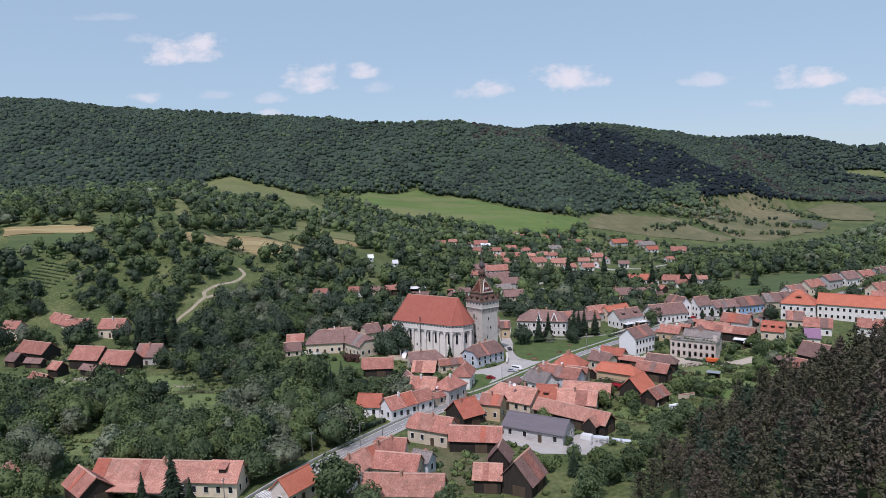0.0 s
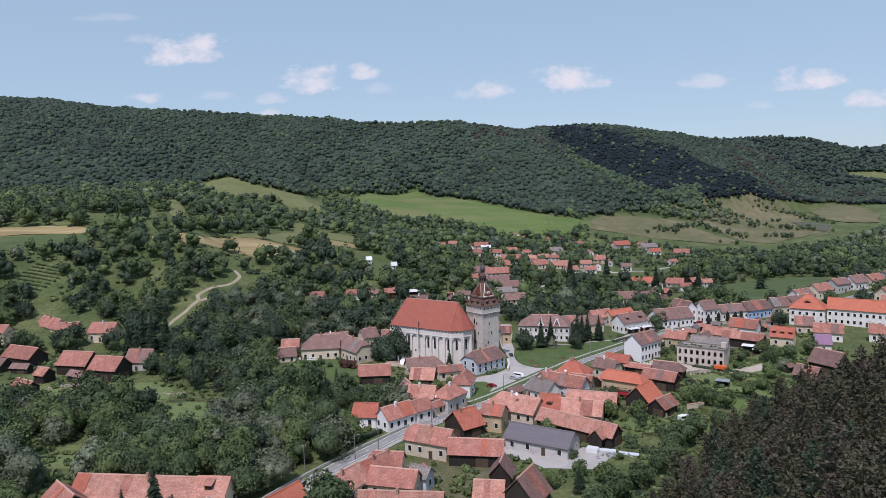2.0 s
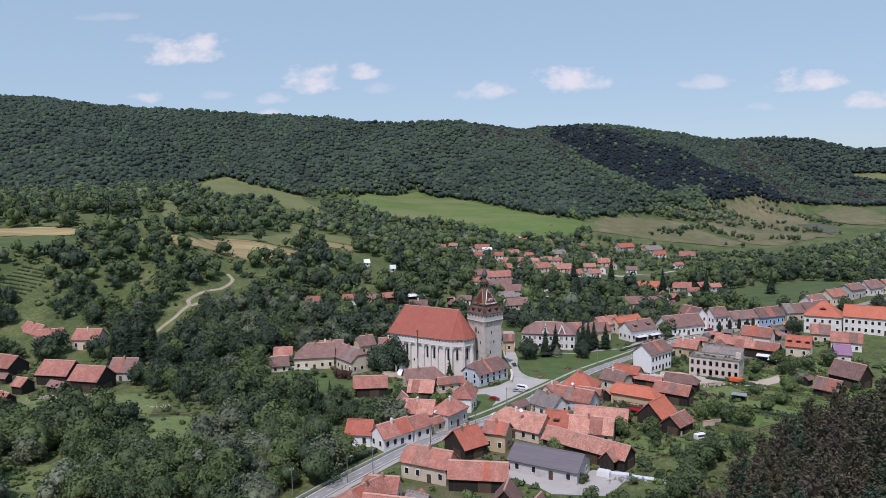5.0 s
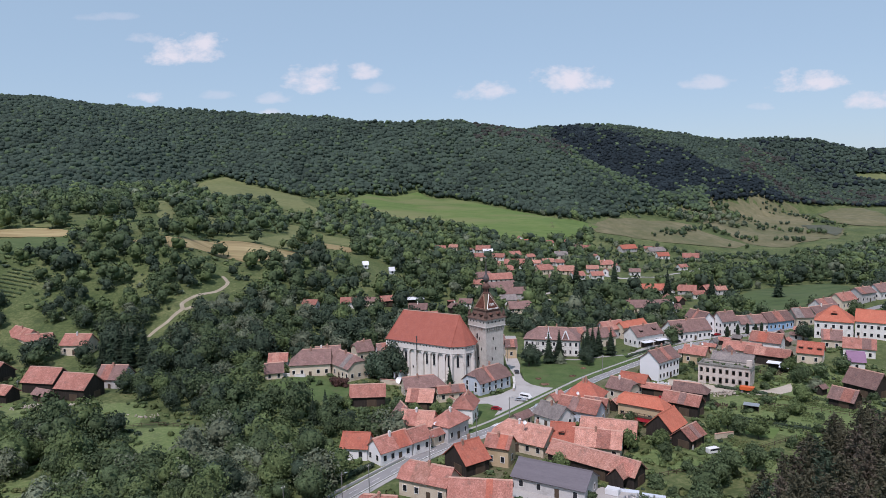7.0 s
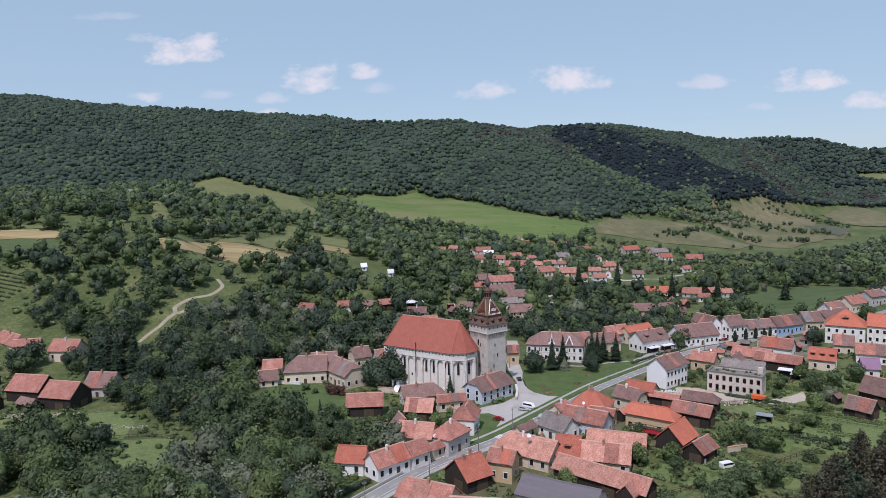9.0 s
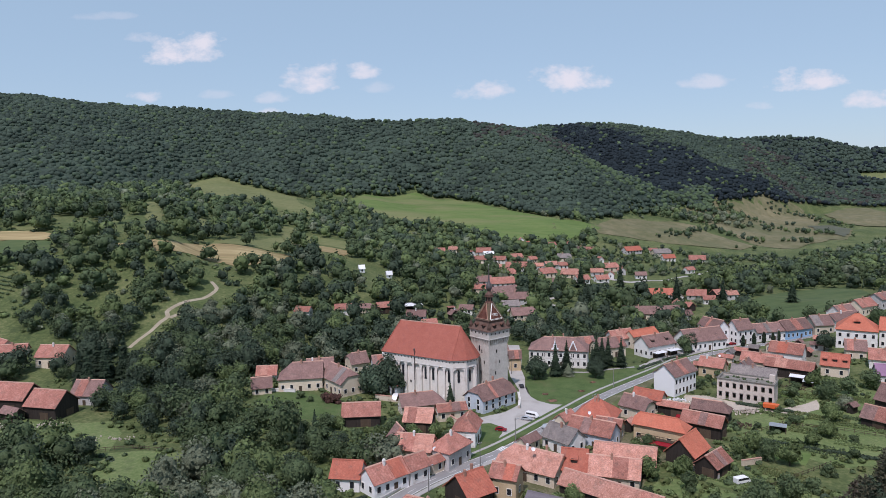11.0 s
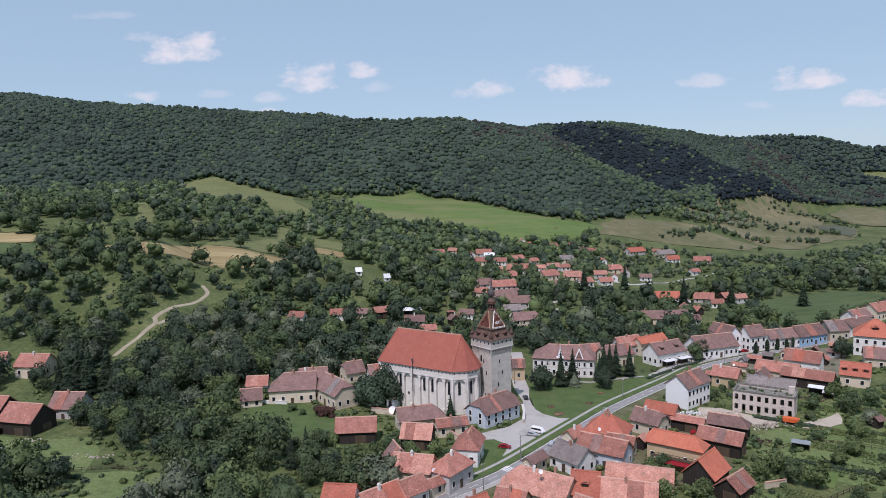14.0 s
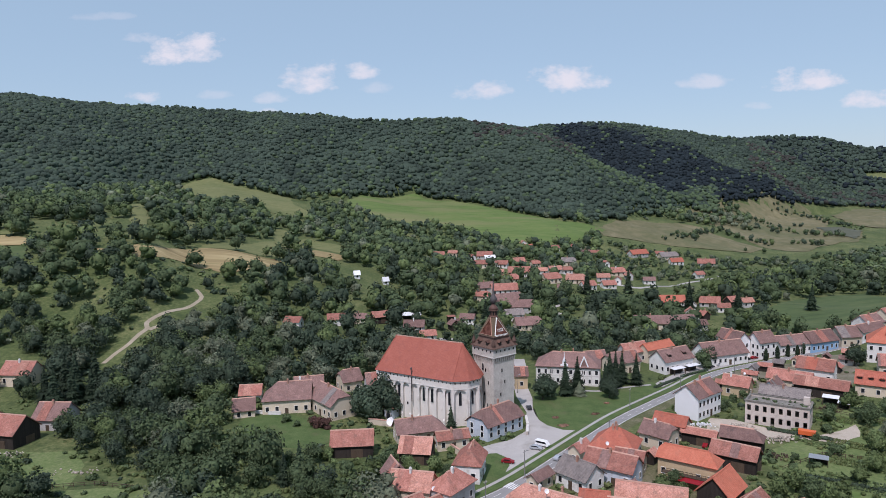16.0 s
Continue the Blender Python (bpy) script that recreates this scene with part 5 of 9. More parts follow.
# the long farmhouse: mended red end, raised newer stretch with a dormer, low front roof
slope_slab(farm, "mended_tiles", -17.6, -14.2, -4.12, 3.53, -0.1, 6.96, "red_tile", 0.08)
slope_slab(farm, "raised_roof", 10.2, 17.7, -4.35, 3.55, -0.05, 7.15, "pale_tile", 0.2)
slope_slab(farm, "front_roof", -17.2, 1.5, -7.4, 2.35, -3.9, 3.6, "pale_tile")
bm = bmesh.new()
add_box(bm, 1.5, 1.6, 0.9, Matrix.Translation((13.6, -1.9, 5.4)))
dormer = part("dormer", bm, M["dark_wood"], farm)
slope_slab(dormer, "dormer_roof", 12.6, 14.6, -3.0, 6.25, -0.6, 6.95, "old_tile", 0.1)
cross_gable(long_barn, 8.0, 4.2, -5.2, -0.4, 2.7, 2.2, "pale_tile", "dark_wood")



# ---- the fortified church ----
def arch_plate(w, h, spring, rad, thick):
    """A flat panel with a round-headed opening, one piece, standing on z=0."""
    bm = bmesh.new()
    n = 10
    arc = [(rad * math.cos(math.pi * k / n), spring + rad * math.sin(math.pi * k / n)) for k in range(n + 1)]
    rows = []
    for y in (-thick, 0.0):
        inner = [bm.verts.new((rad, y, 0))] + [bm.verts.new((x, y, z)) for x, z in arc] + [bm.verts.new((-rad, y, 0))]
        outer = [bm.verts.new((w / 2, y, 0))]
        for k, (x, z) in enumerate(arc):
            f = k / n
            outer.append(bm.verts.new((w / 2 - w * f, y, h if 0 < k < n else spring + (h - spring) * (1.0 if k in (0, n) else 1))))
        outer.append(bm.verts.new((-w / 2, y, 0)))
        rows.append((inner, outer))
    (fi, fo), (bi, bo) = rows
    for k in range(len(fi) - 1):
        bm.faces.new((fi[k], fo[k], fo[k + 1], fi[k + 1]))
        bm.faces.new((bi[k + 1], bo[k + 1], bo[k], bi[k]))
        bm.faces.new((fi[k + 1], bi[k + 1], bi[k], fi[k]))
        bm.faces.new((fo[k], bo[k], bo[k + 1], fo[k + 1]))
    bm.faces.new((fi[0], bi[0], bo[0], fo[0]))
    bm.faces.new((fi[-1], fo[-1], bo[-1], bi[-1]))
    return bm


def lancet_mesh(w, h):
    """A tall pointed church window: dark glazing with a stone surround."""
    def outline(k):
        pts = [(-w / 2 * k, 0), (w / 2 * k, 0), (w / 2 * k, h - w)]
        pts += [(w / 2 * k * math.cos(a), h - w + w * 1.25 * k * math.sin(a)) for a in (0.5, 0.95, 1.571, 2.19, 2.64)]
        return pts + [(-w / 2 * k, h - w)]

    def make(k, t):
        bm = bmesh.new()
        add_prism(bm, outline(k), 0, t, Matrix.Rotation(radians(90), 4, "X"))
        bmesh.ops.recalc_face_normals(bm, faces=bm.faces)
        return bm

    out_ = []
    for name, k, t, mt in (("window", 1.3, 0.10, "trim"), ("pane", 1.0, 0.14, "glass")):
        bm = make(k, t)
        me = bpy.data.meshes.new(name)
        bm.to_mesh(me)
        bm.free()
        me.materials.append(M[mt])
        out_.append(me)
    return out_


def put_lancet(parent, m, w, h):
    a, b = shared(("lancet", w, h), lambda: lancet_mesh(w, h))
    ob = piece("window", a, parent, m)
    piece("pane", b, ob)


def church():
    base = empty("church", pose(-32.4, 26.9, 0, 0, 0, -33), "white fortified church with buttresses and a steep red roof", "church")
    FOOT.append((-16.5, 24.5, 19.5, 8.5, math.cos(radians(-33)), math.sin(radians(-33))))
    W, ze, zr = 14.8, 13.7, 23.5
    eaves = [(-0.2, 0), (27.8, 0), (31.8, 3.2), (33.2, 7.4), (31.8, 11.6), (27.8, W), (-0.2, W)]

    def inset(d):
        return [(0.5 + d, 0.5 + d), (27.6 - d * 0.4, 0.5 + d), (31.2 - d, 3.4 + d * 0.4), (32.5 - d, 7.4), (31.2 - d, 11.4 - d * 0.4), (27.6 - d * 0.4, W - 0.5 - d), (0.5 + d, W - 0.5 - d)]

    bm = bmesh.new()
    add_prism(bm, inset(0.75), -0.8, 11.3)
    part("wall", bm, M["church_plaster"], base)
    bm = bmesh.new()
    add_prism(bm, inset(0.0), 11.2, ze + 0.15)
    part("parapet", bm, M["church_plaster"], base, "white fighting gallery over the arches")
    bm = bmesh.new()
    add_prism(bm, inset(-0.08), 11.1, 11.32)
    part("string_course", bm, M["trim"], base)
    # roof
    bm = bmesh.new()
    low = [bm.verts.new((x, y, ze)) for x, y in eaves]
    r0, r1 = bm.verts.new((3.0, 7.4, zr)), bm.verts.new((27.0, 7.4, zr))
    for f in ((low[0], low[1], r1, r0), (low[1], low[2], r1), (low[2], low[3], r1), (low[3], low[4], r1), (low[4], low[5], r1), (low[5], low[6], r0, r1), (low[6], low[0], r0)):
        bm.faces.new(f)
    bmesh.ops.recalc_face_normals(bm, faces=bm.faces)
    if sum(f.normal.z for f in bm.faces) < 0:
        bmesh.ops.reverse_faces(bm, faces=bm.faces)
    bmesh.ops.solidify(bm, geom=bm.faces[:], thickness=0.22)
    part("roof", bm, M["church_tile"], base, "steep red tile roof with a polygonal end")
    for a, b in (((3.0, 7.4, zr), (27.0, 7.4, zr)), ((27.0, 7.4, zr), (27.8, 0, ze)), ((27.0, 7.4, zr), (31.8, 3.2, ze)), ((27.0, 7.4, zr), (33.2, 7.4, ze)), ((3.0, 7.4, zr), (-0.2, 0, ze))):
        a, b = Vector(a), Vector(b)
        bm = bmesh.new()
        add_box(bm, 0.26, 0.26, (b - a).length, Matrix.Translation(a) @ (b - a).to_track_quat("Z", "Y").to_matrix().to_4x4())
        part("ridge", bm, M["ridge_tile" if a.z == b.z else "church_tile"], base)
    # faces of the outline: start, direction, length
    ring = inset(0.0)
    faces = []
    for (x0, y0), (x1, y1) in zip(ring, ring[1:] + ring[:1]):
        faces.append((Vector((x0, y0, 0)), Vector((x1 - x0, y1 - y0, 0)).normalized(), math.hypot(x1 - x0, y1 - y0)))
    butt = shared("buttress", buttress_mesh)
    hole = shared("loophole", lambda: box_mesh("loophole", 0.34, 0.2, 0.42, M["void"]))
    for n, (p, d, ln) in enumerate(faces):
        if n in (4, 5):
            continue
        bays = 9 if n == 0 else (4 if n == 6 else 1)
        turn = math.atan2(d.y, d.x)
        bay = ln / bays
        for k in range(bays + 1):
            q = p + d * min(k * bay, ln)
            piece("buttress", butt, base, Matrix.Translation(q) @ Matrix.Rotation(turn, 4, "Z"))
        for k in range(bays):
            q = p + d * ((k + 0.5) * bay)
            m = Matrix.Translation(q) @ Matrix.Rotation(turn, 4, "Z")
            rad = bay / 2 - 0.36
            me = shared(("arch", round(bay, 2)), lambda: arch_panel(bay, rad))
            piece("arch", me, base, m @ Matrix.Translation((0, 0.72, 8.4)))
            if n == 0 and k in (0, 2, 5, 6, 8) or n in (1, 2, 3):
                tall = 3.9 if k != 0 or n else 2.6
                put_lancet(base, m @ Matrix.Translation((0, 0.73, 6.2 if tall > 3 else 6.8)), 0.8, tall)
            if n == 0 and k == 3:
                piece("hatch", shared("hatch", lambda: box_mesh("hatch", 0.5, 0.16, 0.8, M["void"])), base, m @ Matrix.Translation((0, 0.75, 4.2)))
        cnt = max(2, int(ln / 1.35))
        for k in range(cnt):
            q = p + d * ((k + 0.5) * ln / cnt)
            piece("loophole", hole, base, Matrix.Translation(q + Vector((0, 0, 12.75))) @ Matrix.Rotation(turn, 4, "Z") @ Matrix.Translation((0, 0.04, 0)))
    # downpipe
    bm = bmesh.new()
    add_lathe(bm, [(0.13, -5.5), (0.13, 4.2), (0.28, 4.3), (0.28, 4.8), (0.08, 5.0)], 6, 0, Matrix.Translation((13.4, 0.1, 11.2)))
    part("downpipe", bm, M["slate"], base, "dark metal downpipe")
    # porch
    bm = bmesh.new()
    add_box(bm, 3.0, 3.2, 4.0, Matrix.Translation((6.6, -1.2, -0.3)))
    porch = part("porch", bm, M["blue_plaster"], base, "small pale blue entrance porch")
    bm = roof_shell(3.8, 3.9, 3.5, 5.8, 0, 0)
    bm.transform(Matrix.Translation((6.6, -1.2, 0)) @ Matrix.Rotation(radians(90), 4, "Z"))
    part("porch_roof", bm, M["old_tile"], porch)
    bm = bmesh.new()
    bm.faces.new([bm.verts.new((6.6 + x, -2.83, z)) for x, z in ((-1.6, 3.5), (1.6, 3.5), (0, 5.55))])
    bmesh.ops.solidify(bm, geom=bm.faces[:], thickness=0.12)
    part("porch_gable", bm, M["blue_plaster"], porch)
    put_lancet(porch, Matrix.Translation((6.6, -2.82, 0.05)), 1.3, 2.7)
    return base


def buttress_mesh():
    bm = bmesh.new()
    prof = [(0.9, -0.8), (-0.38, -0.8), (-0.38, 1.6), (-0.1, 2.0), (-0.1, 7.6), (0.02, 7.9), (0.02, 11.25), (0.9, 11.25)]
    add_prism(bm, prof, -0.36, 0.36, Matrix(((0, 0, 1, 0), (1, 0, 0, 0), (0, 1, 0, 0), (0, 0, 0, 1))))
    bmesh.ops.recalc_face_normals(bm, faces=bm.faces)
    me = bpy.data.meshes.new("buttress")
    bm.to_mesh(me)
    bm.free()
    me.materials.append(M["church_plaster"])
    return me


def arch_panel(bay, rad):
    bm = arch_plate(bay, 2.85, 2.6 - rad, rad, 0.66)
    bmesh.ops.recalc_face_normals(bm, faces=bm.faces)
    me = bpy.data.meshes.new("arch")
    bm.to_mesh(me)
    bm.free()
    me.materials.append(M["church_plaster"])
    return me


church()


# ---- the clock tower ----
def tower():
    base = empty("clock_tower", pose(4.0, 23.0, 0, 0, 0, 38.7), "square grey stone church tower with a patterned tile roof", "tower")
    FOOT.append((4.0, 23.0, 5, 5, math.cos(radians(38.7)), math.sin(radians(38.7))))
    S = 8.3
    bm = bmesh.new()
    add_prism(bm, [(-S / 2 - 0.15, -S / 2 - 0.15), (S / 2 + 0.15, -S / 2 - 0.15), (S / 2 + 0.15, S / 2 + 0.15), (-S / 2 - 0.15, S / 2 + 0.15)], -0.8, 1.2)
    part("plinth", bm, M["tower_stone"], base)
    bm = bmesh.new()
    add_box(bm, S, S, 19.4, None, 0.0)
    part("shaft", bm, M["tower_stone"], base, "tall grey stone shaft")
    G = 9.3
    bm = bmesh.new()
    add_box(bm, G, G, 2.9, None, 18.9)
    part("gallery", bm, M["tower_stone"], base, "overhanging pale stone gallery")
    bm = bmesh.new()
    add_box(bm, G + 0.24, G + 0.24, 0.25, None, 19.0)
    part("string_course", bm, M["trim"], base)
    corb = shared("corbel", corbel_mesh)
    slit = shared("slit", lambda: box_mesh("slit", 0.34, 0.2, 1.1, M["void"]))
    gap = shared("gallery_window", lambda: box_mesh("gallery_window", 0.4, 0.2, 0.55, M["void"]))
    for turn in range(4):
        r = Matrix.Rotation(turn * math.pi / 2, 4, "Z")
        for k in range(11):
            piece("corbel", corb, base, r @ Matrix.Translation((-G / 2 + 0.42 + k * (G - 0.84) / 10, -S / 2, 17.0)))
        for k in range(5):
            piece("gallery_window", gap, base, r @ Matrix.Translation((-3.5 + 1.75 * k, -G / 2, 20.55)))
        for z, x in ((14.2, -0.2), (10.6, 0.9), (7.0, -0.8), (3.6, 0.5)):
            piece("slit", slit, base, r @ Matrix.Translation((x + 0.5 * turn - 0.6, -S / 2, z)))
        put_lancet(base, r @ Matrix.Translation((-0.4, -S / 2, 14.6 if turn != 0 else 0.6)), 0.7, 2.0)
    # skirt roof with corner spirelets
    bm = bmesh.new()
    q = 2 ** 0.5
    add_lathe(bm, [((G / 2 + 0.42) * q, 21.75), ((G / 2 + 0.36) * q, 21.95), (3.9 * q, 23.0), (3.25 * q, 24.1), (3.2 * q, 24.8), (3.5 * q, 24.85), (3.45 * q, 25.0)], 4, math.pi / 4)
    part("skirt_roof", bm, M["skirt_shingle"], base, "dark brown skirt roof")
    for sx, sy in ((-1, -1), (1, -1), (1, 1), (-1, 1)):
        bm = bmesh.new()
        m = Matrix.Translation((sx * (G / 2 - 0.35), sy * (G / 2 - 0.35), 0))
        add_lathe(bm, [(0.55, 21.8), (0.62, 22.9), (0.75, 23.0), (0.12, 24.6), (0.0, 25.6)], 6, 0, m)
        part("corner_turret", bm, M["skirt_shingle"], base)
    for turn in range(4):
        r = Matrix.Rotation(turn * math.pi / 2, 4, "Z")
        for k in (-1, 1):
            bm = bmesh.new()
            add_box(bm, 0.8, 1.0, 0.9, r @ Matrix.Translation((k * 1.7, -4.0, 22.5)))
            dm = part("dormer", bm, M["dark_wood"], base)
            bm = roof_shell(1.5, 1.3, 23.4, 24.0, 0, 0, 0.1, 0)
            bm.transform(r @ Matrix.Translation((k * 1.7, -4.05, 0)) @ Matrix.Rotation(radians(90), 4, "Z"))
            part("dormer_roof", bm, M["copper"], dm)
    # patterned pyramid
    lo, hi, z0, z1 = 3.35, 1.1, 24.95, 30.3
    bm = bmesh.new()
    add_lathe(bm, [(lo * q, z0), (hi * q, z1)], 4, math.pi / 4)
    part("pyramid_roof", bm, M["glaze_green"], base, "brown glazed tile roof with white-edged triangles")
    for turn in range(4):
        r = Matrix.Rotation(turn * math.pi / 2, 4, "Z")
        tilt = math.atan2(lo - hi, z1 - z0)

        def on(u, v, off=0.05):
            """A place on this slope: u across, v from foot (0) to top (1)."""
            return r @ Vector((u, -(lo + (hi - lo) * v) - off * math.cos(tilt), z0 + (z1 - z0) * v + off * math.sin(tilt)))

        bm = bmesh.new()
        bm.faces.new([bm.verts.new(on(*c)) for c in ((-2.55, 0.06), (2.55, 0.06), (0.0, 0.96))])
        bmesh.ops.solidify(bm, geom=bm.faces[:], thickness=0.03)
        part("panel", bm, M["glaze_red"], base, "brown-red triangular tile field")
        for a, b, wd in (((-2.65, 0.05), (0.0, 0.98), 0.24), ((2.65, 0.05), (0.0, 0.98), 0.24), ((-2.65, 0.07), (2.65, 0.07), 0.22)):
            pa, pb = on(*a, 0.12), on(*b, 0.12)
            bm = bmesh.new()
            add_box(bm, wd, 0.08, (pb - pa).length, Matrix.Translation(pa) @ (pb - pa).to_track_quat("Z", "Y").to_matrix().to_4x4())
            part("border", bm, M["glaze_white" if turn != 3 else "brick"], base, "white glazed border")
        if turn == 0:
            curve = bpy.data.curves.new("year", "FONT")
            curve.body, curve.size, curve.align_x, curve.extrude = "1832", 1.25, "CENTER", 0.03
            letters = new("year", curve)
            bpy.context.view_layer.update()
            year = bpy.data.meshes.new_from_object(letters)
            bpy.data.objects.remove(letters)
            year.materials.clear()
            year.materials.append(M["glaze_white"])
            o, up_ = on(0, 0.24, 0.1), (on(0, 0.5, 0.1) - on(0, 0.24, 0.1)).normalized()
            across = Vector((1, 0, 0))
            piece("year_figures", year, base, Matrix.Translation(o) @ Matrix((across, up_, across.cross(up_))).transposed().to_4x4())
            for k in range(9):
                bm = bmesh.new()
                pa, pb = on(-2.2 + 0.55 * k, 0.0, 0.12), on(-2.2 + 0.55 * k, 0.08, 0.12)
                add_box(bm, 0.26, 0.06, (pb - pa).length, Matrix.Translation(pa) @ (pb - pa).to_track_quat("Z", "Y").to_matrix().to_4x4())
                part("tooth", bm, M["glaze_white"], base)
    # lantern, bulb and spire
    bm = bmesh.new()
    add_lathe(bm, [(1.35, 30.2), (1.45, 30.5), (1.15, 30.7), (1.15, 32.2), (1.6, 32.35), (1.55, 32.6)], 8, math.pi / 8)
    part("lantern", bm, M["copper"], base, "brown boarded lantern", False)
    for k in range(8):
        a = 2 * math.pi * k / 8
        piece("lantern_opening", shared("lantern_opening", lambda: box_mesh("lantern_opening", 0.45, 0.1, 1.0, M["void"])), base, Matrix.Rotation(a, 4, "Z") @ Matrix.Translation((0, -1.08, 30.95)))
    bm = bmesh.new()
    add_lathe(bm, [(1.55, 32.6), (1.35, 33.1), (0.85, 33.7), (0.45, 34.1), (0.5, 34.3)], 8, math.pi / 8)
    part("dome", bm, M["copper"], base, "small brown dome", True)
    bm = bmesh.new()
    add_lathe(bm, [(0.45, 34.2), (0.95, 34.9), (1.12, 35.5), (0.95, 36.2), (0.5, 36.9), (0.28, 37.6), (0.2, 39.5), (0.1, 42.0), (0.0, 43.0)], 10)
    part("spire", bm, M["slate"], base, "dark metal bulb and needle spire", True)
    bm = bmesh.new()
    add_lathe(bm, [(0.0, 42.6), (0.22, 42.8), (0.22, 43.0), (0.0, 43.2)], 8)
    part("finial", bm, M["metal"], base, "", True)
    return base


def corbel_mesh():
    bm = bmesh.new()
    prof = [(0.1, 0), (-0.06, 0.1), (-0.30, 0.9), (-0.52, 1.95), (0.1, 1.95)]
    add_prism(bm, prof, -0.16, 0.16, Matrix(((0, 0, 1, 0), (1, 0, 0, 0), (0, 1, 0, 0), (0, 0, 0, 1))))
    bmesh.ops.recalc_face_normals(bm, faces=bm.faces)
    me = bpy.data.meshes.new("corbel")
    bm.to_mesh(me)
    bm.free()
    me.materials.append(M["tower_stone"])
    return me


tower()
house(2.9, 8.2, 42, 15.4, 9.2, 4.0, 7.9, roof="brown_tile", wall="blue_plaster", hip=(0.5, 0.4), chimneys=2, storeys=2, win=2.7, label="pale blue annex house with a brown tile roof below the tower", door=False)
house(15.2, 50.5, 0, 5.0, 5.5, 4.6, 7.4, roof="brown_tile", wall="yellow_plaster", chimneys=0, label="small yellow gabled gatehouse", win=2.2)
house(8.5, 57, 15, 10, 7.5, 4.2, 7.6, roof="brown_tile", wall="grey_plaster", chimneys=1, label="grey house with a dark roof behind the tower")

# ---- larger houses ----
house(54.5, 68.5, 20, 12.5, 8.5, 4.0, 7.6, roof="brown_tile", wall="cream_plaster", hip=(0.4, 0), chimneys=1, label="cream house with a brown roof behind the park spruces")
house(62.5, 82.0, 26, 12, 7.5, 4.2, 7.6, roof="old_tile", wall="grey_plaster", chimneys=1, label="grey yard house with an old tile roof behind the inn")
house(46.0, 76.0, 12, 9, 6.5, 3.4, 6.2, roof="brown_tile", barn=True, chimneys=0, label="dark barn with a brown roof behind the town hall")
house(64.9, 19.8, 39, 13.4, 8.8, 6.6, 10.2, roof="brown_tile", wall="clean_white", chimneys=2, storeys=2, win=1.9, label="tall white two-storey house with a blank gable", blind=True, z=0)
house(156.0, 71.5, -32, 15, 14.5, 7.2, 13.0, roof="orange_tile", wall="white_plaster", hip=(1, 1), chimneys=0, storeys=2, win=2.3, dormers=2, label="large white public building with a new orange hipped roof")
house(177.0, 60.5, -36, 32, 11, 7.0, 11.6, roof="orange_tile", wall="white_plaster", hip=(0, 0.4), chimneys=0, storeys=2, win=2.3, label="long white wing with a new orange tile roof")
house(104.5, 88.6, -64, 11.3, 8.0, 6.6, 10.2, roof="brown_tile", wall="clean_white", chimneys=1, storeys=2, win=2.1, label="tall white street house with a decorated gable", z=0)
house(114.5, 85.5, 20, 9.0, 8.0, 6.2, 10.2, roof="brown_tile", wall="white_plaster", chimneys=1, storeys=2, win=2.0, label="white two-storey street house", z=0)
house(-61.0, 31.8, 7, 15.5, 10.5, 4.6, 9.4, roof="brown_tile", wall="cream_plaster", hip=(1, 0), chimneys=2, label="long cream parsonage house with a tall brown roof", z=0)
house(-56.5, 44.0, 12, 10, 7.0, 4.5, 7.6, roof="brown_tile", wall="cream_plaster", chimneys=1, label="cream house with a brown roof beside the parsonage", z=0)
house(-33.5, 45.0, 18, 9, 7.0, 4.5, 8.2, roof="brown_tile", wall="grey_plaster", chimneys=1, label="house with a brown roof behind the church", z=0)
house(90.5, 18.5, -34, 14, 6.5, 5.9, 8.2, roof="grey_tile", wall="pink_plaster", chimneys=1, win=3.0, label="rear wing of the ruin with a weathered grey tile roof", z=0)
house(84.0, 36.5, -40, 9, 6.5, 3.8, 6.8, roof="old_tile", wall="yellow_plaster", chimneys=2, label="small yellow gabled house with an old roof", z=0)
house(93.0, 31.5, 50, 9, 6.5, 3.8, 7.2, roof="brown_tile", wall="blue_plaster", chimneys=1, label="small house with turquoise windows and brown roof", z=0)
house(104.0, 42.0, -40, 14, 7, 3.6, 6.6, roof="old_tile", wall="cream_plaster", chimneys=1, label="yard house with an old tile roof near the street", z=0)
house(5.0, -101.5, 60, 9, 9, 2.8, 8.0, roof="brown_tile", barn=True, chimneys=0, label="tall dark timber barn with a steep brown roof")
house(1.0, -90.5, 75, 6.5, 6.0, 3.0, 6.6, roof="brown_tile", barn=True, chimneys=0, label="small barn with a steep weathered roof")
house(-45.5, -104.0, 58, 9.5, 6.5, 3.2, 6.4, roof="orange_tile", wall="pink_plaster", chimneys=0, label="small house with an orange tile roof beside the road")
house(-34.5, -97.0, 60, 12, 7.0, 3.4, 6.8, roof="pale_tile", wall="white_plaster", chimneys=1, label="street house with a pale mottled tile roof")
house(-28.5, -88.5, 50, 9, 6.5, 3.4, 6.6, roof="old_tile", wall="white_plaster", chimneys=1, label="street house with an old tile roof by the footpath")
house(33.5, -20.5, -30, 7.5, 6.0, 3.2, 5.6, roof="old_tile", wall="cream_plaster", chimneys=0, label="low annex with a pale tile roof")
house(122.5, -6.0, -62, 11, 8.5, 3.4, 8.0, roof="brown_tile", barn=True, chimneys=0, label="brown timber house with a steep gable by the gardens")
house(109.5, -17.0, -55, 8, 6.5, 2.4, 5.8, roof="brown_tile", barn=True, chimneys=0, label="dark garden barn with a brown roof")
house(109.0, -5.0, 30, 3.5, 3.0, 2.2, 3.4, roof="brown_tile", barn=True, chimneys=0, small=True, label="small garden hut with a brown roof")
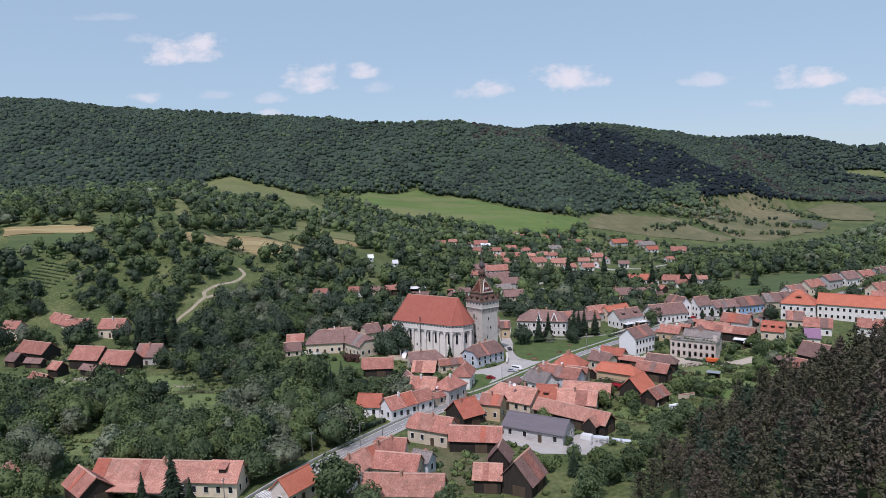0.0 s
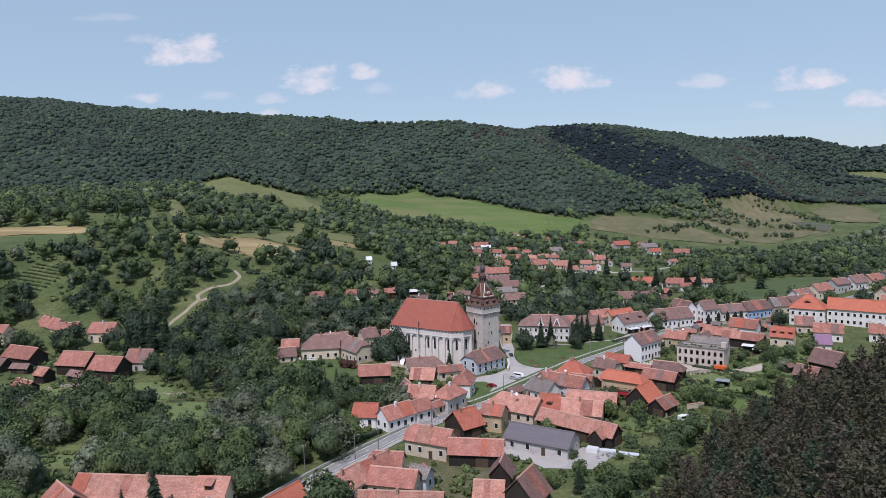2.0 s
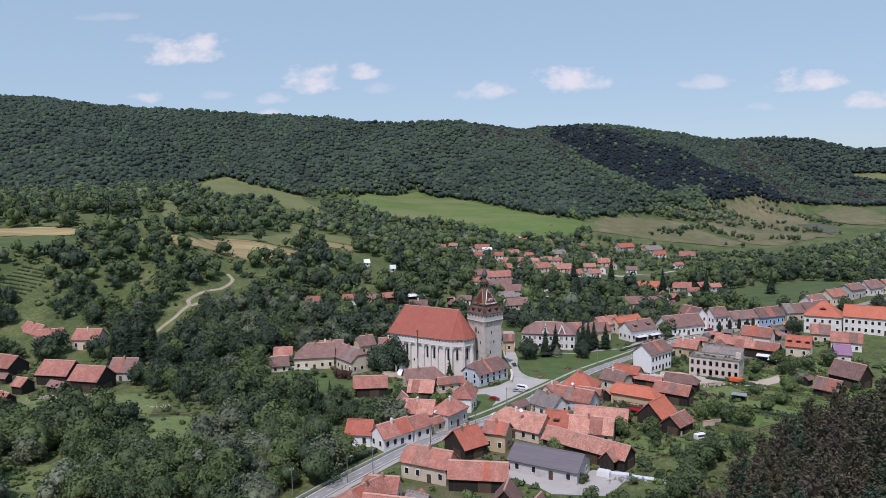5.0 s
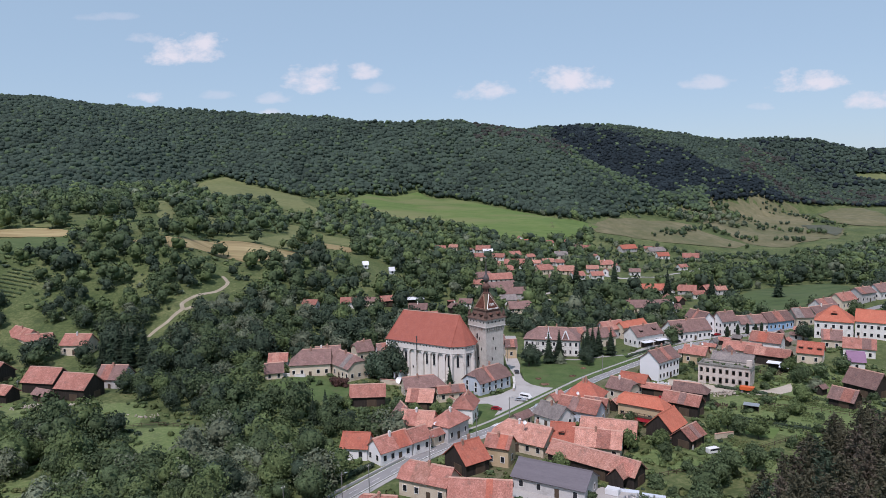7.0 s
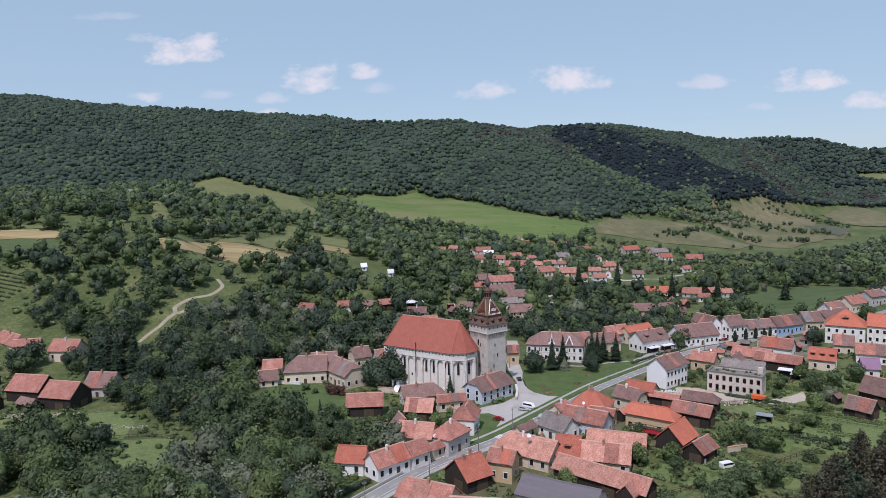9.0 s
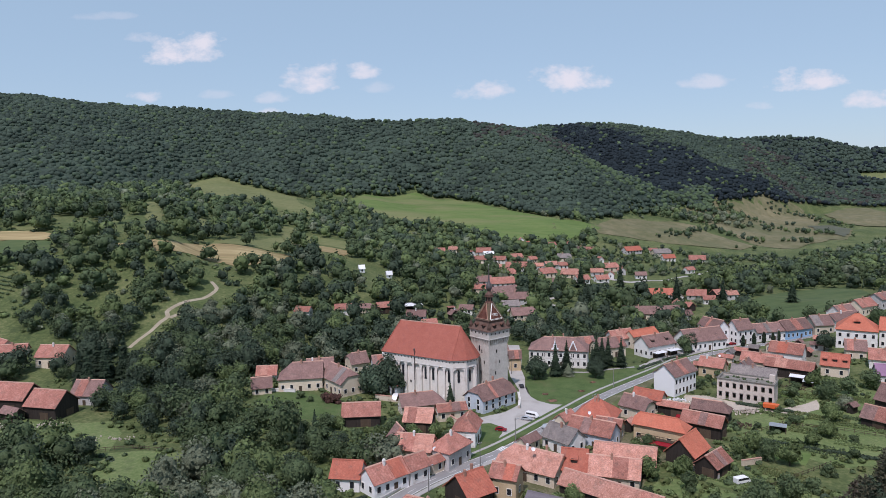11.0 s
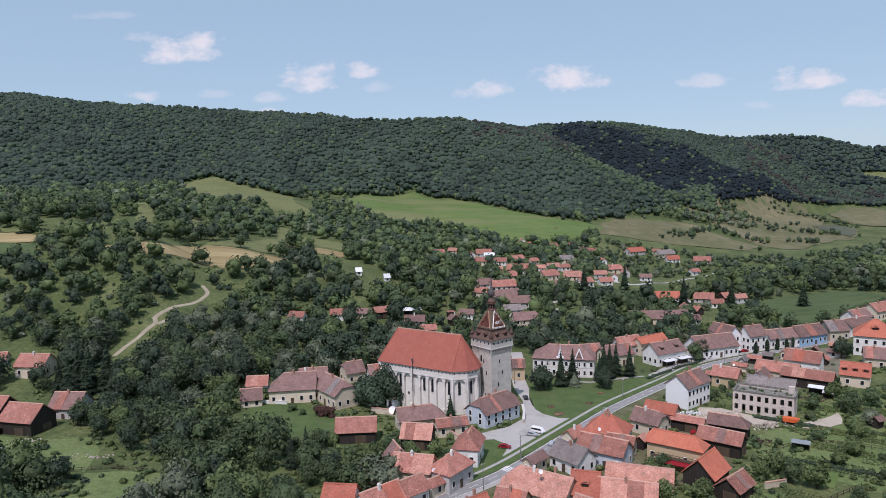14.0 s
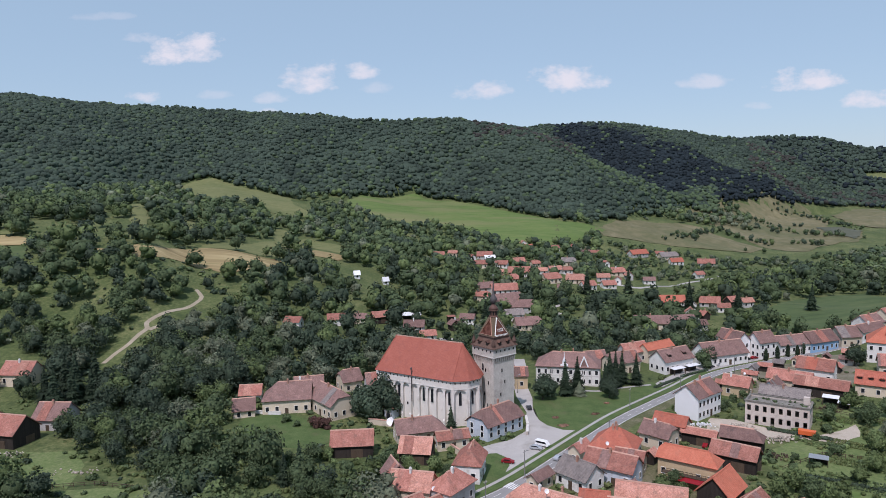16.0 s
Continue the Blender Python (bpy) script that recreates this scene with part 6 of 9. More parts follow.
# rows up the street, both sides
for k in range(8):
    px, py = 176 + 13.8 * k, 117 + 7.0 * k
    house(px, py, 27, 12.6, 8.5, 4.0 + 0.4 * (k % 3), 7.6 + 0.3 * (k % 2), roof=("brown_tile", "old_tile", "brown_tile")[k % 3], wall=("white_plaster", "cream_plaster", "grey_plaster")[k % 3], chimneys=1, label="street house with a weathered tile roof up the road", group="upper street houses")
for k in range(6):
    house(214 + 14 * k, 104 + 7.2 * k, 27, 12.4, 8.5, 4.2, 7.8, roof=("old_tile", "orange_tile", "old_tile")[k % 3], wall=("cream_plaster", "white_plaster")[k % 2], chimneys=1, label="street house with a reddish tile roof up the road", group="upper street houses")
for x_, y_, r_, k in ((206, 86, -40, 0), (222, 78, -40, 1), (188, 40, -35, 2), (168, 34, -35, 0), (190, 20, 50, 1)):
    house(x_, y_, r_, 12, 8, 3.8, 7.2, roof=("old_tile", "pale_tile", "brown_tile")[k], wall="white_plaster", chimneys=1, label="house with an old tile roof above the gardens", group="upper street houses")

# low sheds and lean-tos in the farmyards
SHEDS = [(-18, -86), (-12, -78), (18, -44), (20, -36), (26, -40), (30, -34), (24, -28), (29, -27), (36, -24), (34, -11), (40, -16), (44, -10), (48, -20), (50, -3), (56, -14), (60, -22), (46, -34), (38, -44), (28, -50), (98, 44), (110, 52), (116, 60), (128, 66), (124, 54), (96, 54), (134, 74), (88, 47), (100, 60), (106, 64), (92, 56), (120, 70), (112, 66), (130, 60), (138, 68), (144, 76), (126, 72), (82, 44)]
for k, (sx, sy) in enumerate(SHEDS):
    ln, wd = 3.6 + 0.5 * (k % 5), 3.0 + 0.4 * (k % 3)
    reach = ln * 0.62
    if any(abs((sx - fx) * c + (sy - fy) * s) < hl + reach * 0.55 and abs(-(sx - fx) * s + (sy - fy) * c) < hw + reach * 0.55 for fx, fy, hl, hw, c, s in FOOT):
        continue
    house(sx, sy, (52, -38, 48, -34, 140)[k % 5], ln, wd, 2.1 + 0.15 * (k % 4), 3.4 + 0.2 * (k % 4), roof=("old_tile", "brown_tile", "pale_tile", "grey_tile")[k % 4], wall=("cream_plaster", "grey_plaster")[k % 2], barn=k % 3 != 0, chimneys=0, small=True, label="low farmyard shed with a weathered tile roof", group="yard sheds")


def pierced_wall(parent, L, H, cols, rows, w, h, z0, dz, thick=0.45, m=None, doors=()):
    """A wall with real openings in a regular grid."""
    xs = [-L / 2]
    for k in range(cols):
        c = -L / 2 + (k + 0.5) * L / cols
        xs += [c - w / 2, c + w / 2]
    xs.append(L / 2)
    zs = [-0.6]
    for k in range(rows):
        zs += [z0 + k * dz, z0 + k * dz + h]
    zs.append(H)
    bm = bmesh.new()
    for i in range(len(zs) - 1):
        for j in range(len(xs) - 1):
            if i % 2 == 1 and j % 2 == 1 or i == 0 and j in doors:
                continue
            add_box(bm, xs[j + 1] - xs[j], thick, zs[i + 1] - zs[i], Matrix.Translation(((xs[j] + xs[j + 1]) / 2, thick / 2, zs[i])))
    if m is not None:
        bm.transform(m)
    return part("wall", bm, M["pink_plaster"], parent)


def ruin():
    base = empty("ruined_school", pose(84.4, 9.8, 0, 0, 0, -34), "roofless two-storey pale pink building with empty window openings", "building")
    FOOT.append((84.4, 9.8, 8.8, 4.4, math.cos(radians(-34)), math.sin(radians(-34))))
    L, W, H = 16.6, 7.6, 6.6
    pierced_wall(base, L, H, 8, 2, 1.0, 1.75, 0.85, 2.95, m=Matrix.Translation((0, -W / 2, 0)), doors=(3, 7))
    pierced_wall(base, L, H, 8, 2, 1.0, 1.5, 0.95, 2.95, m=Matrix.Translation((0, W / 2 - 0.45, 0)))
    for s in (-1, 1):
        pierced_wall(base, W - 0.92, H, 2, 2, 0.9, 1.4, 0.95, 2.95, m=Matrix.Translation((s * (L / 2 - 0.225) + 0.225, -0.22, 0)) @ Matrix.Rotation(radians(90), 4, "Z"))
    for z in (0.02, 3.3, 6.0):
        bm = bmesh.new()
        add_box(bm, L - 1.0, W - 1.4, 0.2, Matrix.Translation((0, -0.2, z)))
        part("floor_slab", bm, M["weathered"], base)
    bm = bmesh.new()
    add_box(bm, L + 0.5, 0.75, 0.28, Matrix.Translation((0, -W / 2 + 0.1, H)))
    part("cornice", bm, M["weathered"], base, "weathered grey cornice")
    for cx, cy, lx, ly in ((0, W / 2 - 0.22, L, 0.6), (-L / 2 + 0.22, -0.2, 0.6, W - 1.2), (L / 2 - 0.0, -0.2, 0.6, W - 1.2)):
        bm = bmesh.new()
        add_box(bm, lx, ly, 0.2, Matrix.Translation((cx, cy, H - 0.02)))
        part("wall_top", bm, M["weathered"], base, "mossy broken wall top")
    clumps = [(RNG_S.uniform(-7.5, 7.5), RNG_S.uniform(-3, 2.5), 6.4, RNG_S.uniform(0.3, 0.8), 0.35) for _ in range(16)]
    tagged(piece("weeds", mesh_np("weeds", *crown_arrays(clumps, 360, 0.2), M["leaf"]), base), "green weeds on the open upper floor", kind="stuff")
    bm = bmesh.new()
    add_box(bm, 1.6, 1.2, 2.0, Matrix.Translation((6.9, 2.2, 6.2)))
    part("stack", bm, M["pink_plaster"], base, "remains of a rendered chimney stack")


RNG_S = np.random.default_rng(3)
LATE_RUIN = ruin


def hall_front(base, L=22.6, W=12, ze=6.5):
    """Mouldings, pediments and the little white turret of the town hall."""
    y = -(W - 1.2) / 2
    for z, d, h in ((3.35, 0.10, 0.22), (6.15, 0.2, 0.35), (0.0, 0.12, 0.5)):
        bm = bmesh.new()
        add_box(bm, L - 0.7, d * 2, h, Matrix.Translation((0, y, z)))
        part("moulding", bm, M["dark_frame" if z == 6.15 else "trim"], base, "dark eaves moulding" if z == 6.15 else "")
        bm = bmesh.new()
        add_box(bm, d * 2, W - 1.4, h, Matrix.Translation((L / 2 - 0.4, 0, z)))
        part("moulding", bm, M["dark_frame" if z == 6.15 else "trim"], base)
    for k in range(9):
        bm = bmesh.new()
        add_box(bm, 0.35, 0.14, 6.1, Matrix.Translation((-L / 2 + 0.6 + k * (L - 1.2) / 8, y - 0.02, 0)))
        part("pilaster", bm, M["trim"], base)
    bm = bmesh.new()
    add_prism(bm, [(-1.3, 6.3), (1.3, 6.3), (1.3, 7.2), (0.75, 7.4), (0.6, 8.2), (-0.6, 8.2), (-0.75, 7.4), (-1.3, 7.2)], 0, 0.9, Matrix.Translation((-1.1, y - 0.25, 0)) @ Matrix(((1, 0, 0, 0), (0, 0, 1, 0), (0, 1, 0, 0), (0, 0, 0, 1))))
    turret = part("turret", bm, M["clean_white"], base, "white gable turret with a pointed cap")
    bm = bmesh.new()
    add_lathe(bm, [(0.62, 8.1), (0.7, 8.4), (0.4, 9.1), (0.16, 10.0), (0.0, 12.0)], 8, 0, Matrix.Translation((-1.1, y + 0.2, 0)))
    part("cap", bm, M["white_metal"], turret)
    for sx in (-1, 1):
        a, b = Vector((5.6 + sx * 1.55, y - 0.2, 6.3)), Vector((5.6, y + 0.6, 10.1))
        bm = bmesh.new()
        add_box(bm, 0.34, 0.3, (b - a).length, Matrix.Translation(a) @ (b - a).to_track_quat("Z", "Y").to_matrix().to_4x4())
        part("pediment_edge", bm, M["clean_white"], base)
    bm = bmesh.new()
    v = [bm.verts.new(p) for p in ((4.1, y - 0.1, 6.3), (7.1, y - 0.1, 6.3), (5.6, y + 0.6, 10.0), (4.1, y + 1.6, 7.3), (7.1, y + 1.6, 7.3), (5.6, y + 4.2, 9.6))]
    for f in ((0, 1, 2), (0, 2, 5, 3), (1, 4, 5, 2), (3, 5, 4), (0, 3, 4, 1)):
        bm.faces.new([v[k] for k in f])
    part("pediment", bm, M["brown_tile"], base, "tiled gable over the side bay")


hall_front(hall)

# ---- the far hamlet ----
# place, length and roof (o old, p pale, b brown, r red, g grey, w white metal)
HAMLET = [(-13, 317, 9.1, 'o'), (-2, 327, 7.6, 'p'), (11, 314, 6.6, 'o'), (21, 324, 11.7, 'o'), (24, 315, 8.2, 'w'), (16, 294, 9.5, 'o'), (31, 297, 9.5, 'o'), (44, 313, 10.7, 'o'), (40, 270, 15.0, 'o'), (31, 241, 10.6, 'o'), (58, 396, 6.2, 'p'), (60, 383, 8.4, 'r'), (82, 384, 8.4, 'o'), (80, 310, 10.6, 'g'), (99, 391, 5.7, 'o'), (105, 371, 7.3, 'b'), (113, 374, 7.4, 'o'), (58, 252, 12.3, 'o'), (56, 277, 7.6, 'p'), (66, 285, 9.3, 'p'), (74, 283, 7.0, 'o'), (74, 253, 12.3, 'p'), (78, 236, 9.8, 'o'), (94, 264, 8.9, 'p'), (93, 246, 9.3, 'o'), (108, 284, 10.8, 'o'), (102, 258, 5.1, 'o'), (149, 378, 16.7, 'r'), (123, 261, 8.1, 'b'), (176, 385, 16.0, 'g'), (173, 357, 10.7, 'r'), (196, 355, 13.4, 'o'), (169, 298, 8.0, 'o'), (62, 231, 7.6, 'b'), (110, 324, 5.9, 'o'), (113, 273, 6.1, 'p'), (172, 394, 7.6, 'o'), (56, 309, 7.3, 'o'), (25, 261, 8.8, 'p')]
VALLEY_HOUSES = [(13, 209, 11.1, 'b'), (24, 206, 15.5, 'o'), (10, 186, 9.2, 'o'), (23, 186, 17.8, 'b'), (29, 174, 14.3, 'b'), (24, 155, 9.6, 'g'), (29, 140, 13.0, 'b'), (1, 147, 7.7, 'b'), (-6, 134, 5.0, 'b'), (116, 196, 13.9, 'r'), (107, 168, 5.9, 'b'), (122, 184, 6.1, 'o'), (135, 191, 11.2, 'o'), (147, 189, 9.3, 'o'), (87, 136, 17.7, 'b'), (101, 141, 15.2, 'b'), (108, 135, 8.0, 'b'), (115, 165, 5.0, 'p'), (119, 158, 5.7, 'o'), (136, 175, 7.2, 'o'), (152, 184, 7.4, 'p')]
BANK_HOUSES = [(-59, 127, 9.0, 'o'), (-49, 131, 7.9, 'b'), (-40, 135, 8.8, 'o'), (-24, 127, 9.8, 'b'), (-18, 115, 7.9, 'o'), (-4, 135, 5.8, 'b'), (-77, 120, 8.1, 'o')]
ROOFS = dict(o="old_tile", p="pale_tile", b="brown_tile", r="red_tile", g="grey_tile", w="white_metal")
for n, (hx, hy, ln, tone) in enumerate(HAMLET + VALLEY_HOUSES + BANK_HOUSES):
    among = n >= len(HAMLET)
    wd = min(max(ln * 0.7, 5.5), 8.5)
    eaves = 2.4 + 0.2 * (n % 3)
    house(hx, hy, (8, -18, 24, -6, 12)[n % 5] + (90 if ln < 7 else 0), ln, wd, eaves, eaves + wd * 0.42, roof=ROOFS[tone], wall=("white_plaster", "cream_plaster", "white_plaster", "grey_plaster")[n % 4], chimneys=n % 2, barn=among and n % 5 == 2, small=True, label="house with a dark tile roof among the valley trees" if among else "distant hamlet house with a reddish tile roof", group="hamlet houses", hip=(0, 0.4) if n % 4 == 1 else (0, 0))
for hx, hy in ((-59, 206), (-43, 208)):
    house(hx, hy, 20, 4.0, 3.6, 2.0, 4.5, roof="white_metal", wall="clean_white", chimneys=0, small=True, label="tiny white hut with a pale roof on the slope", group="slope huts", win=3)


# ---- trees ----
RNG = np.random.default_rng(7)
ICO = None


def ico_arrays():
    t = (1 + 5 ** 0.5) / 2
    v = np.array([(-1, t, 0), (1, t, 0), (-1, -t, 0), (1, -t, 0), (0, -1, t), (0, 1, t), (0, -1, -t), (0, 1, -t), (t, 0, -1), (t, 0, 1), (-t, 0, -1), (-t, 0, 1)], float)
    f = np.array([(0, 11, 5), (0, 5, 1), (0, 1, 7), (0, 7, 10), (0, 10, 11), (1, 5, 9), (5, 11, 4), (11, 10, 2), (10, 7, 6), (7, 1, 8), (3, 9, 4), (3, 4, 2), (3, 2, 6), (3, 6, 8), (3, 8, 9), (4, 9, 5), (2, 4, 11), (6, 2, 10), (8, 6, 7), (9, 8, 1)])
    return v / np.linalg.norm(v[0]), f


ICO_V, ICO_F = ico_arrays()


def leaves_on(lobes, count, size, droop=0.0, jitter=0.5):
    """Leaf clumps scattered over the outside of a set of lobes (x, y, z, radius, height): each a small bent four-cornered face."""
    lobes = np.asarray(lobes, float)
    w = lobes[:, 3] ** 2
    pick = RNG.choice(len(lobes), count, p=w / w.sum())
    n = RNG.normal(size=(count, 3))
    n[:, 2] = n[:, 2] * 0.9 + 0.25
    n /= np.linalg.norm(n, axis=1, keepdims=True)
    rad = np.stack([lobes[pick, 3], lobes[pick, 3], lobes[pick, 4]], -1)
    p = lobes[pick, :3] + n * rad * RNG.uniform(0.80, 1.10, (count, 1))
    nn = n + RNG.normal(scale=jitter, size=(count, 3)) + np.array([0, 0, 0.25 - droop])
    nn /= np.linalg.norm(nn, axis=1, keepdims=True)
    t = np.cross(nn, RNG.normal(size=(count, 3)))
    t /= np.linalg.norm(t, axis=1, keepdims=True) + 1e-9
    b = np.cross(nn, t)
    s = size * RNG.uniform(0.6, 1.35, (count, 1))
    a = RNG.uniform(0.55, 1.0, (count, 1))
    v = np.stack([p - t * s, p + b * s * a * 0.8 + nn * s * 0.2, p + t * s, p - b * s * a * 0.8 - nn * s * 0.15], 1).reshape(-1, 3)
    return v, np.arange(count * 4).reshape(-1, 4)


def halve(v, f):
    """Each triangle of a ball cut into four."""
    v, out_, mid = [tuple(p) for p in v], [], {}

    def between(i, j):
        k = (min(i, j), max(i, j))
        if k not in mid:
            p = (np.array(v[i]) + np.array(v[j])) / 2
            v.append(tuple(p / np.linalg.norm(p)))
            mid[k] = len(v) - 1
        return mid[k]

    for i, j, k in f:
        x, y, z = between(i, j), between(j, k), between(k, i)
        out_ += [(i, x, z), (x, j, y), (z, y, k), (x, y, z)]
    return np.array(v), np.array(out_)


BALL_V, BALL_F = halve(ICO_V, ICO_F)


def crown_arrays(lobes, count, size, core=0.8, droop=0.0, cores=99, fine=False, uneven=(0.74, 1.16)):
    """A crown: uneven leafy masses, with loose leaf clumps standing off them."""
    v, q = leaves_on(lobes, count, size, droop)
    vs, ts, off = [v], [], len(v)
    bv, bf = (BALL_V, BALL_F) if fine else (ICO_V, ICO_F)
    for x, y, z, r, h in lobes[:cores]:
        jig = RNG.uniform(*uneven, (len(bv), 1))
        vs.append(bv * np.array([r, r, h]) * core * jig + np.array([x, y, z]))
        ts.append(bf + off)
        off += len(bv)
    return np.concatenate(vs), q, np.concatenate(ts)


def broad_lobes(h=9.0, r=3.4, n=7, low=0.20):
    lobes = [(0, 0, h * 0.50, r * 0.78, h * 0.38)]
    for k in range(n):
        a = 2 * math.pi * (k + RNG.uniform(-0.3, 0.3)) / n
        d = r * RNG.uniform(0.42, 0.68)
        zz = h * RNG.uniform(low, 0.72)
        rr = r * RNG.uniform(0.30, 0.56)
        lobes.append((d * math.cos(a), d * math.sin(a), zz, rr, rr * RNG.uniform(0.8, 1.15)))
    lobes.append((RNG.uniform(-0.6, 0.6), RNG.uniform(-0.6, 0.6), h * 0.84, r * 0.42, h * 0.14))
    return lobes


def spruce_arrays(h=13.0, r=2.5, tiers=13, per=20, size=0.55):
    v, q, off = [], [], 0
    vs, qs, ts = [], [], []
    for k in range(tiers):
        f = k / (tiers - 1)
        z = 1.0 + (h - 1.4) * f
        rr = (r * (1 - f) ** 0.8 + 0.10) * RNG.uniform(0.68, 1.12)
        n = max(5, int(per * (1 - f * 0.75)))
        for i in range(n):
            a = 2 * math.pi * (i + RNG.uniform(-0.4, 0.4)) / n
            ln = rr * RNG.uniform(0.45, 1.3)
            c, s = math.cos(a), math.sin(a)
            w = size * RNG.uniform(0.6, 1.1) * (0.5 + 0.5 * (1 - f))
            z0, z1 = z + 0.35, z - ln * 0.28 - RNG.uniform(0, 0.3)
            vs += [(c * 0.15, s * 0.15, z0), (c * ln * 0.6 - s * w, s * ln * 0.6 + c * w, (z0 + z1) / 2 - 0.12), (c * ln, s * ln, z1), (c * ln * 0.6 + s * w, s * ln * 0.6 - c * w, (z0 + z1) / 2 - 0.12)]
            qs.append((off, off + 1, off + 2, off + 3))
            off += 4
    base = len(vs)
    ring = 9  # the dense inside of the tree
    for i in range(ring):
        a = 2 * math.pi * i / ring
        vs.append((math.cos(a) * r * 0.58, math.sin(a) * r * 0.58, 0.9))
    vs.append((0, 0, h * 0.97))
    for i in range(ring):
        ts.append((base + i, base + (i + 1) % ring, base + ring))
    return np.array(vs), np.array(qs), np.array(ts)


def trunk_mesh(h, r, limbs=4):
    bm = bmesh.new()
    add_lathe(bm, [(r * 1.3, -0.3), (r, 0.4), (r * 0.8, h * 0.5), (r * 0.35, h)], 7)
    me = bpy.data.meshes.new("trunk")
    for k in range(limbs):
        a = 2 * math.pi * k / limbs + 0.4
        m = Matrix.Translation((0, 0, h * (0.45 + 0.1 * k))) @ Matrix.Rotation(a, 4, "Z") @ Matrix.Rotation(radians(48), 4, "Y")
        add_lathe(bm, [(r * 0.45, 0), (r * 0.12, h * 0.5)], 5, 0, m)
    bm.to_mesh(me)
    bm.free()
    me.materials.append(M["bark"])
    return me


def clear(x, y, margin=1.5, front=0.0):
    """Where a tree may stand: off the houses and the roads."""
    x, y = np.asarray(x, float), np.asarray(y, float)
    ok = np.ones(x.shape, bool)
    for fx, fy, hl, hw, c, s in FOOT:
        if front:
            ok &= ~((abs(x - fx - 0.0) < hl + 1.0) & (y < fy) & (y > fy - hw - front))
        u, v = (x - fx) * c + (y - fy) * s, -(x - fx) * s + (y - fy) * c
        ok &= ~((abs(u) < hl + margin) & (abs(v) < hw + margin))
    for line, w in WAYS:
        for (x0, y0), (x1, y1) in zip(line, line[1:]):
            dx, dy = x1 - x0, y1 - y0
            t = np.clip(((x - x0) * dx + (y - y0) * dy) / (dx * dx + dy * dy), 0, 1)
            ok &= np.hypot(x - x0 - t * dx, y - y0 - t * dy) > w + margin
    for poly in KEPT:
        ok &= ~inside(poly, x, y)
    return ok


WAYS = [(ROAD, 3.7), (HILL_TRACK, 4.0), ([(x + 4, y - 7) for x, y in HILL_TRACK], 3.5), (VILLAGE_LANE, 4.5), ([(x, y - 11) for x, y in VILLAGE_LANE], 7.0), ([(x - 4, y - 26) for x, y in VILLAGE_LANE[3:]], 8.0), ([(x - 8, y - 40) for x, y in VILLAGE_LANE[3:]], 6.0), ([(17, 10), (17, 88)], 6.0)]
KEPT = OPEN + [[(x, y - 5) for x, y in poly] for poly in OPEN[:2]] + GRASSY + [STUBBLE, STRIP, LEFT_STUBBLE, LEFT_CROP, MOWN, UPPER, VALLEY, FAR_MEADOW, [(x, y - 25) for x, y in FAR_MEADOW], VEGETABLES, [(x, y - 12) for x, y in VEGETABLES]] + [
    [(-146, 22), (-122, 26), (-122, 50), (-146, 50)],
    [(-118, -63), (-103, -66), (-90, -102), (-99, -104), (-111, -80)],
    [(-243, 132), (-216, 133), (-202, 99), (-230, 100)],
    [(-68, 182), (-38, 182), (-33, 214), (-70, 214)],
    [(60, 3), (67, 15), (73, 14), (80, 6), (90, -0.5), (98, 3), (105, 7), (101, -2), (93, -6), (78, -1), (66, 1)], [(2, -67.5), (0.8, -71.5), (9, -77.5), (12, -82), (24, -84), (31, -74), (27, -68), (15, -74)],
    [(-6, -8), (0, -26), (28, 4), (64, 46), (62, 54), (20, 90), (12, 90), (12, 8)], [(-74, 27), (-60, 28), (-44, 18), (-39, 3), (-66, -2)],
    [(-205, 22), (-190, 40), (-165, 36), (-122, 28), (-120, 8), (-100, -8), (-80, -22), (-74, -40), (-82, -44), (-108, -27), (-150, -24), (-172, -14)], [(-215, 64), (-200, 40), (-170, 48), (-148, 46), (-145, 62), (-170, 78), (-200, 85)],
    [(-38, 30), (-32, 22), (-8, 6), (4, 8), (12, 24), (2, 34), (-20, 42)],
]


def wavy(x, y, s, seed=0.0):
    """A smooth uneven field between about -1 and 1."""
    return (np.sin(x / s + seed) * np.cos(y / s * 1.13 - seed) + 0.6 * np.sin(x / s * 2.3 + y / s * 1.7 + seed * 3) + 0.4 * np.cos(x / s * 4.1 - y / s * 3.7 + seed)) / 1.7


def spread(x0, x1, y0, y1, gap, keep):
    """Tree places in a box, at least about a gap apart, where keep allows."""
    xs, ys = np.meshgrid(np.arange(x0, x1, gap), np.arange(y0, y1, gap))
    xs = (xs + RNG.uniform(-0.45, 0.45, xs.shape) * gap).ravel()
    ys = (ys + RNG.uniform(-0.45, 0.45, ys.shape) * gap).ravel()
    k = keep(xs, ys)
    return xs[k], ys[k]


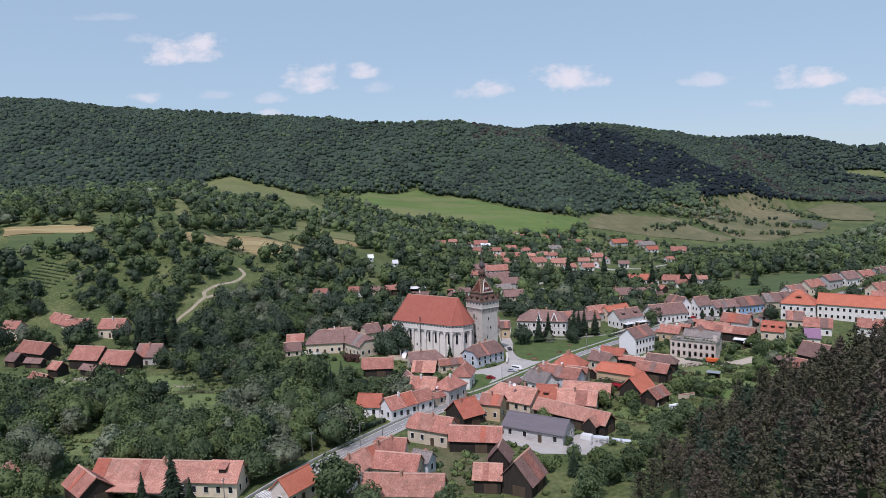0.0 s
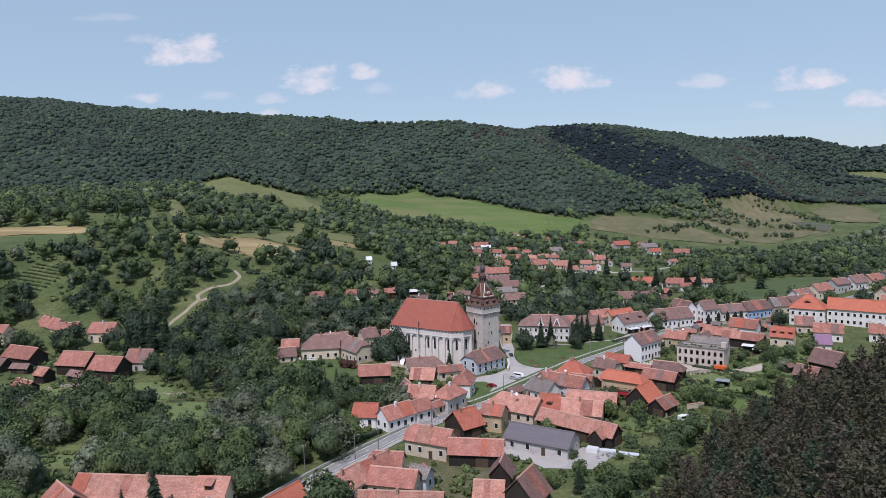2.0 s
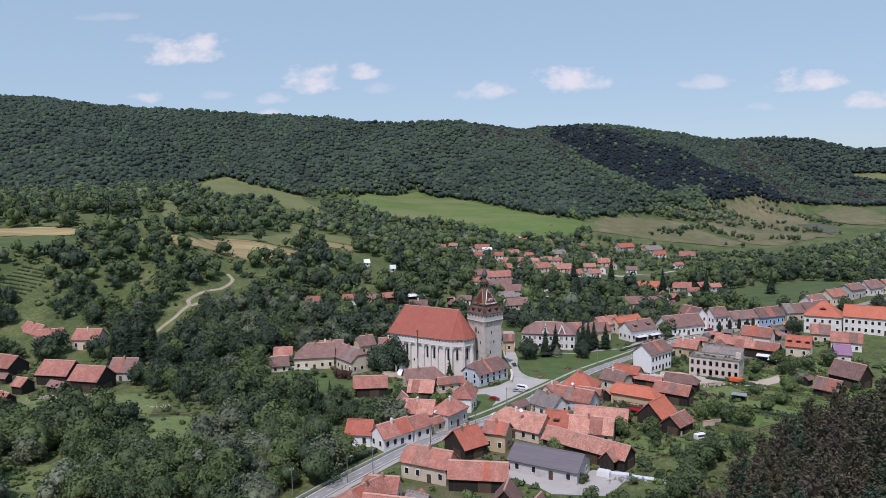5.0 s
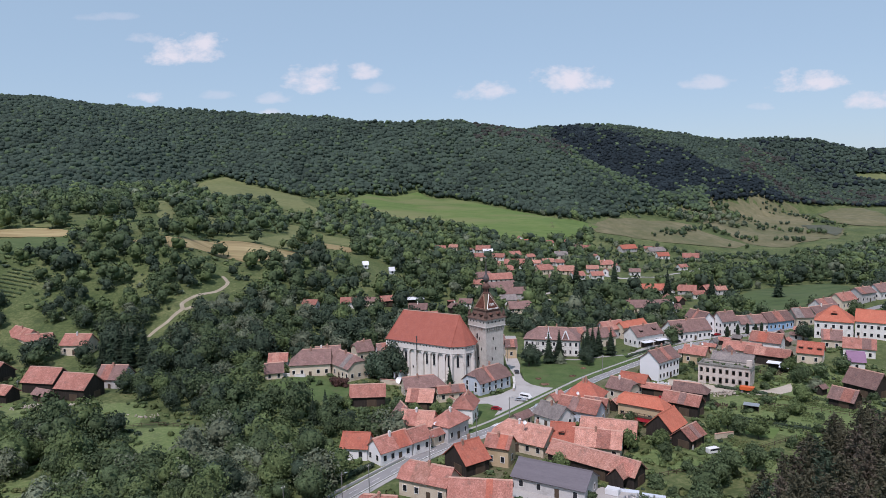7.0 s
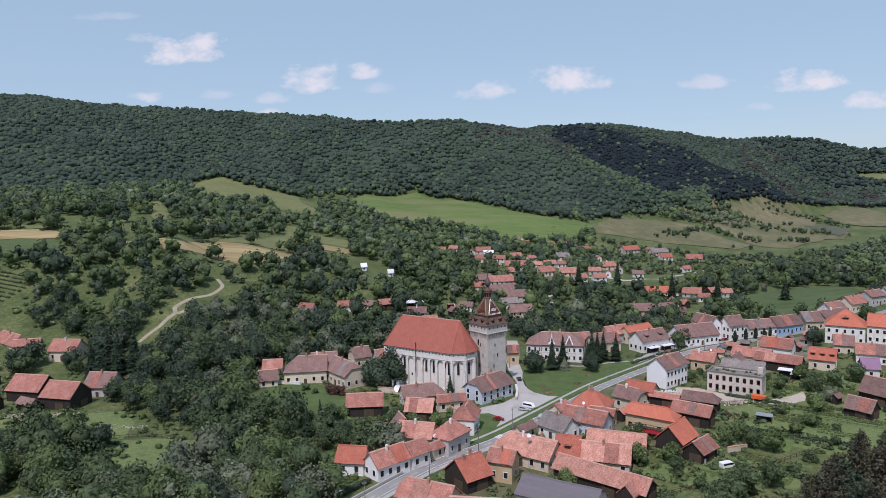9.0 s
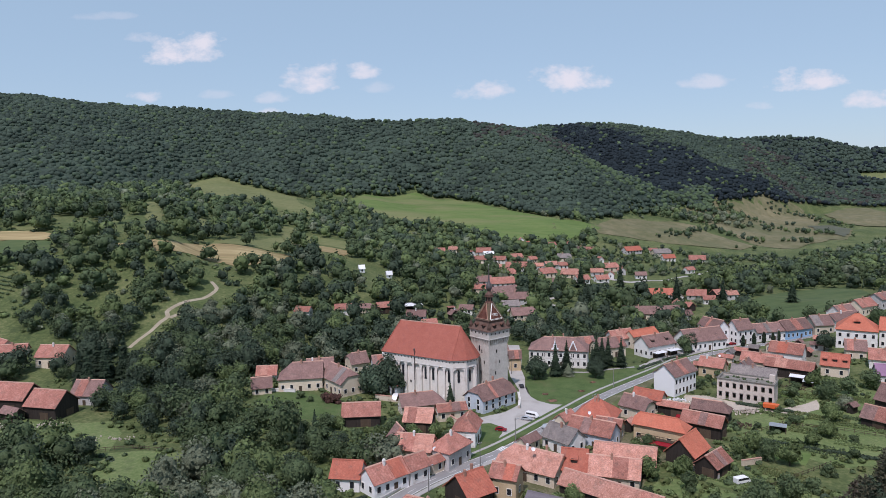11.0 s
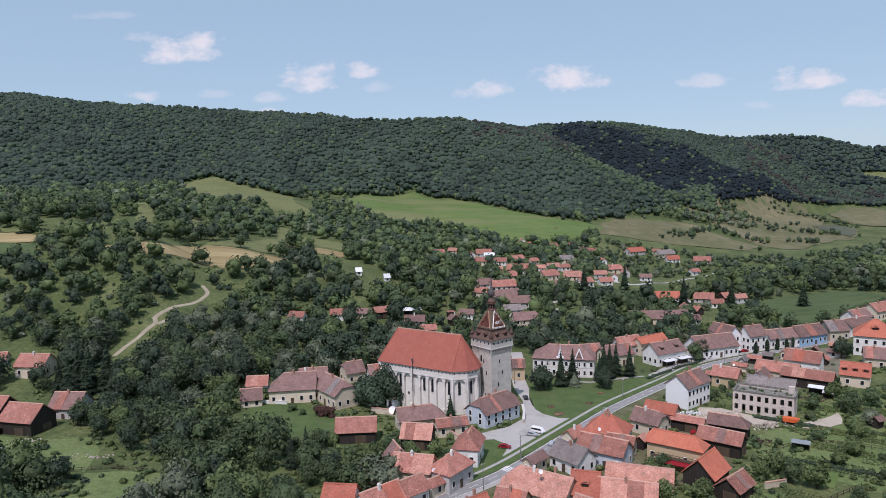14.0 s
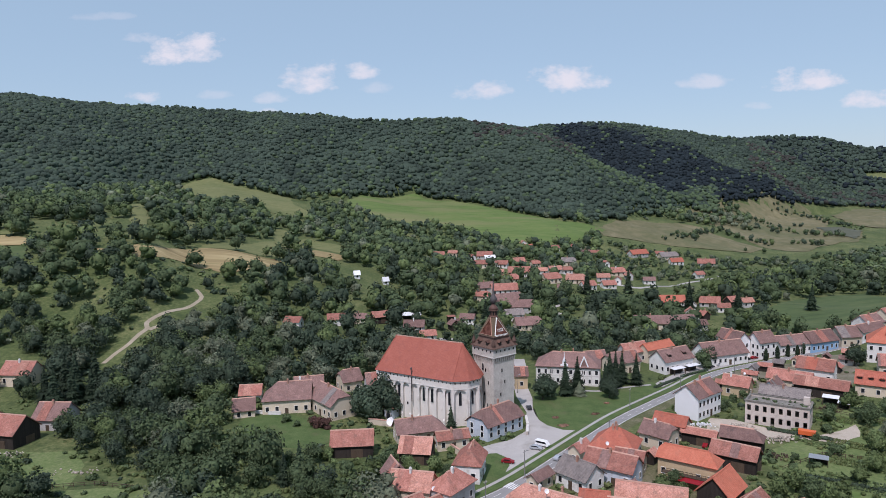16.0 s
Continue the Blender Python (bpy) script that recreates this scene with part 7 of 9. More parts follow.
def wood(name, xs, ys, protos, size, slots, kinds, label, category="trees", squash=(0.85, 1.2)):
    """Many trees joined into one object of kind stuff; kinds picks the leaf colour of each tree."""
    zs = height(xs, ys)
    V, Q, T, MQ, MT, off = [], [], [], [], [], 0
    which = RNG.integers(0, len(protos), len(xs))
    turn, sc, sh = RNG.uniform(0, 6.283, len(xs)), RNG.uniform(*size, len(xs)), RNG.uniform(*squash, len(xs))
    for i in range(len(xs)):
        v, q, t = protos[which[i]]
        c, s = math.cos(turn[i]) * sc[i], math.sin(turn[i]) * sc[i]
        p = np.empty_like(v)
        p[:, 0], p[:, 1], p[:, 2] = v[:, 0] * c - v[:, 1] * s + xs[i], v[:, 0] * s + v[:, 1] * c + ys[i], v[:, 2] * sc[i] * sh[i] + zs[i]
        V.append(p), Q.append(q + off), T.append(t + off)
        MQ.append(np.full(len(q), kinds[i], np.int32)), MT.append(np.full(len(t), kinds[i], np.int32))
        off += len(v)
    me = mesh_np(name, np.concatenate(V), np.concatenate(Q), np.concatenate(T), None, "cores")
    for sname in slots:
        me.materials.append(M[sname])
    me.polygons.foreach_set("material_index", np.concatenate(MQ + MT))
    return tagged(new(name, me), label, category, kind="stuff")


def knoll_edge(x, y):
    return (x > 25 - (y + 140) * 0.02) & (x - 25 > (y + 122) * 0.95)


far_protos = [crown_arrays(broad_lobes(9.0, 4.6, 3, 0.45)[:3], 4, 0.7, 1.0, 0, 2, False, (0.9, 1.1)) for _ in range(10)]
mid_protos = [crown_arrays(broad_lobes(9.5, 4.5, 8), 110, 0.72, 0.92, 0, 4, False, (0.86, 1.1)) for _ in range(7)]
back_protos = [crown_arrays(broad_lobes(9.5, 4.8, 6), 44, 0.85, 0.94, 0, 3, False, (0.86, 1.1)) for _ in range(7)]
near_protos = [crown_arrays(broad_lobes(9.5, 4.2, 10), 380, 0.46, 0.88, 0, 5, False, (0.86, 1.1)) for _ in range(7)]
bank_protos = [crown_arrays(broad_lobes(9.5, 4.5, 11), 1250, 0.31, 0.84, 0, 6, True, (0.88, 1.08)) for _ in range(6)]
stream_protos = [crown_arrays(broad_lobes(9.5, 4.5, 11), 700, 0.40, 0.83, 0, 5, False, (0.88, 1.08)) for _ in range(6)]


def pick(n, *odds):
    return RNG.choice(len(odds), n, p=np.array(odds) / sum(odds))


# the wooded ridges
def bearing(x, y):
    d = y + 217.0
    return (x + 11.5) / d, d


def forest_edge(a):
    return np.interp(a, HOME_RIDGE[0], HOME_RIDGE[1])


def ridge_keep(x, y):
    """Where the ridge forest stands: from each ridge's foot to a little behind its crest."""
    a, d = bearing(x, y)
    ok = np.zeros(np.shape(x), bool)
    for ridge, a0, a1 in ((HOME_RIDGE, -0.73, 0.385), (SIDE_RIDGE, 0.07, 0.73), (FAR_RIDGE, 0.36, 0.73)):
        foot, crest = np.interp(a, ridge[0], ridge[1]) - (160 if ridge is FAR_RIDGE else 0), np.interp(a, ridge[0], ridge[3])
        ok |= (a > a0) & (a < a1) & (d > foot + 9 * wavy(x, y, 31)) & (d < crest + 22)
    return ok & clear(x, y, 0)


def shaded_flank(x, y):
    """The side ridge's near flank, whose shade is put into the tree colour, with a ragged upper edge."""
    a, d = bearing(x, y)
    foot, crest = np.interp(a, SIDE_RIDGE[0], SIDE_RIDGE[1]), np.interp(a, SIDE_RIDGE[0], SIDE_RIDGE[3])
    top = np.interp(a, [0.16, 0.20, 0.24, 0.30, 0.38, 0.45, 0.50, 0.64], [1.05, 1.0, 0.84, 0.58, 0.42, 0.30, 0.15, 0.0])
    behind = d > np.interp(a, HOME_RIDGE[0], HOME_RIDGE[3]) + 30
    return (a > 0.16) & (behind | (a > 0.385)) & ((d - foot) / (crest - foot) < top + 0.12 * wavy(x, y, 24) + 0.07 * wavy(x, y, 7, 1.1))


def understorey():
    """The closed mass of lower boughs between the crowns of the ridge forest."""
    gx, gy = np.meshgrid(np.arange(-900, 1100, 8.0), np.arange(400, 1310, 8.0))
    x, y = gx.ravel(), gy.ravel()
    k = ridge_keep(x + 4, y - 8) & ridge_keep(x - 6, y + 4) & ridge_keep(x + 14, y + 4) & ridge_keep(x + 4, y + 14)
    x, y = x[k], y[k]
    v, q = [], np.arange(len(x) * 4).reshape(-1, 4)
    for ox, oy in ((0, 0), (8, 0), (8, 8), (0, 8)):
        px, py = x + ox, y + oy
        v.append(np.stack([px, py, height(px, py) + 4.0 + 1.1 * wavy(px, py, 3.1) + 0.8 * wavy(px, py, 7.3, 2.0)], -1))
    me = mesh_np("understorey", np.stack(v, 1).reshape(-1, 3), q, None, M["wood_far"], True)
    me.materials.append(M["wood_far_shade"])
    # cells on the shaded flank get the shade tone as well
    me.polygons.foreach_set("material_index", shaded_flank(x + 4, y + 4).astype(np.int32))
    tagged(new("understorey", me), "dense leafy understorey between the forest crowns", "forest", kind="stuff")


understorey()
xs, ys = spread(-900, 820, 400, 1000, 5.2, lambda x, y: ridge_keep(x, y) & (bearing(x, y)[1] < 1195))
aa, dd = bearing(xs, ys)
crest_ = np.interp(aa, HOME_RIDGE[0], HOME_RIDGE[3])
home = (dd < crest_ + 45) & (aa < 0.385)
# crowns here are coloured dark in place of the flank's shade
dark = shaded_flank(xs, ys)
rust = ~home & (aa > 0.43) & (wavy(xs, ys, 34, 2.0) > 0.0) | home & (aa > 0.05) & (aa < 0.19) & (dd > crest_ - 60) & (wavy(xs, ys, 20, 1.0) > -0.2)
# spur crest, its trees coloured paler for the side light on it
lit_edge = home & (aa > 0.17) & (dd > crest_ - 45)
patches = wavy(xs, ys, 60, 0.7)
u_ = RNG.uniform(size=len(xs))
kind_ = np.where(dark & (u_ < 0.92), 1, np.where(rust & (u_ < 0.6), 3, np.where(lit_edge & (u_ < 0.7) | (u_ > 0.93), 4, np.where(u_ < 0.14 + 0.26 * patches, 2, 0))))
wood("ridge_forest", xs, ys, far_protos, (0.66, 1.02), ("wood_far", "wood_far_shade", "leaf_dark", "wood_rust", "wood_far_light"), kind_, "dense dark green deciduous forest over the ridges", "forest", (0.88, 1.08))
xs, ys = spread(350, 1150, 980, 1310, 9.5, lambda x, y: ridge_keep(x, y) & (bearing(x, y)[1] >= 1195))
# about one tree in five takes the darkest tone, at random
wood("far_forest", xs, ys, far_protos, (0.9, 1.4), ("wood_far", "wood_far_shade"), pick(len(xs), 4, 1), "forest on the farthest ridge", "forest")


# slopes between valley and forest
def slope_keep(x, y):
    a, d = bearing(x, y)
    cover = np.where(d < 365, 0.55, np.where(d < 450, 0.2, 0.9))
    cover = np.where((a > -0.36) & (d > 600), 0.2, cover)
    cover = np.where(a > -0.2, np.where(d < 640, 0.62, 0.25), cover)
    cover = np.where((a > -0.25) & (a < -0.05) & (d > 375) & (d < 490), 0.22, cover)
    cover = np.where(a > 0.05, np.where(d < 640, 0.42, 0.2), cover)
    cover = np.where(a > 0.22, np.where(d < 505, 0.55, -0.9), cover)
    cover = np.where((a > 0.28) & (a < 0.43) & (d > 770), 0.12, cover)
    cover = np.where((a > 0.48) & (d < np.interp(a, [0.48, 0.55, 0.6, 0.68], [505, 535, 610, 740])), 0.7, cover)
    return (abs(a) < 0.74) & (d > 330) & (d < np.where(a < 0.38, forest_edge(a), 940) + 8) & (wavy(x, y, 22, 1.3) < cover * 1.3 - 0.1) & clear(x, y, 1.5, 15)


xs, ys = spread(-560, 640, 110, 730, 8.4, slope_keep)
small_ = bearing(xs, ys)
kinds = np.where((small_[0] > 0.22) & (small_[1] > 585), pick(len(xs), 4, 2, 1.5, 2.0), pick(len(xs), 5.2, 3.0, 2.2, 0.7))
front_ = small_[1] < 480
wood("slope_trees", xs[front_], ys[front_], mid_protos, (0.5, 1.3), ("leaf", "leaf_dark", "leaf_light", "leaf_willow"), kinds[front_], "broad-leaved trees and bushes on the slopes")
wood("upper_slope_trees", xs[~front_], ys[~front_], back_protos, (0.5, 1.12), ("leaf", "leaf_dark", "leaf_light", "leaf_willow"), kinds[~front_], "broad-leaved trees below the forest and round the hamlet")


# hedgerows and thickets on the dry pasture
HEDGEROWS = [[(272, 522), (294, 468)], [(353, 675), (368, 622), (386, 522)], [(418, 705), (462, 716), (447, 575)], [(200, 458), (232, 480), (262, 518)], [(300, 640), (330, 668), (356, 680)]]


def hedge_keep(x, y):
    near_ = np.zeros(x.shape, bool)
    for line in HEDGEROWS:
        for (x0, y0), (x1, y1) in zip(line, line[1:]):
            dx, dy = x1 - x0, y1 - y0
            t = np.clip(((x - x0) * dx + (y - y0) * dy) / (dx * dx + dy * dy), 0, 1)
            near_ |= np.hypot(x - x0 - t * dx, y - y0 - t * dy) < 7 + 4 * wavy(x, y, 12, 0.8)
    lone = (wavy(x, y, 19, 2.7) > 0.72) & (x > 150) & (x < 440) & (y > 410) & (y < 640)
    return (near_ & (wavy(x, y, 6, 0.2) < 0.5)) | lone


xs, ys = spread(140, 480, 405, 725, 6.4, hedge_keep)
wood("hedgerow_bushes", xs, ys, back_protos, (0.25, 0.68), ("leaf", "leaf_dark", "leaf_light", "leaf_willow"), pick(len(xs), 5, 3, 1, 1.2), "bushes and small trees in hedgerows on the dry pasture", "bushes")


def edge_keep(x, y):
    a, d = bearing(x, y)
    return (a > 0.19) & (a < 0.6) & (d > 500) & (d < np.interp(a, [0.19, 0.3, 0.4, 0.5, 0.6], [640, 628, 598, 590, 640])) & (wavy(x, y, 15, 2.1) < 0.48) & clear(x, y, 1.5, 10)


xs, ys = spread(80, 420, 283, 425, 6.6, edge_keep)
wood("pasture_edge_trees", xs, ys, back_protos, (0.26, 0.58), ("leaf", "leaf_dark", "leaf_light", "leaf_willow"), pick(len(xs), 4, 3, 1.2, 1.8), "low trees and bushes between the houses and the dry pasture")


def valley_keep(x, y):
    d = y + 217
    a = (x + 11.5) / d
    cover = np.where((x > -125) & (x < 112), 0.9, np.where(x <= -125, 0.42, 0.42))
    cover = np.where((x > -170) & (x < -120) & (y > 70) & (y < 130), 0.12, cover)
    return (abs(a) < 0.76) & (d > np.where(x < 6, 258, 280)) & (d <= 332) & (wavy(x, y, 17, 0.4) < cover * 1.3 - 0.1) & clear(x, y, 2.5, 11) & ~((x > 55) & (y < np.interp(x, [50, 87, 111, 136, 180, 240], [40, 82, 94, 104, 122, 152])))


xs, ys = spread(-270, 270, 38, 118, 7.4, valley_keep)
# cloud shade over this stretch is put into the leaf mix, mostly dark leaves
clouded_ = (xs > -130) & (xs < 112) & (ys < 190)
wood("valley_trees", xs, ys, near_protos, (0.6, 1.15), ("leaf", "leaf_dark", "leaf_light", "leaf_willow"), np.where(clouded_, pick(len(xs), 1.5, 5, 0.3, 1.6), pick(len(xs), 4, 2.5, 2.5, 1.0)), "broad-leaved trees behind the church, darkened in colour for cloud shade")


def river_keep(x, y):
    rx = np.interp(y, [-150, -122, -99, -86, -71, -47, -29], [-75, -62, -51, -44, -34, -16.5, 3])
    left = (x < rx - 3.6) & (y < -38) & (y > -118) | (x < -38) & (y >= -38) & (y < -8) | (x < -78) & (y >= -8) & (y < 80)
    return left & ~((y < -100) & (x > -95) & (x < -52)) & (x > -235) & ((x + 11.5) / (y + 250) > -0.75) & (wavy(x, y, 13, 2.2) < 0.62) & np.where(x < -74, clear(x, y, 2.0, 13), clear(x, y, 0.5, 8))


xs, ys = spread(-235, -20, -118, 80, 6.3, river_keep)
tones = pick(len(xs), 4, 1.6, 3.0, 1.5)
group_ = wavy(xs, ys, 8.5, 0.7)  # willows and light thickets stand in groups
# above y -40 the mix turns darker, painting in the cloud's shade
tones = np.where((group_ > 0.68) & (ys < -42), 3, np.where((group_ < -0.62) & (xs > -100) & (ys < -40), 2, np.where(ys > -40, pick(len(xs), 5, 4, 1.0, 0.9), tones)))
close_ = ys < -48
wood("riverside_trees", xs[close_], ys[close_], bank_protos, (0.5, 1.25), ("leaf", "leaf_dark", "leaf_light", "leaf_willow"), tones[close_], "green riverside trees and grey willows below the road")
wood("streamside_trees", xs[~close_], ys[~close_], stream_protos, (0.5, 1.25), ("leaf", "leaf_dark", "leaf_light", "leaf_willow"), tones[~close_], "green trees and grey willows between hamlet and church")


# ---- pines of the knoll ----
def pine_arrays(h=12.0, r=2.9, tufts=780):
    """A ragged pine: whorls of drooping boughs set with small needle tufts, thinner towards the top."""
    tips, n = [], 46
    for k in range(n):
        f = (k + RNG.uniform(0, 1)) / n
        a = k * 2.4 + RNG.uniform(-0.4, 0.4)
        reach = r * (1 - f) ** 0.42 * RNG.uniform(0.6, 1.15)
        tips.append((a, reach, h * (0.18 + 0.80 * f)))
    v, per = [], tufts // n
    for a, reach, z in tips:
        c, s = math.cos(a), math.sin(a)
        for _ in range(per):
            d = reach * RNG.uniform(0.25, 1.05)
            side = RNG.normal(0, 0.16 + 0.14 * d)
            p = np.array((c * d - s * side, s * d + c * side, z - 0.16 * d + 0.22 * d * d / max(r, 1) + RNG.normal(0, 0.16)))
            t = np.array((c, s, 0.25)) + RNG.normal(0, 0.45, 3)
            t /= np.linalg.norm(t)
            w = np.cross(t, RNG.normal(0, 1, 3) + np.array((0, 0, 1.2)))
            w /= np.linalg.norm(w) + 1e-9
            ln, wd = RNG.uniform(0.20, 0.42), RNG.uniform(0.09, 0.17)
            v += [p - t * ln, p + w * wd, p + t * ln, p - w * wd]
    v = np.array(v)
    q = np.arange(len(v)).reshape(-1, 4)
    vs, ts, off = [v], [], len(v)
    for f in (0.28, 0.45, 0.62, 0.78):
        rr = r * (1 - f) ** 0.5 * 0.30
        vs.append(ICO_V * np.array([rr, rr, h * 0.13]) * RNG.uniform(0.7, 1.2, (len(ICO_V), 1)) + np.array([RNG.uniform(-0.3, 0.3), RNG.uniform(-0.3, 0.3), h * f]))
        ts.append(ICO_F + off)
        off += len(ICO_V)
    ring = 6
    a = np.arange(ring) * 2 * math.pi / ring
    vs.append(np.concatenate([np.stack([0.2 * np.cos(a), 0.2 * np.sin(a), np.zeros(ring)], -1), np.stack([0.05 * np.cos(a), 0.05 * np.sin(a), np.full(ring, h * 0.97)], -1)]))
    i = np.arange(ring)
    j = (i + 1) % ring
    ts.append(np.concatenate([np.stack([off + i, off + j, off + ring + j], -1), np.stack([off + i, off + ring + j, off + ring + i], -1)]))
    return np.concatenate(vs), q, np.concatenate(ts)


pine_protos = [pine_arrays(RNG.uniform(9.5, 13.0), RNG.uniform(2.5, 3.3)) for _ in range(6)]
xs, ys = spread(20, 140, -215, -62, 4.5, lambda x, y: knoll_edge(x, y) & (height(x, y) > 0.4) & ((x + 11.5) / (y + 252) < 0.82))
wood("knoll_pines", xs, ys, pine_protos, (0.75, 1.1), ("pine", "pine_dry", "leaf_dark"), pick(len(xs), 5, 2.2, 0.5), "dense dark brownish-green pines on the knoll", "pines")



# undergrowth of the gardens and banks
def weeds_keep(x, y):
    rx = np.interp(y, [-150, -122, -99, -86, -71, -47, -29, 2, 43, 76, 106], [-75, -62, -51, -44, -34, -16.5, 3, 28.5, 68, 111, 180])
    return (np.abs(x - rx) > 9) & (wavy(x, y, 9, 3.1) < np.where(x > 66, 0.0, 0.32)) & clear(x, y, 0.3) & ((x + 11.5) / (y + 252) < 0.72) & ((x + 11.5) / (y + 252) > -0.72) & ~knoll_edge(x, y)


shrub_protos = [crown_arrays([(0, 0, 0.35, 0.8, 0.55), (0.5, 0.3, 0.25, 0.5, 0.4)], 26, 0.34, 0.9, 0, 1) for _ in range(5)]
xs, ys = spread(-150, 150, -105, 60, 2.9, weeds_keep)
wood("undergrowth", xs, ys, shrub_protos, (0.35, 1.6), ("leaf", "leaf_light", "leaf_dark", "grass"), pick(len(xs), 2.5, 5, 0.5, 2.5), "low weeds and shrubs in gardens and on banks", "undergrowth")
xs, ys = spread(-240, -84, 60, 215, 6.0, lambda x, y: (wavy(x, y, 11, 1.9) < 0.15) & clear(x, y, 1.0))
wood("slope_shrubs", xs, ys, shrub_protos, (0.7, 2.4), ("leaf", "leaf_light", "leaf_dark", "leaf_willow"), pick(len(xs), 4, 3, 2, 0.6), "low shrubs and saplings scattered over the hillside", "shrubs")
# bushes and tall weeds on the clearings before the hamlet
plots = KEPT[:]
KEPT.clear()


def clearing_keep(x, y):
    ok = inside([(-205, 22), (-190, 40), (-165, 36), (-122, 28), (-120, 8), (-100, -8), (-80, -22), (-74, -40), (-82, -44), (-108, -27), (-150, -24), (-172, -14)], x, y)
    for poly in OPEN:
        ok |= inside(poly, x, y)
    ok &= wavy(x, y, 7, 0.9) < 0.05
    return (ok | inside([(-112, -80), (-104, -78), (-90, -102), (-99, -104)], x, y)) & clear(x, y, 1.0)


xs, ys = spread(-210, -48, -104, 42, 3.0, clearing_keep)
wood("meadow_shrubs", xs, ys, shrub_protos, (0.4, 1.5), ("leaf", "leaf_light", "leaf_dark", "grass"), pick(len(xs), 3, 3.5, 1, 2.5), "low bushes and tall weeds on the meadow", "shrubs")
KEPT.extend(plots)


# ---- single trees ----
LATE_RUIN()


def tree_proto(name, mat, lobes_args, quads, size, h_trunk, r_trunk, label, category="tree"):
    v, q, t = crown_arrays(broad_lobes(*lobes_args), int(quads * 2.2), size * 0.82, 0.82, 0, 5, True)
    return dict(name=name, crown=mesh_np("crown", v, q, t, M[mat], "cores"), trunk=trunk_mesh(h_trunk, r_trunk), label=label, category=category)


def spruce_proto(mat, h, r, label):
    v, q, t = spruce_arrays(h, r, 16, 44, 0.62)
    return dict(name="spruce", crown=mesh_np("crown", v, q, t, M[mat]), trunk=trunk_mesh(h * 0.9, 0.2, 0), label=label, category="tree")


def plant(proto, x, y, scale=1.0, group="garden trees"):
    base = empty(proto["name"], Matrix.Translation((x, y, ground_at(x, y))) @ Matrix.Rotation((x * 3.1 + y * 1.7) % 6.28, 4, "Z") @ Matrix.Scale(scale, 4), proto["label"], proto["category"], group)
    piece("trunk", proto["trunk"], base)
    piece("crown", proto["crown"], base)
    return base


OAK = tree_proto("tree", "leaf_dark", (9.5, 4.2, 8), 620, 0.42, 4.5, 0.28, "dark green round-crowned broad-leaved tree")
LIME = tree_proto("tree", "leaf", (9.0, 3.6, 8), 600, 0.40, 4.2, 0.22, "green broad-leaved garden tree")
FRUIT = tree_proto("fruit_tree", "leaf_light", (5.2, 2.4, 6), 380, 0.30, 2.2, 0.14, "light green fruit tree in a garden")
BUSH = tree_proto("bush", "leaf", (2.6, 1.7, 5, 0.1), 260, 0.24, 0.8, 0.08, "dense rounded green garden bush", "bush")
WILLOW = tree_proto("willow", "leaf_willow", (9.0, 4.4, 8), 620, 0.42, 4.0, 0.26, "silvery grey-green willow with a round crown")
RED = tree_proto("bush", "leaf_red", (3.2, 2.2, 5, 0.1), 280, 0.26, 0.8, 0.08, "large copper-leaved ornamental shrub", "bush")
SPRUCE = spruce_proto("needle", 12.5, 3.3, "tall dark pointed spruce tree")
BLUE = spruce_proto("leaf_willow", 5.0, 2.2, "small silvery blue spruce on the lawn")
v, q, t = crown_arrays([(0, 0, 0.8, 0.85, 1.0), (0.05, 0, 1.9, 0.9, 1.1), (0, 0.05, 3.0, 0.82, 1.0), (0, 0, 3.9, 0.6, 0.9), (0, 0, 4.5, 0.35, 0.6)], 300, 0.2, 0.95, 0, 5, True)
THUJA = dict(name="conifer", crown=mesh_np("crown", v, q, t, M["needle"], "cores"), trunk=trunk_mesh(2.0, 0.1, 0), label="slim dark columnar conifer by the street", category="tree")
for x, y, s in ((28.8, 40.8, 0.98), (33.2, 43.0, 1.0), (45, 47, 1.05), (47.5, 49, 1.0), (50.5, 52, 0.95), (55, 50.5, 0.9), (43, 45, 0.8)):
    plant(SPRUCE, x, y, s, "park trees")
for x, y, s in ((20.6, 36.0, 0.95), (22.5, 39, 0.85), (42.3, 36.6, 0.75), (44.5, 42.5, 0.7)):
    plant(OAK, x, y, s, "park trees")
plant(BLUE, 33.2, 39.5, 1.0, "park trees")
plant(SPRUCE, -9.6, 9.6, 0.62, "church trees")
for x, y, s in ((-34.0, 20.5, 1.15), (-30.0, 24.5, 1.42), (-37.0, 25.5, 1.0)):
    plant(OAK, x, y, s, "church trees")
for x, y, s in ((57, 56, 1.0), (70.5, 66.5, 0.9), (73.5, 68.8, 0.9), (95, 78.8, 1.05), (98.5, 80.0, 1.1), (102.5, 81.0, 1.0), (113, 78.5, 1.0), (118.5, 80.5, 1.05), (124, 83.5, 1.0), (128, 84, 0.9), (132, 87, 0.9)):
    plant(THUJA, x, y, s, "street conifers")
for x, y, s in ((-133, 42, 1.3), (-129, 47, 1.2), (-140, 36, 1.1), (-135, 32, 1.15), (-131.5, 36.5, 1.05), (-137, 43, 1.2), (-127, 40, 0.9), (-71.5, -106, 1.02), (-77, -108.5, 0.72), (-67, -108, 0.6), (17.5, -96, 0.55), (8.9, 137.7, 1.18), (64.1, 151.7, 1.21), (118.6, 176.7, 1.33), (143.6, 174.7, 1.25), (178.5, 167.7, 1.15), (75.1, 224.7, 1.29), (102.1, 233.7, 1.3), (-50, -24, 0.7), (-47, -20, 0.75)):
    plant(SPRUCE, x, y, s, "scattered spruces")
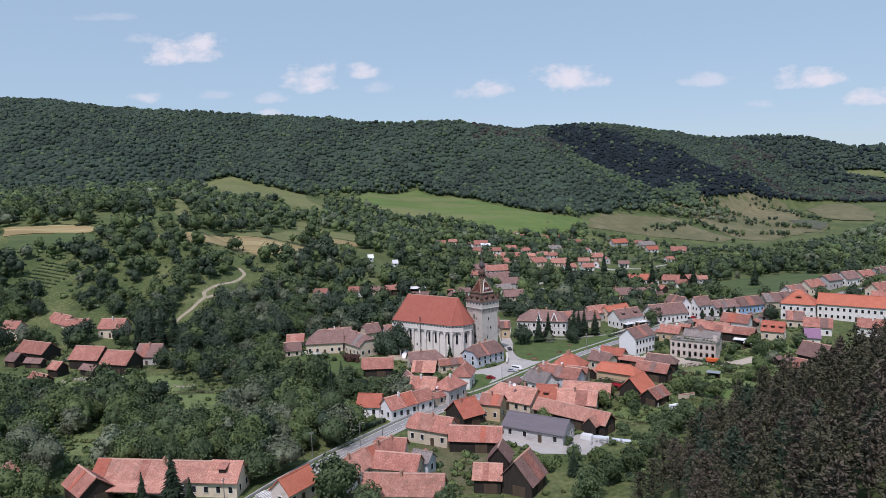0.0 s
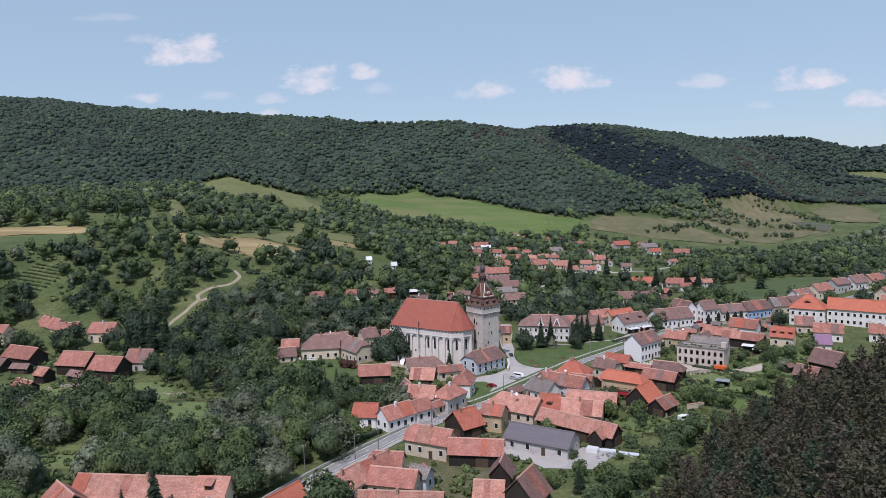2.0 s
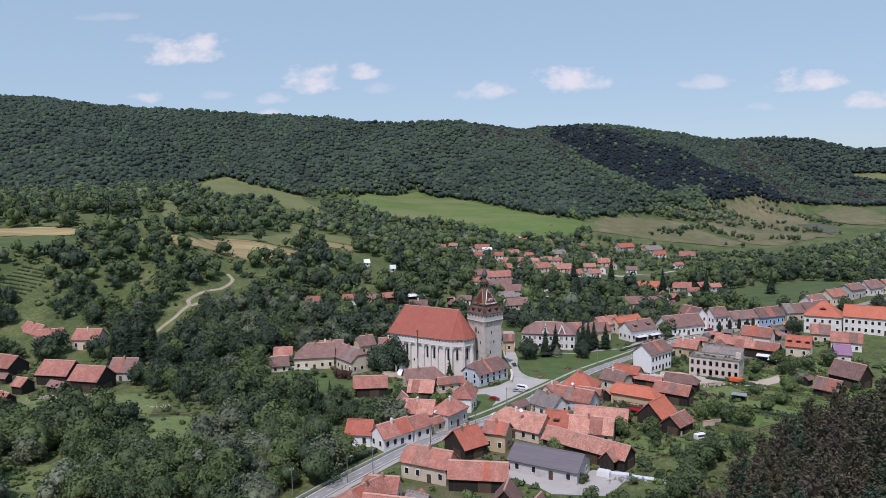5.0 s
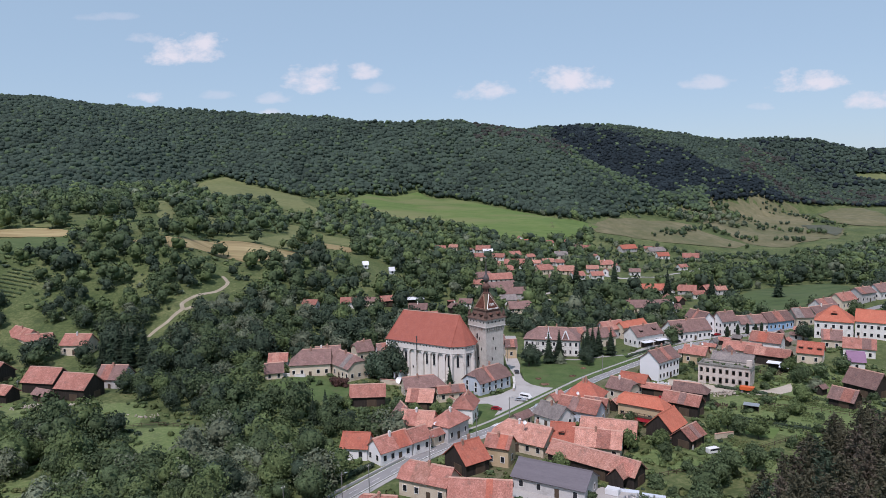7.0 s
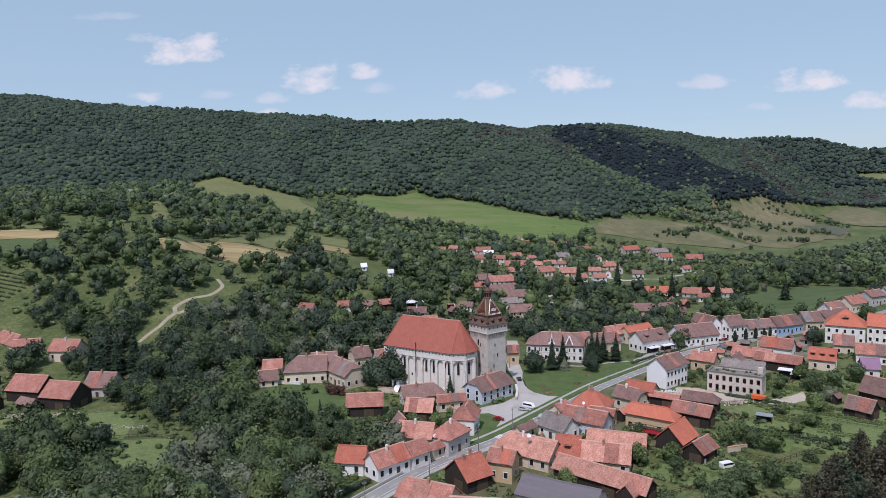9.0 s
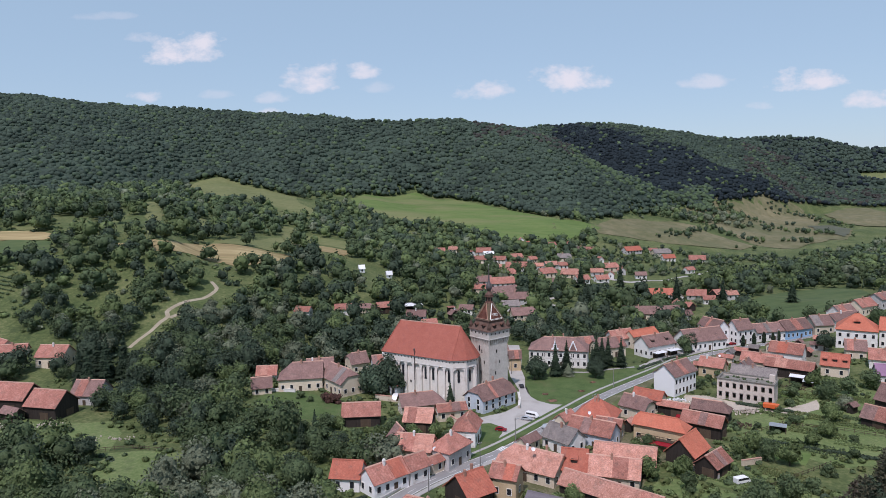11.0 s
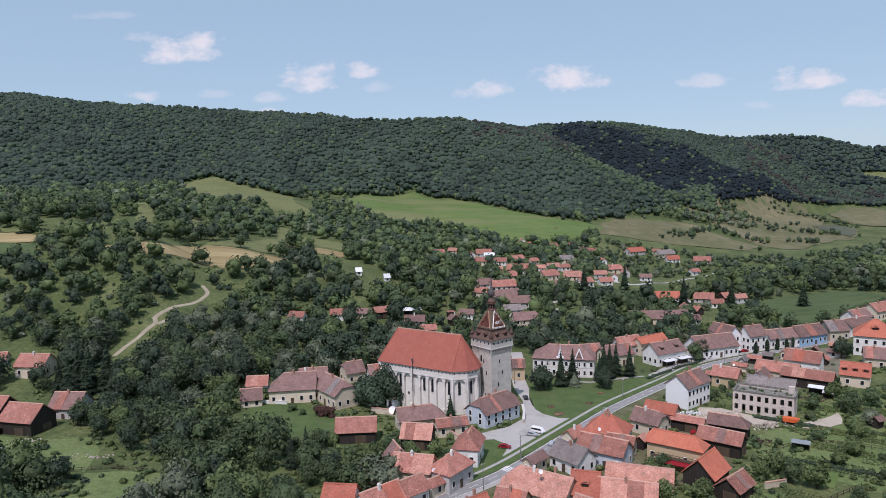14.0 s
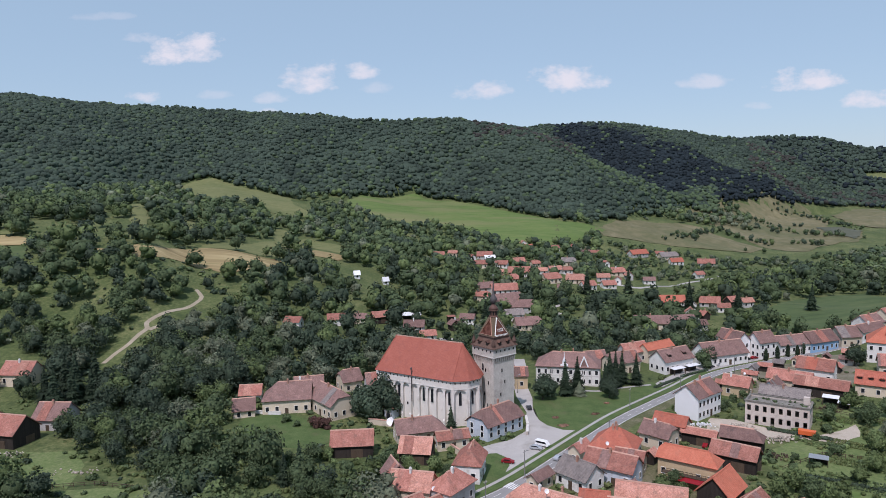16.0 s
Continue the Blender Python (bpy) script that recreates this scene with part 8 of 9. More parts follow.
for x, y, s in ((-170, -22, 1.3), (-163, -25, 1.2), (-177, -17, 1.2), (-157, -29, 1.1), (86, 70, 0.85), (90, 74, 0.8), (140, 66, 0.9), (-36, -108, 1.38), (-28, -113, 0.85), (-12, -114, 0.8), (54, -66, 0.9), (49, -72, 0.85), (62, -62, 0.8), (44, -78, 0.9), (36, -92, 0.72), (30, -99, 0.75), (40, -88, 0.8), (24, -104, 0.8), (18, -110, 0.9), (128, 16, 0.8), (182, 100, 0.95), (196, 96, 1.0)):
    plant(LIME if y < -60 and x > 10 or int(x + y) % 3 == 0 else OAK, x, y, s, "garden trees")
GARDEN = [(44, -47, 1.0), (43, -55, 0.9), (46, -44, 0.8), (67, -34, 1.2), (68, -39, 1.1), (72, -42, 1.2), (62, -36, 0.9), (108, 6, 1.3), (84, -30, 0.9), (91, -24, 1.0), (99, 10, 0.8), (99, -12, 1.1), (111, 20, 1.2), (118, 12, 1.1), (36, -48, 1.1), (40, -38, 0.9), (19, -89, 0.9), (12, -93, 0.8), (24, -92, 1.0), (8, -90, 0.7), (16, -60, 0.9), (12, -62, 0.8), (41, -30, 0.8), (37, -33, 0.9), (-20, -20, 0.9), (-26, -16, 1.0), (-30, -22, 1.0), (-14, -19, 0.9), (-11, -24, 0.8), (-42, -10, 0.8)]
for k, (x, y, s) in enumerate(GARDEN):
    plant((FRUIT, LIME, FRUIT)[k % 3], x, y, s * (1.0 if k % 3 != 1 else 0.62), "garden trees")
for k, (x, y) in enumerate(((-55, 16), (-51, 19), (-59, 20), (-21, -14), (-25, -8), (-29, -12), (-16, -12), (-31, -30), (-27, -34), (-36, -18), (-40, -16), (76, 26), (80, 30), (73, 22), (85, 33), (70, 28), (88, -3), (94, 2), (104, -4), (109, 12), (114, 15), (118, 21), (100, 22), (104, 18), (87, -14), (76, -16), (20, -76), (27, -64), (9, -60), (36, -70), (31, -78), (38, -75), (33, -57), (46, -62), (120, -14), (115, -22), (96, -28), (90, -38), (78, -48), (70, -56), (-62, 10), (-66, 4), (-58, -6), (-52, -10), (-70, -2))):
    plant(BUSH, x, y, 0.7 + 0.14 * (k % 5), "garden bushes")
for x, y in ((-49.5, 15.5), (-46.5, 14.0)):
    plant(RED, x, y, 1.0, "copper shrubs")
for x, y, s in ((-96, -82, 1.15), (-91, -76, 1.0), (-72, -70, 1.0), (-67, -64, 1.1), (-60, -62, 1.0), (-84, -64, 0.9), (-62, -80, 1.0), (-57, -72, 0.8), (-92, 58, 1.1), (-86, 62, 1.0), (-80, 54, 0.95), (-99, 62, 0.9), (-70, 60, 1.0), (108, -3, 0.55), (-118, -58, 0.9), (-52, -58, 0.9), (-48, -64, 0.8)):
    plant(WILLOW, x, y, s, "grey willows")
for x, y, w_ in ((22.6, 11.5, 2.4), (34.0, 21.0, 1.8), (21.6, 18.5, 1.6), (40, 31, 1.4)):
    v, q, t = crown_arrays([(0, 0, 0.15, w_ * 0.6, 0.3), (w_ * 0.5, 0.3, 0.12, w_ * 0.45, 0.25)], 120, 0.16)
    ob = new("flower_bed", mesh_np("flower_bed", v, q, t, M["flower"]))
    ob.location = (x, y, ground_at(x, y) + 0.05)
    tagged(ob, "reddish flower bed on the lawn", "flower bed", "flower beds")


# ---- vehicles ----
def car_meshes(kind, paint):
    L, Wd = (5.0, 1.95) if kind == "van" else (4.3, 1.75)
    if kind == "van":
        body = [(-2.5, 0.35), (2.45, 0.35), (2.5, 0.8), (2.2, 1.15), (1.5, 1.95), (1.2, 2.05), (-2.4, 2.05), (-2.5, 1.9)]
        glass = [(1.95, 1.2), (1.42, 1.86), (-2.1, 1.86), (-2.15, 1.25)]
    else:
        body = [(-2.1, 0.32), (2.1, 0.32), (2.15, 0.62), (2.0, 0.82), (1.15, 0.98), (0.4, 1.42), (-1.0, 1.46), (-1.75, 1.05), (-2.1, 0.98), (-2.15, 0.6)]
        glass = [(1.0, 0.99), (0.36, 1.36), (-0.98, 1.39), (-1.6, 1.03)]
    side = Matrix(((1, 0, 0, 0), (0, 0, 1, 0), (0, 1, 0, 0), (0, 0, 0, 1)))
    bm = bmesh.new()
    add_prism(bm, body, -Wd / 2, Wd / 2, side)
    bmesh.ops.recalc_face_normals(bm, faces=bm.faces)
    bmesh.ops.bevel(bm, geom=[e for e in bm.edges if e.is_manifold and e.calc_face_angle() > 0.9], offset=0.09, segments=2, affect="EDGES")
    a = bpy.data.meshes.new("body")
    bm.to_mesh(a)
    bm.free()
    a.materials.append(M[paint])
    bm = bmesh.new()
    add_prism(bm, glass, -Wd / 2 - 0.012, Wd / 2 + 0.012, side)
    bmesh.ops.recalc_face_normals(bm, faces=bm.faces)
    b = bpy.data.meshes.new("side_glass")
    bm.to_mesh(b)
    bm.free()
    b.materials.append(M["glass"])
    return a, b, L, Wd


def wheel_meshes():
    out_ = []
    for name, r, w, mt in (("tyre", 0.33, 0.22, "rubber"), ("rim", 0.2, 0.25, "metal")):
        bm = bmesh.new()
        add_lathe(bm, [(r * 0.9, -w / 2), (r, -w / 4), (r, w / 4), (r * 0.9, w / 2)], 12)
        bm.transform(Matrix.Rotation(radians(90), 4, "X"))
        me = bpy.data.meshes.new(name)
        bm.to_mesh(me)
        bm.free()
        me.materials.append(M[mt])
        out_.append(me)
    return out_


def car(x, y, rot, kind="car", paint="silver_paint", label=""):
    a, b, L, Wd = shared(("car", kind, paint), lambda: car_meshes(kind, paint))
    base = empty("van" if kind == "van" else "car", pose(x, y, ground_at(x, y) + 0.07, 0, 0, rot) @ Matrix.Scale(0.78, 4), label, "van" if kind == "van" else "car", "parked cars")
    body = piece("body", a, base)
    piece("side_glass", b, body)
    f = 1.45 if kind == "van" else 1.3
    shield = shared(("shield", kind), lambda: box_mesh("windscreen", 0.04, Wd - 0.35, 0.62, M["glass"]))
    piece("windscreen", shield, body, Matrix.Translation((1.78, 0, 1.25)) @ Matrix.Rotation(radians(-42), 4, "Y") if kind == "van" else Matrix.Translation((1.02, 0, 0.98)) @ Matrix.Rotation(radians(-58), 4, "Y"))
    lamp = shared("headlight", lambda: box_mesh("headlight", 0.06, 0.3, 0.14, M["frame"]))
    for s in (-1, 1):
        piece("headlight", lamp, body, Matrix.Translation((L / 2 - 0.02, s * (Wd / 2 - 0.28), 0.62)))
    t, r = shared("wheel", wheel_meshes)
    for sx in (-1, 1):
        for sy in (-1, 1):
            w = piece("tyre", t, base, Matrix.Translation((sx * f, sy * (Wd / 2 - 0.1), 0.33)))
            piece("rim", r, w)
    return base


car(14.6, -3.4, -36, "van", "white_paint", "white minibus parked on the gravel square")
car(12.6, -5.6, -22, "car", "silver_paint", "silver car parked beside the minibus")
car(4.3, -14.2, -15, "car", "red_paint", "dark red car parked on the gravel")
car(17.3, -12.6, 52, "car", "silver_paint", "silver car on the main road")
car(14.9, 27.2, 95, "car", "dark_paint", "dark car parked by the park kerb")
car(56.2, 52.5, 42, "car", "white_paint", "white car parked under the park trees")
car(77.5, 67.5, 40, "car", "white_paint", "white car before the street inn")
car(88.5, 69.8, 40, "car", "dark_paint", "dark car parked along the street")
car(92.5, 72.8, 38, "car", "silver_paint", "silver car parked along the street")
car(106.5, 80.0, 28, "car", "dark_paint", "dark car parked before the white houses")
car(110.0, 81.5, 28, "car", "red_paint", "dark red car parked before the white houses")
car(56.4, -51.1, 20, "van", "white_paint", "old white van parked in a garden")
car(57.3, -6.6, 55, "car", "red_paint", "red car under the cart shed")


def lorry(x, y, rot):
    base = empty("tipper_lorry", pose(x, y, ground_at(x, y) + 0.06, 0, 0, rot), "orange tipper trailer in the building yard", "trailer")
    bm = bmesh.new()
    add_prism(bm, [(-1.9, 0.9), (2.1, 0.9), (2.3, 2.0), (-2.0, 2.0)], -1.0, 1.0, Matrix(((1, 0, 0, 0), (0, 0, 1, 0), (0, 1, 0, 0), (0, 0, 0, 1))))
    part("tipper_body", bm, M["orange_paint"], base)
    bm = bmesh.new()
    add_box(bm, 4.6, 0.8, 0.25, Matrix.Translation((0, 0, 0.65)))
    part("chassis", bm, M["rubber"], base)
    t, r = shared("wheel", wheel_meshes)
    for sx in (-1.2, 1.2):
        for sy in (-1, 1):
            w = piece("tyre", t, base, Matrix.Translation((sx, sy * 0.85, 0.45)) @ Matrix.Scale(1.35, 4))
            piece("rim", r, w)


lorry(86.5, -1.5, -34)


# ---- poles, walls and yard things ----
def pole(x, y, h=6.5, turn=0.0, lamp=False):
    base = empty("street_lamp" if lamp else "utility_pole", pose(x, y, ground_at(x, y), 0, 0, turn), "grey concrete street lamp beside the road" if lamp else "grey concrete utility pole with a crossarm", "street lamp" if lamp else "pole", "poles along the road")
    bm = bmesh.new()
    add_lathe(bm, [(0.13, -0.3), (0.12, 0.5), (0.07, h)], 8)
    part("mast", bm, M["pole_concrete"], base)
    bm = bmesh.new()
    add_box(bm, 0.9, 0.07, 0.08, Matrix.Translation((0, 0, h - 0.6)))
    part("crossarm", bm, M["pole_concrete"], base)
    if lamp:
        bm = bmesh.new()
        add_box(bm, 0.7, 0.26, 0.12, Matrix.Translation((1.1, 0, h - 0.45)))
        part("lamp_head", bm, M["metal"], base)
    else:
        for k in (-0.4, 0.0, 0.4):
            bm = bmesh.new()
            add_lathe(bm, [(0.06, h - 0.5), (0.09, h - 0.35), (0.04, h - 0.2)], 6, 0, Matrix.Translation((k, 0, 0)))
            part("insulator", bm, M["trim"], base)


for k, (x, y, lamp) in enumerate(((-60, -107, False), (-46, -80, False), (-34.5, -73.8, True), (-29, -69.5, False), (-15.5, -52.5, True), (-3, -39, False), (7.5, -22.3, True), (32.8, -2.5, True), (46, 25.5, False), (66, 38, True), (93, 60, False), (128, 80, True), (-154, 6, False), (-102, 33, False), (13.2, 44, True))):
    pole(x, y, 6.6, 40, lamp)


def stone_wall(name, a, b, h, thick, mat, label, stones=True):
    """A wall along a line; rough walls get separate coping stones."""
    a, b = Vector((*a, 0)), Vector((*b, 0))
    ln = (b - a).length
    base = empty(name, Matrix.Translation((a.x, a.y, ground_at(a.x, a.y))) @ Matrix.Rotation(math.atan2(b.y - a.y, b.x - a.x), 4, "Z"), label, "wall", "garden walls")
    bm = bmesh.new()
    add_box(bm, ln, thick, h, Matrix.Translation((ln / 2, 0, -0.2)))
    part("masonry", bm, M[mat], base)
    n = max(2, int(ln / 0.9))
    me = shared(("coping", round(ln / n, 2), thick), lambda: box_mesh("coping_stone", ln / n - 0.04, thick + 0.14, 0.14, M["trim" if stones else "ridge_tile"]))
    for k in range(n):
        piece("coping_stone", me, base, Matrix.Translation(((k + 0.5) * ln / n, 0, h - 0.2)) @ Matrix.Rotation(0.03 * ((k * 7) % 3 - 1), 4, "Z"))


stone_wall("stone_wall", (12.9, 18.5), (12.5, 11.0), 1.3, 0.6, "rubble", "rough pale stone wall beside the annex")
stone_wall("stone_wall", (12.5, 10.9), (11.6, 5.0), 1.2, 0.6, "rubble", "rough pale stone wall beside the annex")
stone_wall("churchyard_wall", (-34, 17), (-22, 12), 1.8, 0.6, "cream_plaster", "tile-capped churchyard wall", False)
stone_wall("churchyard_wall", (-22, 12), (-10, 6), 1.8, 0.6, "cream_plaster", "tile-capped churchyard wall", False)
stone_wall("garden_wall", (-73, 28), (-62, 26), 1.0, 0.5, "white_plaster", "low white garden wall below the parsonage")
stone_wall("garden_wall", (-6.5, -11), (-10, -4.5), 1.8, 0.5, "cream_plaster", "plastered garden wall", False)
stone_wall("yard_wall", (60.5, -41.5), (66, -40), 1.6, 0.4, "cream_plaster", "low plastered yard wall beside the barn", False)
stone_wall("yard_wall", (44, -38), (52, -49), 1.5, 0.4, "grey_plaster", "low yard wall in front of the barn", False)


def hedge(a, b, w, h, label="clipped dark green hedge"):
    a, b = Vector((*a, 0)), Vector((*b, 0))
    ln = (b - a).length
    n = max(3, int(ln / 1.1))
    lobes = [((k + 0.5) * ln / n, 0, h * 0.5, w * 0.62, h * 0.55) for k in range(n)]
    v, q, t = crown_arrays(lobes, 60 * n, 0.2, 0.9)
    ob = new("hedge", mesh_np("hedge", v, q, t, M["leaf_dark"]))
    ob.matrix_world = Matrix.Translation((a.x, a.y, ground_at(a.x, a.y))) @ Matrix.Rotation(math.atan2(b.y - a.y, b.x - a.x), 4, "Z")
    tagged(ob, label, "hedge", "hedges")


hedge((-41, -69), (-31.5, -58), 1.4, 1.6, "dark clipped hedge between lawn and road")
hedge((-31.3, -57.5), (-29.5, -55.5), 1.2, 1.4)
hedge((73, 58.0), (86, 66.5), 1.0, 0.9, "low dark hedge along the street")
hedge((60, 46), (72, 56.5), 1.0, 0.8, "low dark hedge along the street")
hedge((79, 5), (92, -4.5), 1.4, 0.9, "row of scrub along the building yard")
hedge((70, -24), (95, -40), 1.3, 0.8, "dark row of vines across the gardens")
hedge((84, 44.0), (76, 35), 1.4, 1.6, "overgrown hedge behind the white house")
patch("house_lawn", [(-42, -66), (-38, -57), (-33, -56), (-31.5, -58), (-39, -68)], M["lawn"], "small front lawn of the white house", "lawn", 0.05, 3)


def post_fence(points, h=1.1, gap=2.2, mat="brown_wood"):
    """Posts and two rails between them."""
    for a, b in zip(points, points[1:]):
        a, b = Vector((*a, 0)), Vector((*b, 0))
        ln = (b - a).length
        n = max(1, int(ln / gap))
        base = empty("fence", Matrix.Translation((a.x, a.y, ground_at(a.x, a.y))) @ Matrix.Rotation(math.atan2(b.y - a.y, b.x - a.x), 4, "Z"), "weathered wooden garden fence with rails", "fence", "garden fences")
        post = shared(("post", h), lambda: box_mesh("post", 0.12, 0.12, h + 0.3, M[mat], -0.3))
        for k in range(n + 1):
            piece("post", post, base, Matrix.Translation((k * ln / n, 0, 0)))
        for z in (0.45, 0.95):
            piece("rail", shared(("rail", round(ln, 1)), lambda: box_mesh("rail", ln, 0.06, 0.1, M[mat])), base, Matrix.Translation((ln / 2, -0.08, z)))


post_fence([(34, -66), (52, -60), (68, -50), (82, -42)])
post_fence([(70, -22), (84, -14), (98, -20)])
post_fence([(98, -20), (110, -28)])
post_fence([(-110, -24), (-96, -22), (-84, -25)])
post_fence([(-44, -2), (-50, -8), (-60, -7)])
post_fence([(98, 24), (106, 16), (116, 4)])


def pile(x, y, w, l, h, mat, label, n=70, seed=1):
    """A heap of loose pieces."""
    rng = np.random.default_rng(seed)
    bm = bmesh.new()
    for k in range(n):
        u, v = rng.normal(0, 0.28, 2)
        z = max(0.0, h * (1 - 2.2 * (u * u + v * v))) * rng.uniform(0.2, 1.0)
        s = rng.uniform(0.25, 0.7)
        add_box(bm, s, s * 0.6, s * 0.5, Matrix.Translation((u * w, v * l, z - 0.05)) @ Euler(rng.uniform(0, 3, 3)).to_matrix().to_4x4())
    me = bpy.data.meshes.new("rubble_heap")
    bm.to_mesh(me)
    bm.free()
    me.materials.append(M[mat])
    ob = new("rubble_heap", me)
    ob.location = (x, y, ground_at(x, y) + 0.05)
    tagged(ob, label, "rubble", kind="stuff")


pile(71, 6.5, 9, 5, 1.4, "rubble", "heap of pale building rubble beside the white house", 140, 1)
pile(79, -3.0, 9, 4, 1.1, "rubble", "heap of pale rubble and earth by the yard", 120, 2)
pile(62.5, 9.5, 5, 2.5, 0.8, "white_metal", "stack of pale boards and sheets", 40, 3)
pile(105, 20.5, 8, 4, 0.9, "brown_wood", "stack of old timber behind the ruin", 60, 4)
pile(72, -14, 6, 4, 0.9, "brown_wood", "scattered timber beside the barn", 50, 5)
pile(-106, -14, 14, 3, 0.2, "rubble", "scattered pale stones and boards on the meadow", 34, 6)
pile(-129, -2, 12, 4, 0.7, "rubble", "scattered stones and boards below the hamlet", 60, 7)
pile(-143, -3.0, 15, 5, 0.9, "rubble", "heaps of pale stones and boards below the hamlet", 110, 11)
pile(-134, -7.0, 6, 2.5, 0.6, "white_metal", "pale sheets stacked on the meadow", 22, 12)
pile(30, -76, 9, 3, 0.7, "metal", "grey scrap metal in the workshop yard", 50, 8)
pile(-120, 92, 6, 3, 0.7, "white_metal", "pale rubble on the hillside", 26, 9)


def shelter(x, y, rot, L, W, h, roof, label):
    """An open shelter: posts, beams and a sheet roof."""
    base = empty("shelter", pose(x, y, ground_at(x, y), 0, 0, rot), label, "shed", "yard shelters")
    post = shared(("spost", h), lambda: box_mesh("post", 0.14, 0.14, h + 0.2, M["brown_wood"], -0.2))
    for sx in (-1, 1):
        for sy in (-1, 1):
            piece("post", post, base, Matrix.Translation((sx * (L / 2 - 0.2), sy * (W / 2 - 0.2), 0)))
    bm = bmesh.new()
    add_box(bm, L, W, 0.1, Matrix.Translation((0, 0, h + 0.1)) @ Matrix.Rotation(radians(6), 4, "X"))
    part("sheet_roof", bm, M[roof], base)
    bm = bmesh.new()
    add_box(bm, L - 0.4, 0.08, h * 0.9, Matrix.Translation((0, W / 2 - 0.25, 0)))
    part("back_board", bm, M["dark_wood"], base)


shelter(108.0, 25.0, -36, 4.6, 3.0, 2.5, "white_metal", "open shelter with a pale blue-white metal roof")
shelter(109.5, 20.5, -36, 3.4, 2.2, 2.0, "white_metal", "low open shelter with a pale metal roof")
shelter(80.0, -19.5, -30, 4.4, 2.4, 1.9, "metal", "small hen shed with a metal sheet roof")
shelter(-158, 60, 10, 5.0, 4.0, 2.8, "sky_plaster", "shelter under a bright blue tarpaulin")
shelter(-26, 141, 10, 9, 6, 3.4, "white_metal", "open hall with a pale metal roof in the valley")
shelter(73.6, 62.6, 28, 6, 2.4, 2.2, "white_metal", "white terrace canopy before the street inn")
shelter(80.2, 66.2, 28, 6, 2.4, 2.2, "white_metal", "white terrace canopy before the street inn")
shelter(-7, 147, 20, 4, 3, 3, "old_tile", "small open bell stand with a tile roof")


def container(x, y, rot, L, W, H, mat, name, label):
    base = empty(name, pose(x, y, ground_at(x, y) + 0.05, 0, 0, rot), label, name.replace("_", " "))
    bm = bmesh.new()
    add_box(bm, L, W, H)
    bmesh.ops.recalc_face_normals(bm, faces=bm.faces)
    bmesh.ops.bevel(bm, geom=bm.edges[:], offset=0.08, segments=2, affect="EDGES")
    part("body", bm, M[mat], base)
    bm = bmesh.new()
    add_box(bm, L * 0.9, W * 0.9, 0.1, None, H - 0.02)
    part("lid", bm, M["white_metal"], base)


container(25.4, -73.0, -30, 3.0, 1.9, 1.3, "white_metal", "storage_box", "white storage box in the workshop yard")
container(57.2, 11.6, 5, 2.2, 1.4, 0.9, "sky_plaster", "pallet_box", "pale blue pallet box beside the white house")
for k, (x, y, r, L) in enumerate(((29, -72, -18, 5), (34, -75, -22, 5), (38, -78, -30, 4), (-125.8, -11.3, -20, 5), (-119.4, -15.8, -34, 5))):
    base = empty("plastic_tunnel", pose(x, y, ground_at(x, y), 0, 0, r), "low milky plastic tunnel in the garden", "tunnel", "plastic tunnels")
    bm = bmesh.new()
    add_prism(bm, [(0.6 * math.cos(math.pi * i / 8), 0.6 * math.sin(math.pi * i / 8) - 0.05) for i in range(9)], -L / 2, L / 2, Matrix(((0, 0, 1, 0), (1, 0, 0, 0), (0, 1, 0, 0), (0, 0, 0, 1))))
    part("sheet", bm, M["blue_plaster"], base)


def dish(x, y, z, r, turn, label="white satellite dish on a mast", mast=3.0):
    base = empty("satellite_dish", pose(x, y, z, 0, 0, turn), label, "dish", "satellite dishes")
    bm = bmesh.new()
    add_lathe(bm, [(0.0, 0.0), (r * 0.5, 0.06 * r), (r, 0.26 * r), (r * 1.03, 0.28 * r), (r, 0.22 * r), (r * 0.5, 0.0), (0, -0.06)], 18, 0, Matrix.Translation((0, -0.1, mast)) @ Matrix.Rotation(radians(62), 4, "X"))
    part("reflector", bm, M["clean_white"], base, "", True)
    bm = bmesh.new()
    add_lathe(bm, [(0.05, -0.2), (0.05, mast)], 6)
    part("mast", bm, M["metal"], base)


dish(-26.8, 9.5, 0, 1.15, -20, "large white satellite dish in a yard", 3.2)
dish(-14.2, -38.5, 3.2, 0.5, 10, mast=1.6)
dish(9.0, -47.0, 6.0, 0.5, 10, mast=1.6)
dish(28.5, -17.5, 4.5, 0.45, 10, mast=1.4)
dish(40.5, -20.0, 3.5, 0.45, 10, mast=1.6)
dish(86.6, 37.4, 5.8, 0.4, 0, mast=1.2)

# balcony of the guesthouse
guest = empty("balcony", pose(43.4, -29.6, 0, 0, 0, -36), "dark red wooden balcony along the yellow guesthouse", "balcony")
bm = bmesh.new()
add_box(bm, 11, 1.5, 0.18, Matrix.Translation((0.5, 0, 2.5)))
part("deck", bm, M["brown_wood"], guest)
for k in range(12):
    piece("post", shared("bal_post", lambda: box_mesh("post", 0.1, 0.1, 1.0, M["brown_wood"])), guest, Matrix.Translation((-5 + k, -0.7, 2.6)))
bm = bmesh.new()
add_box(bm, 11, 0.08, 0.1, Matrix.Translation((0.5, -0.7, 3.6)))
part("handrail", bm, M["brown_wood"], guest)
bm = bmesh.new()
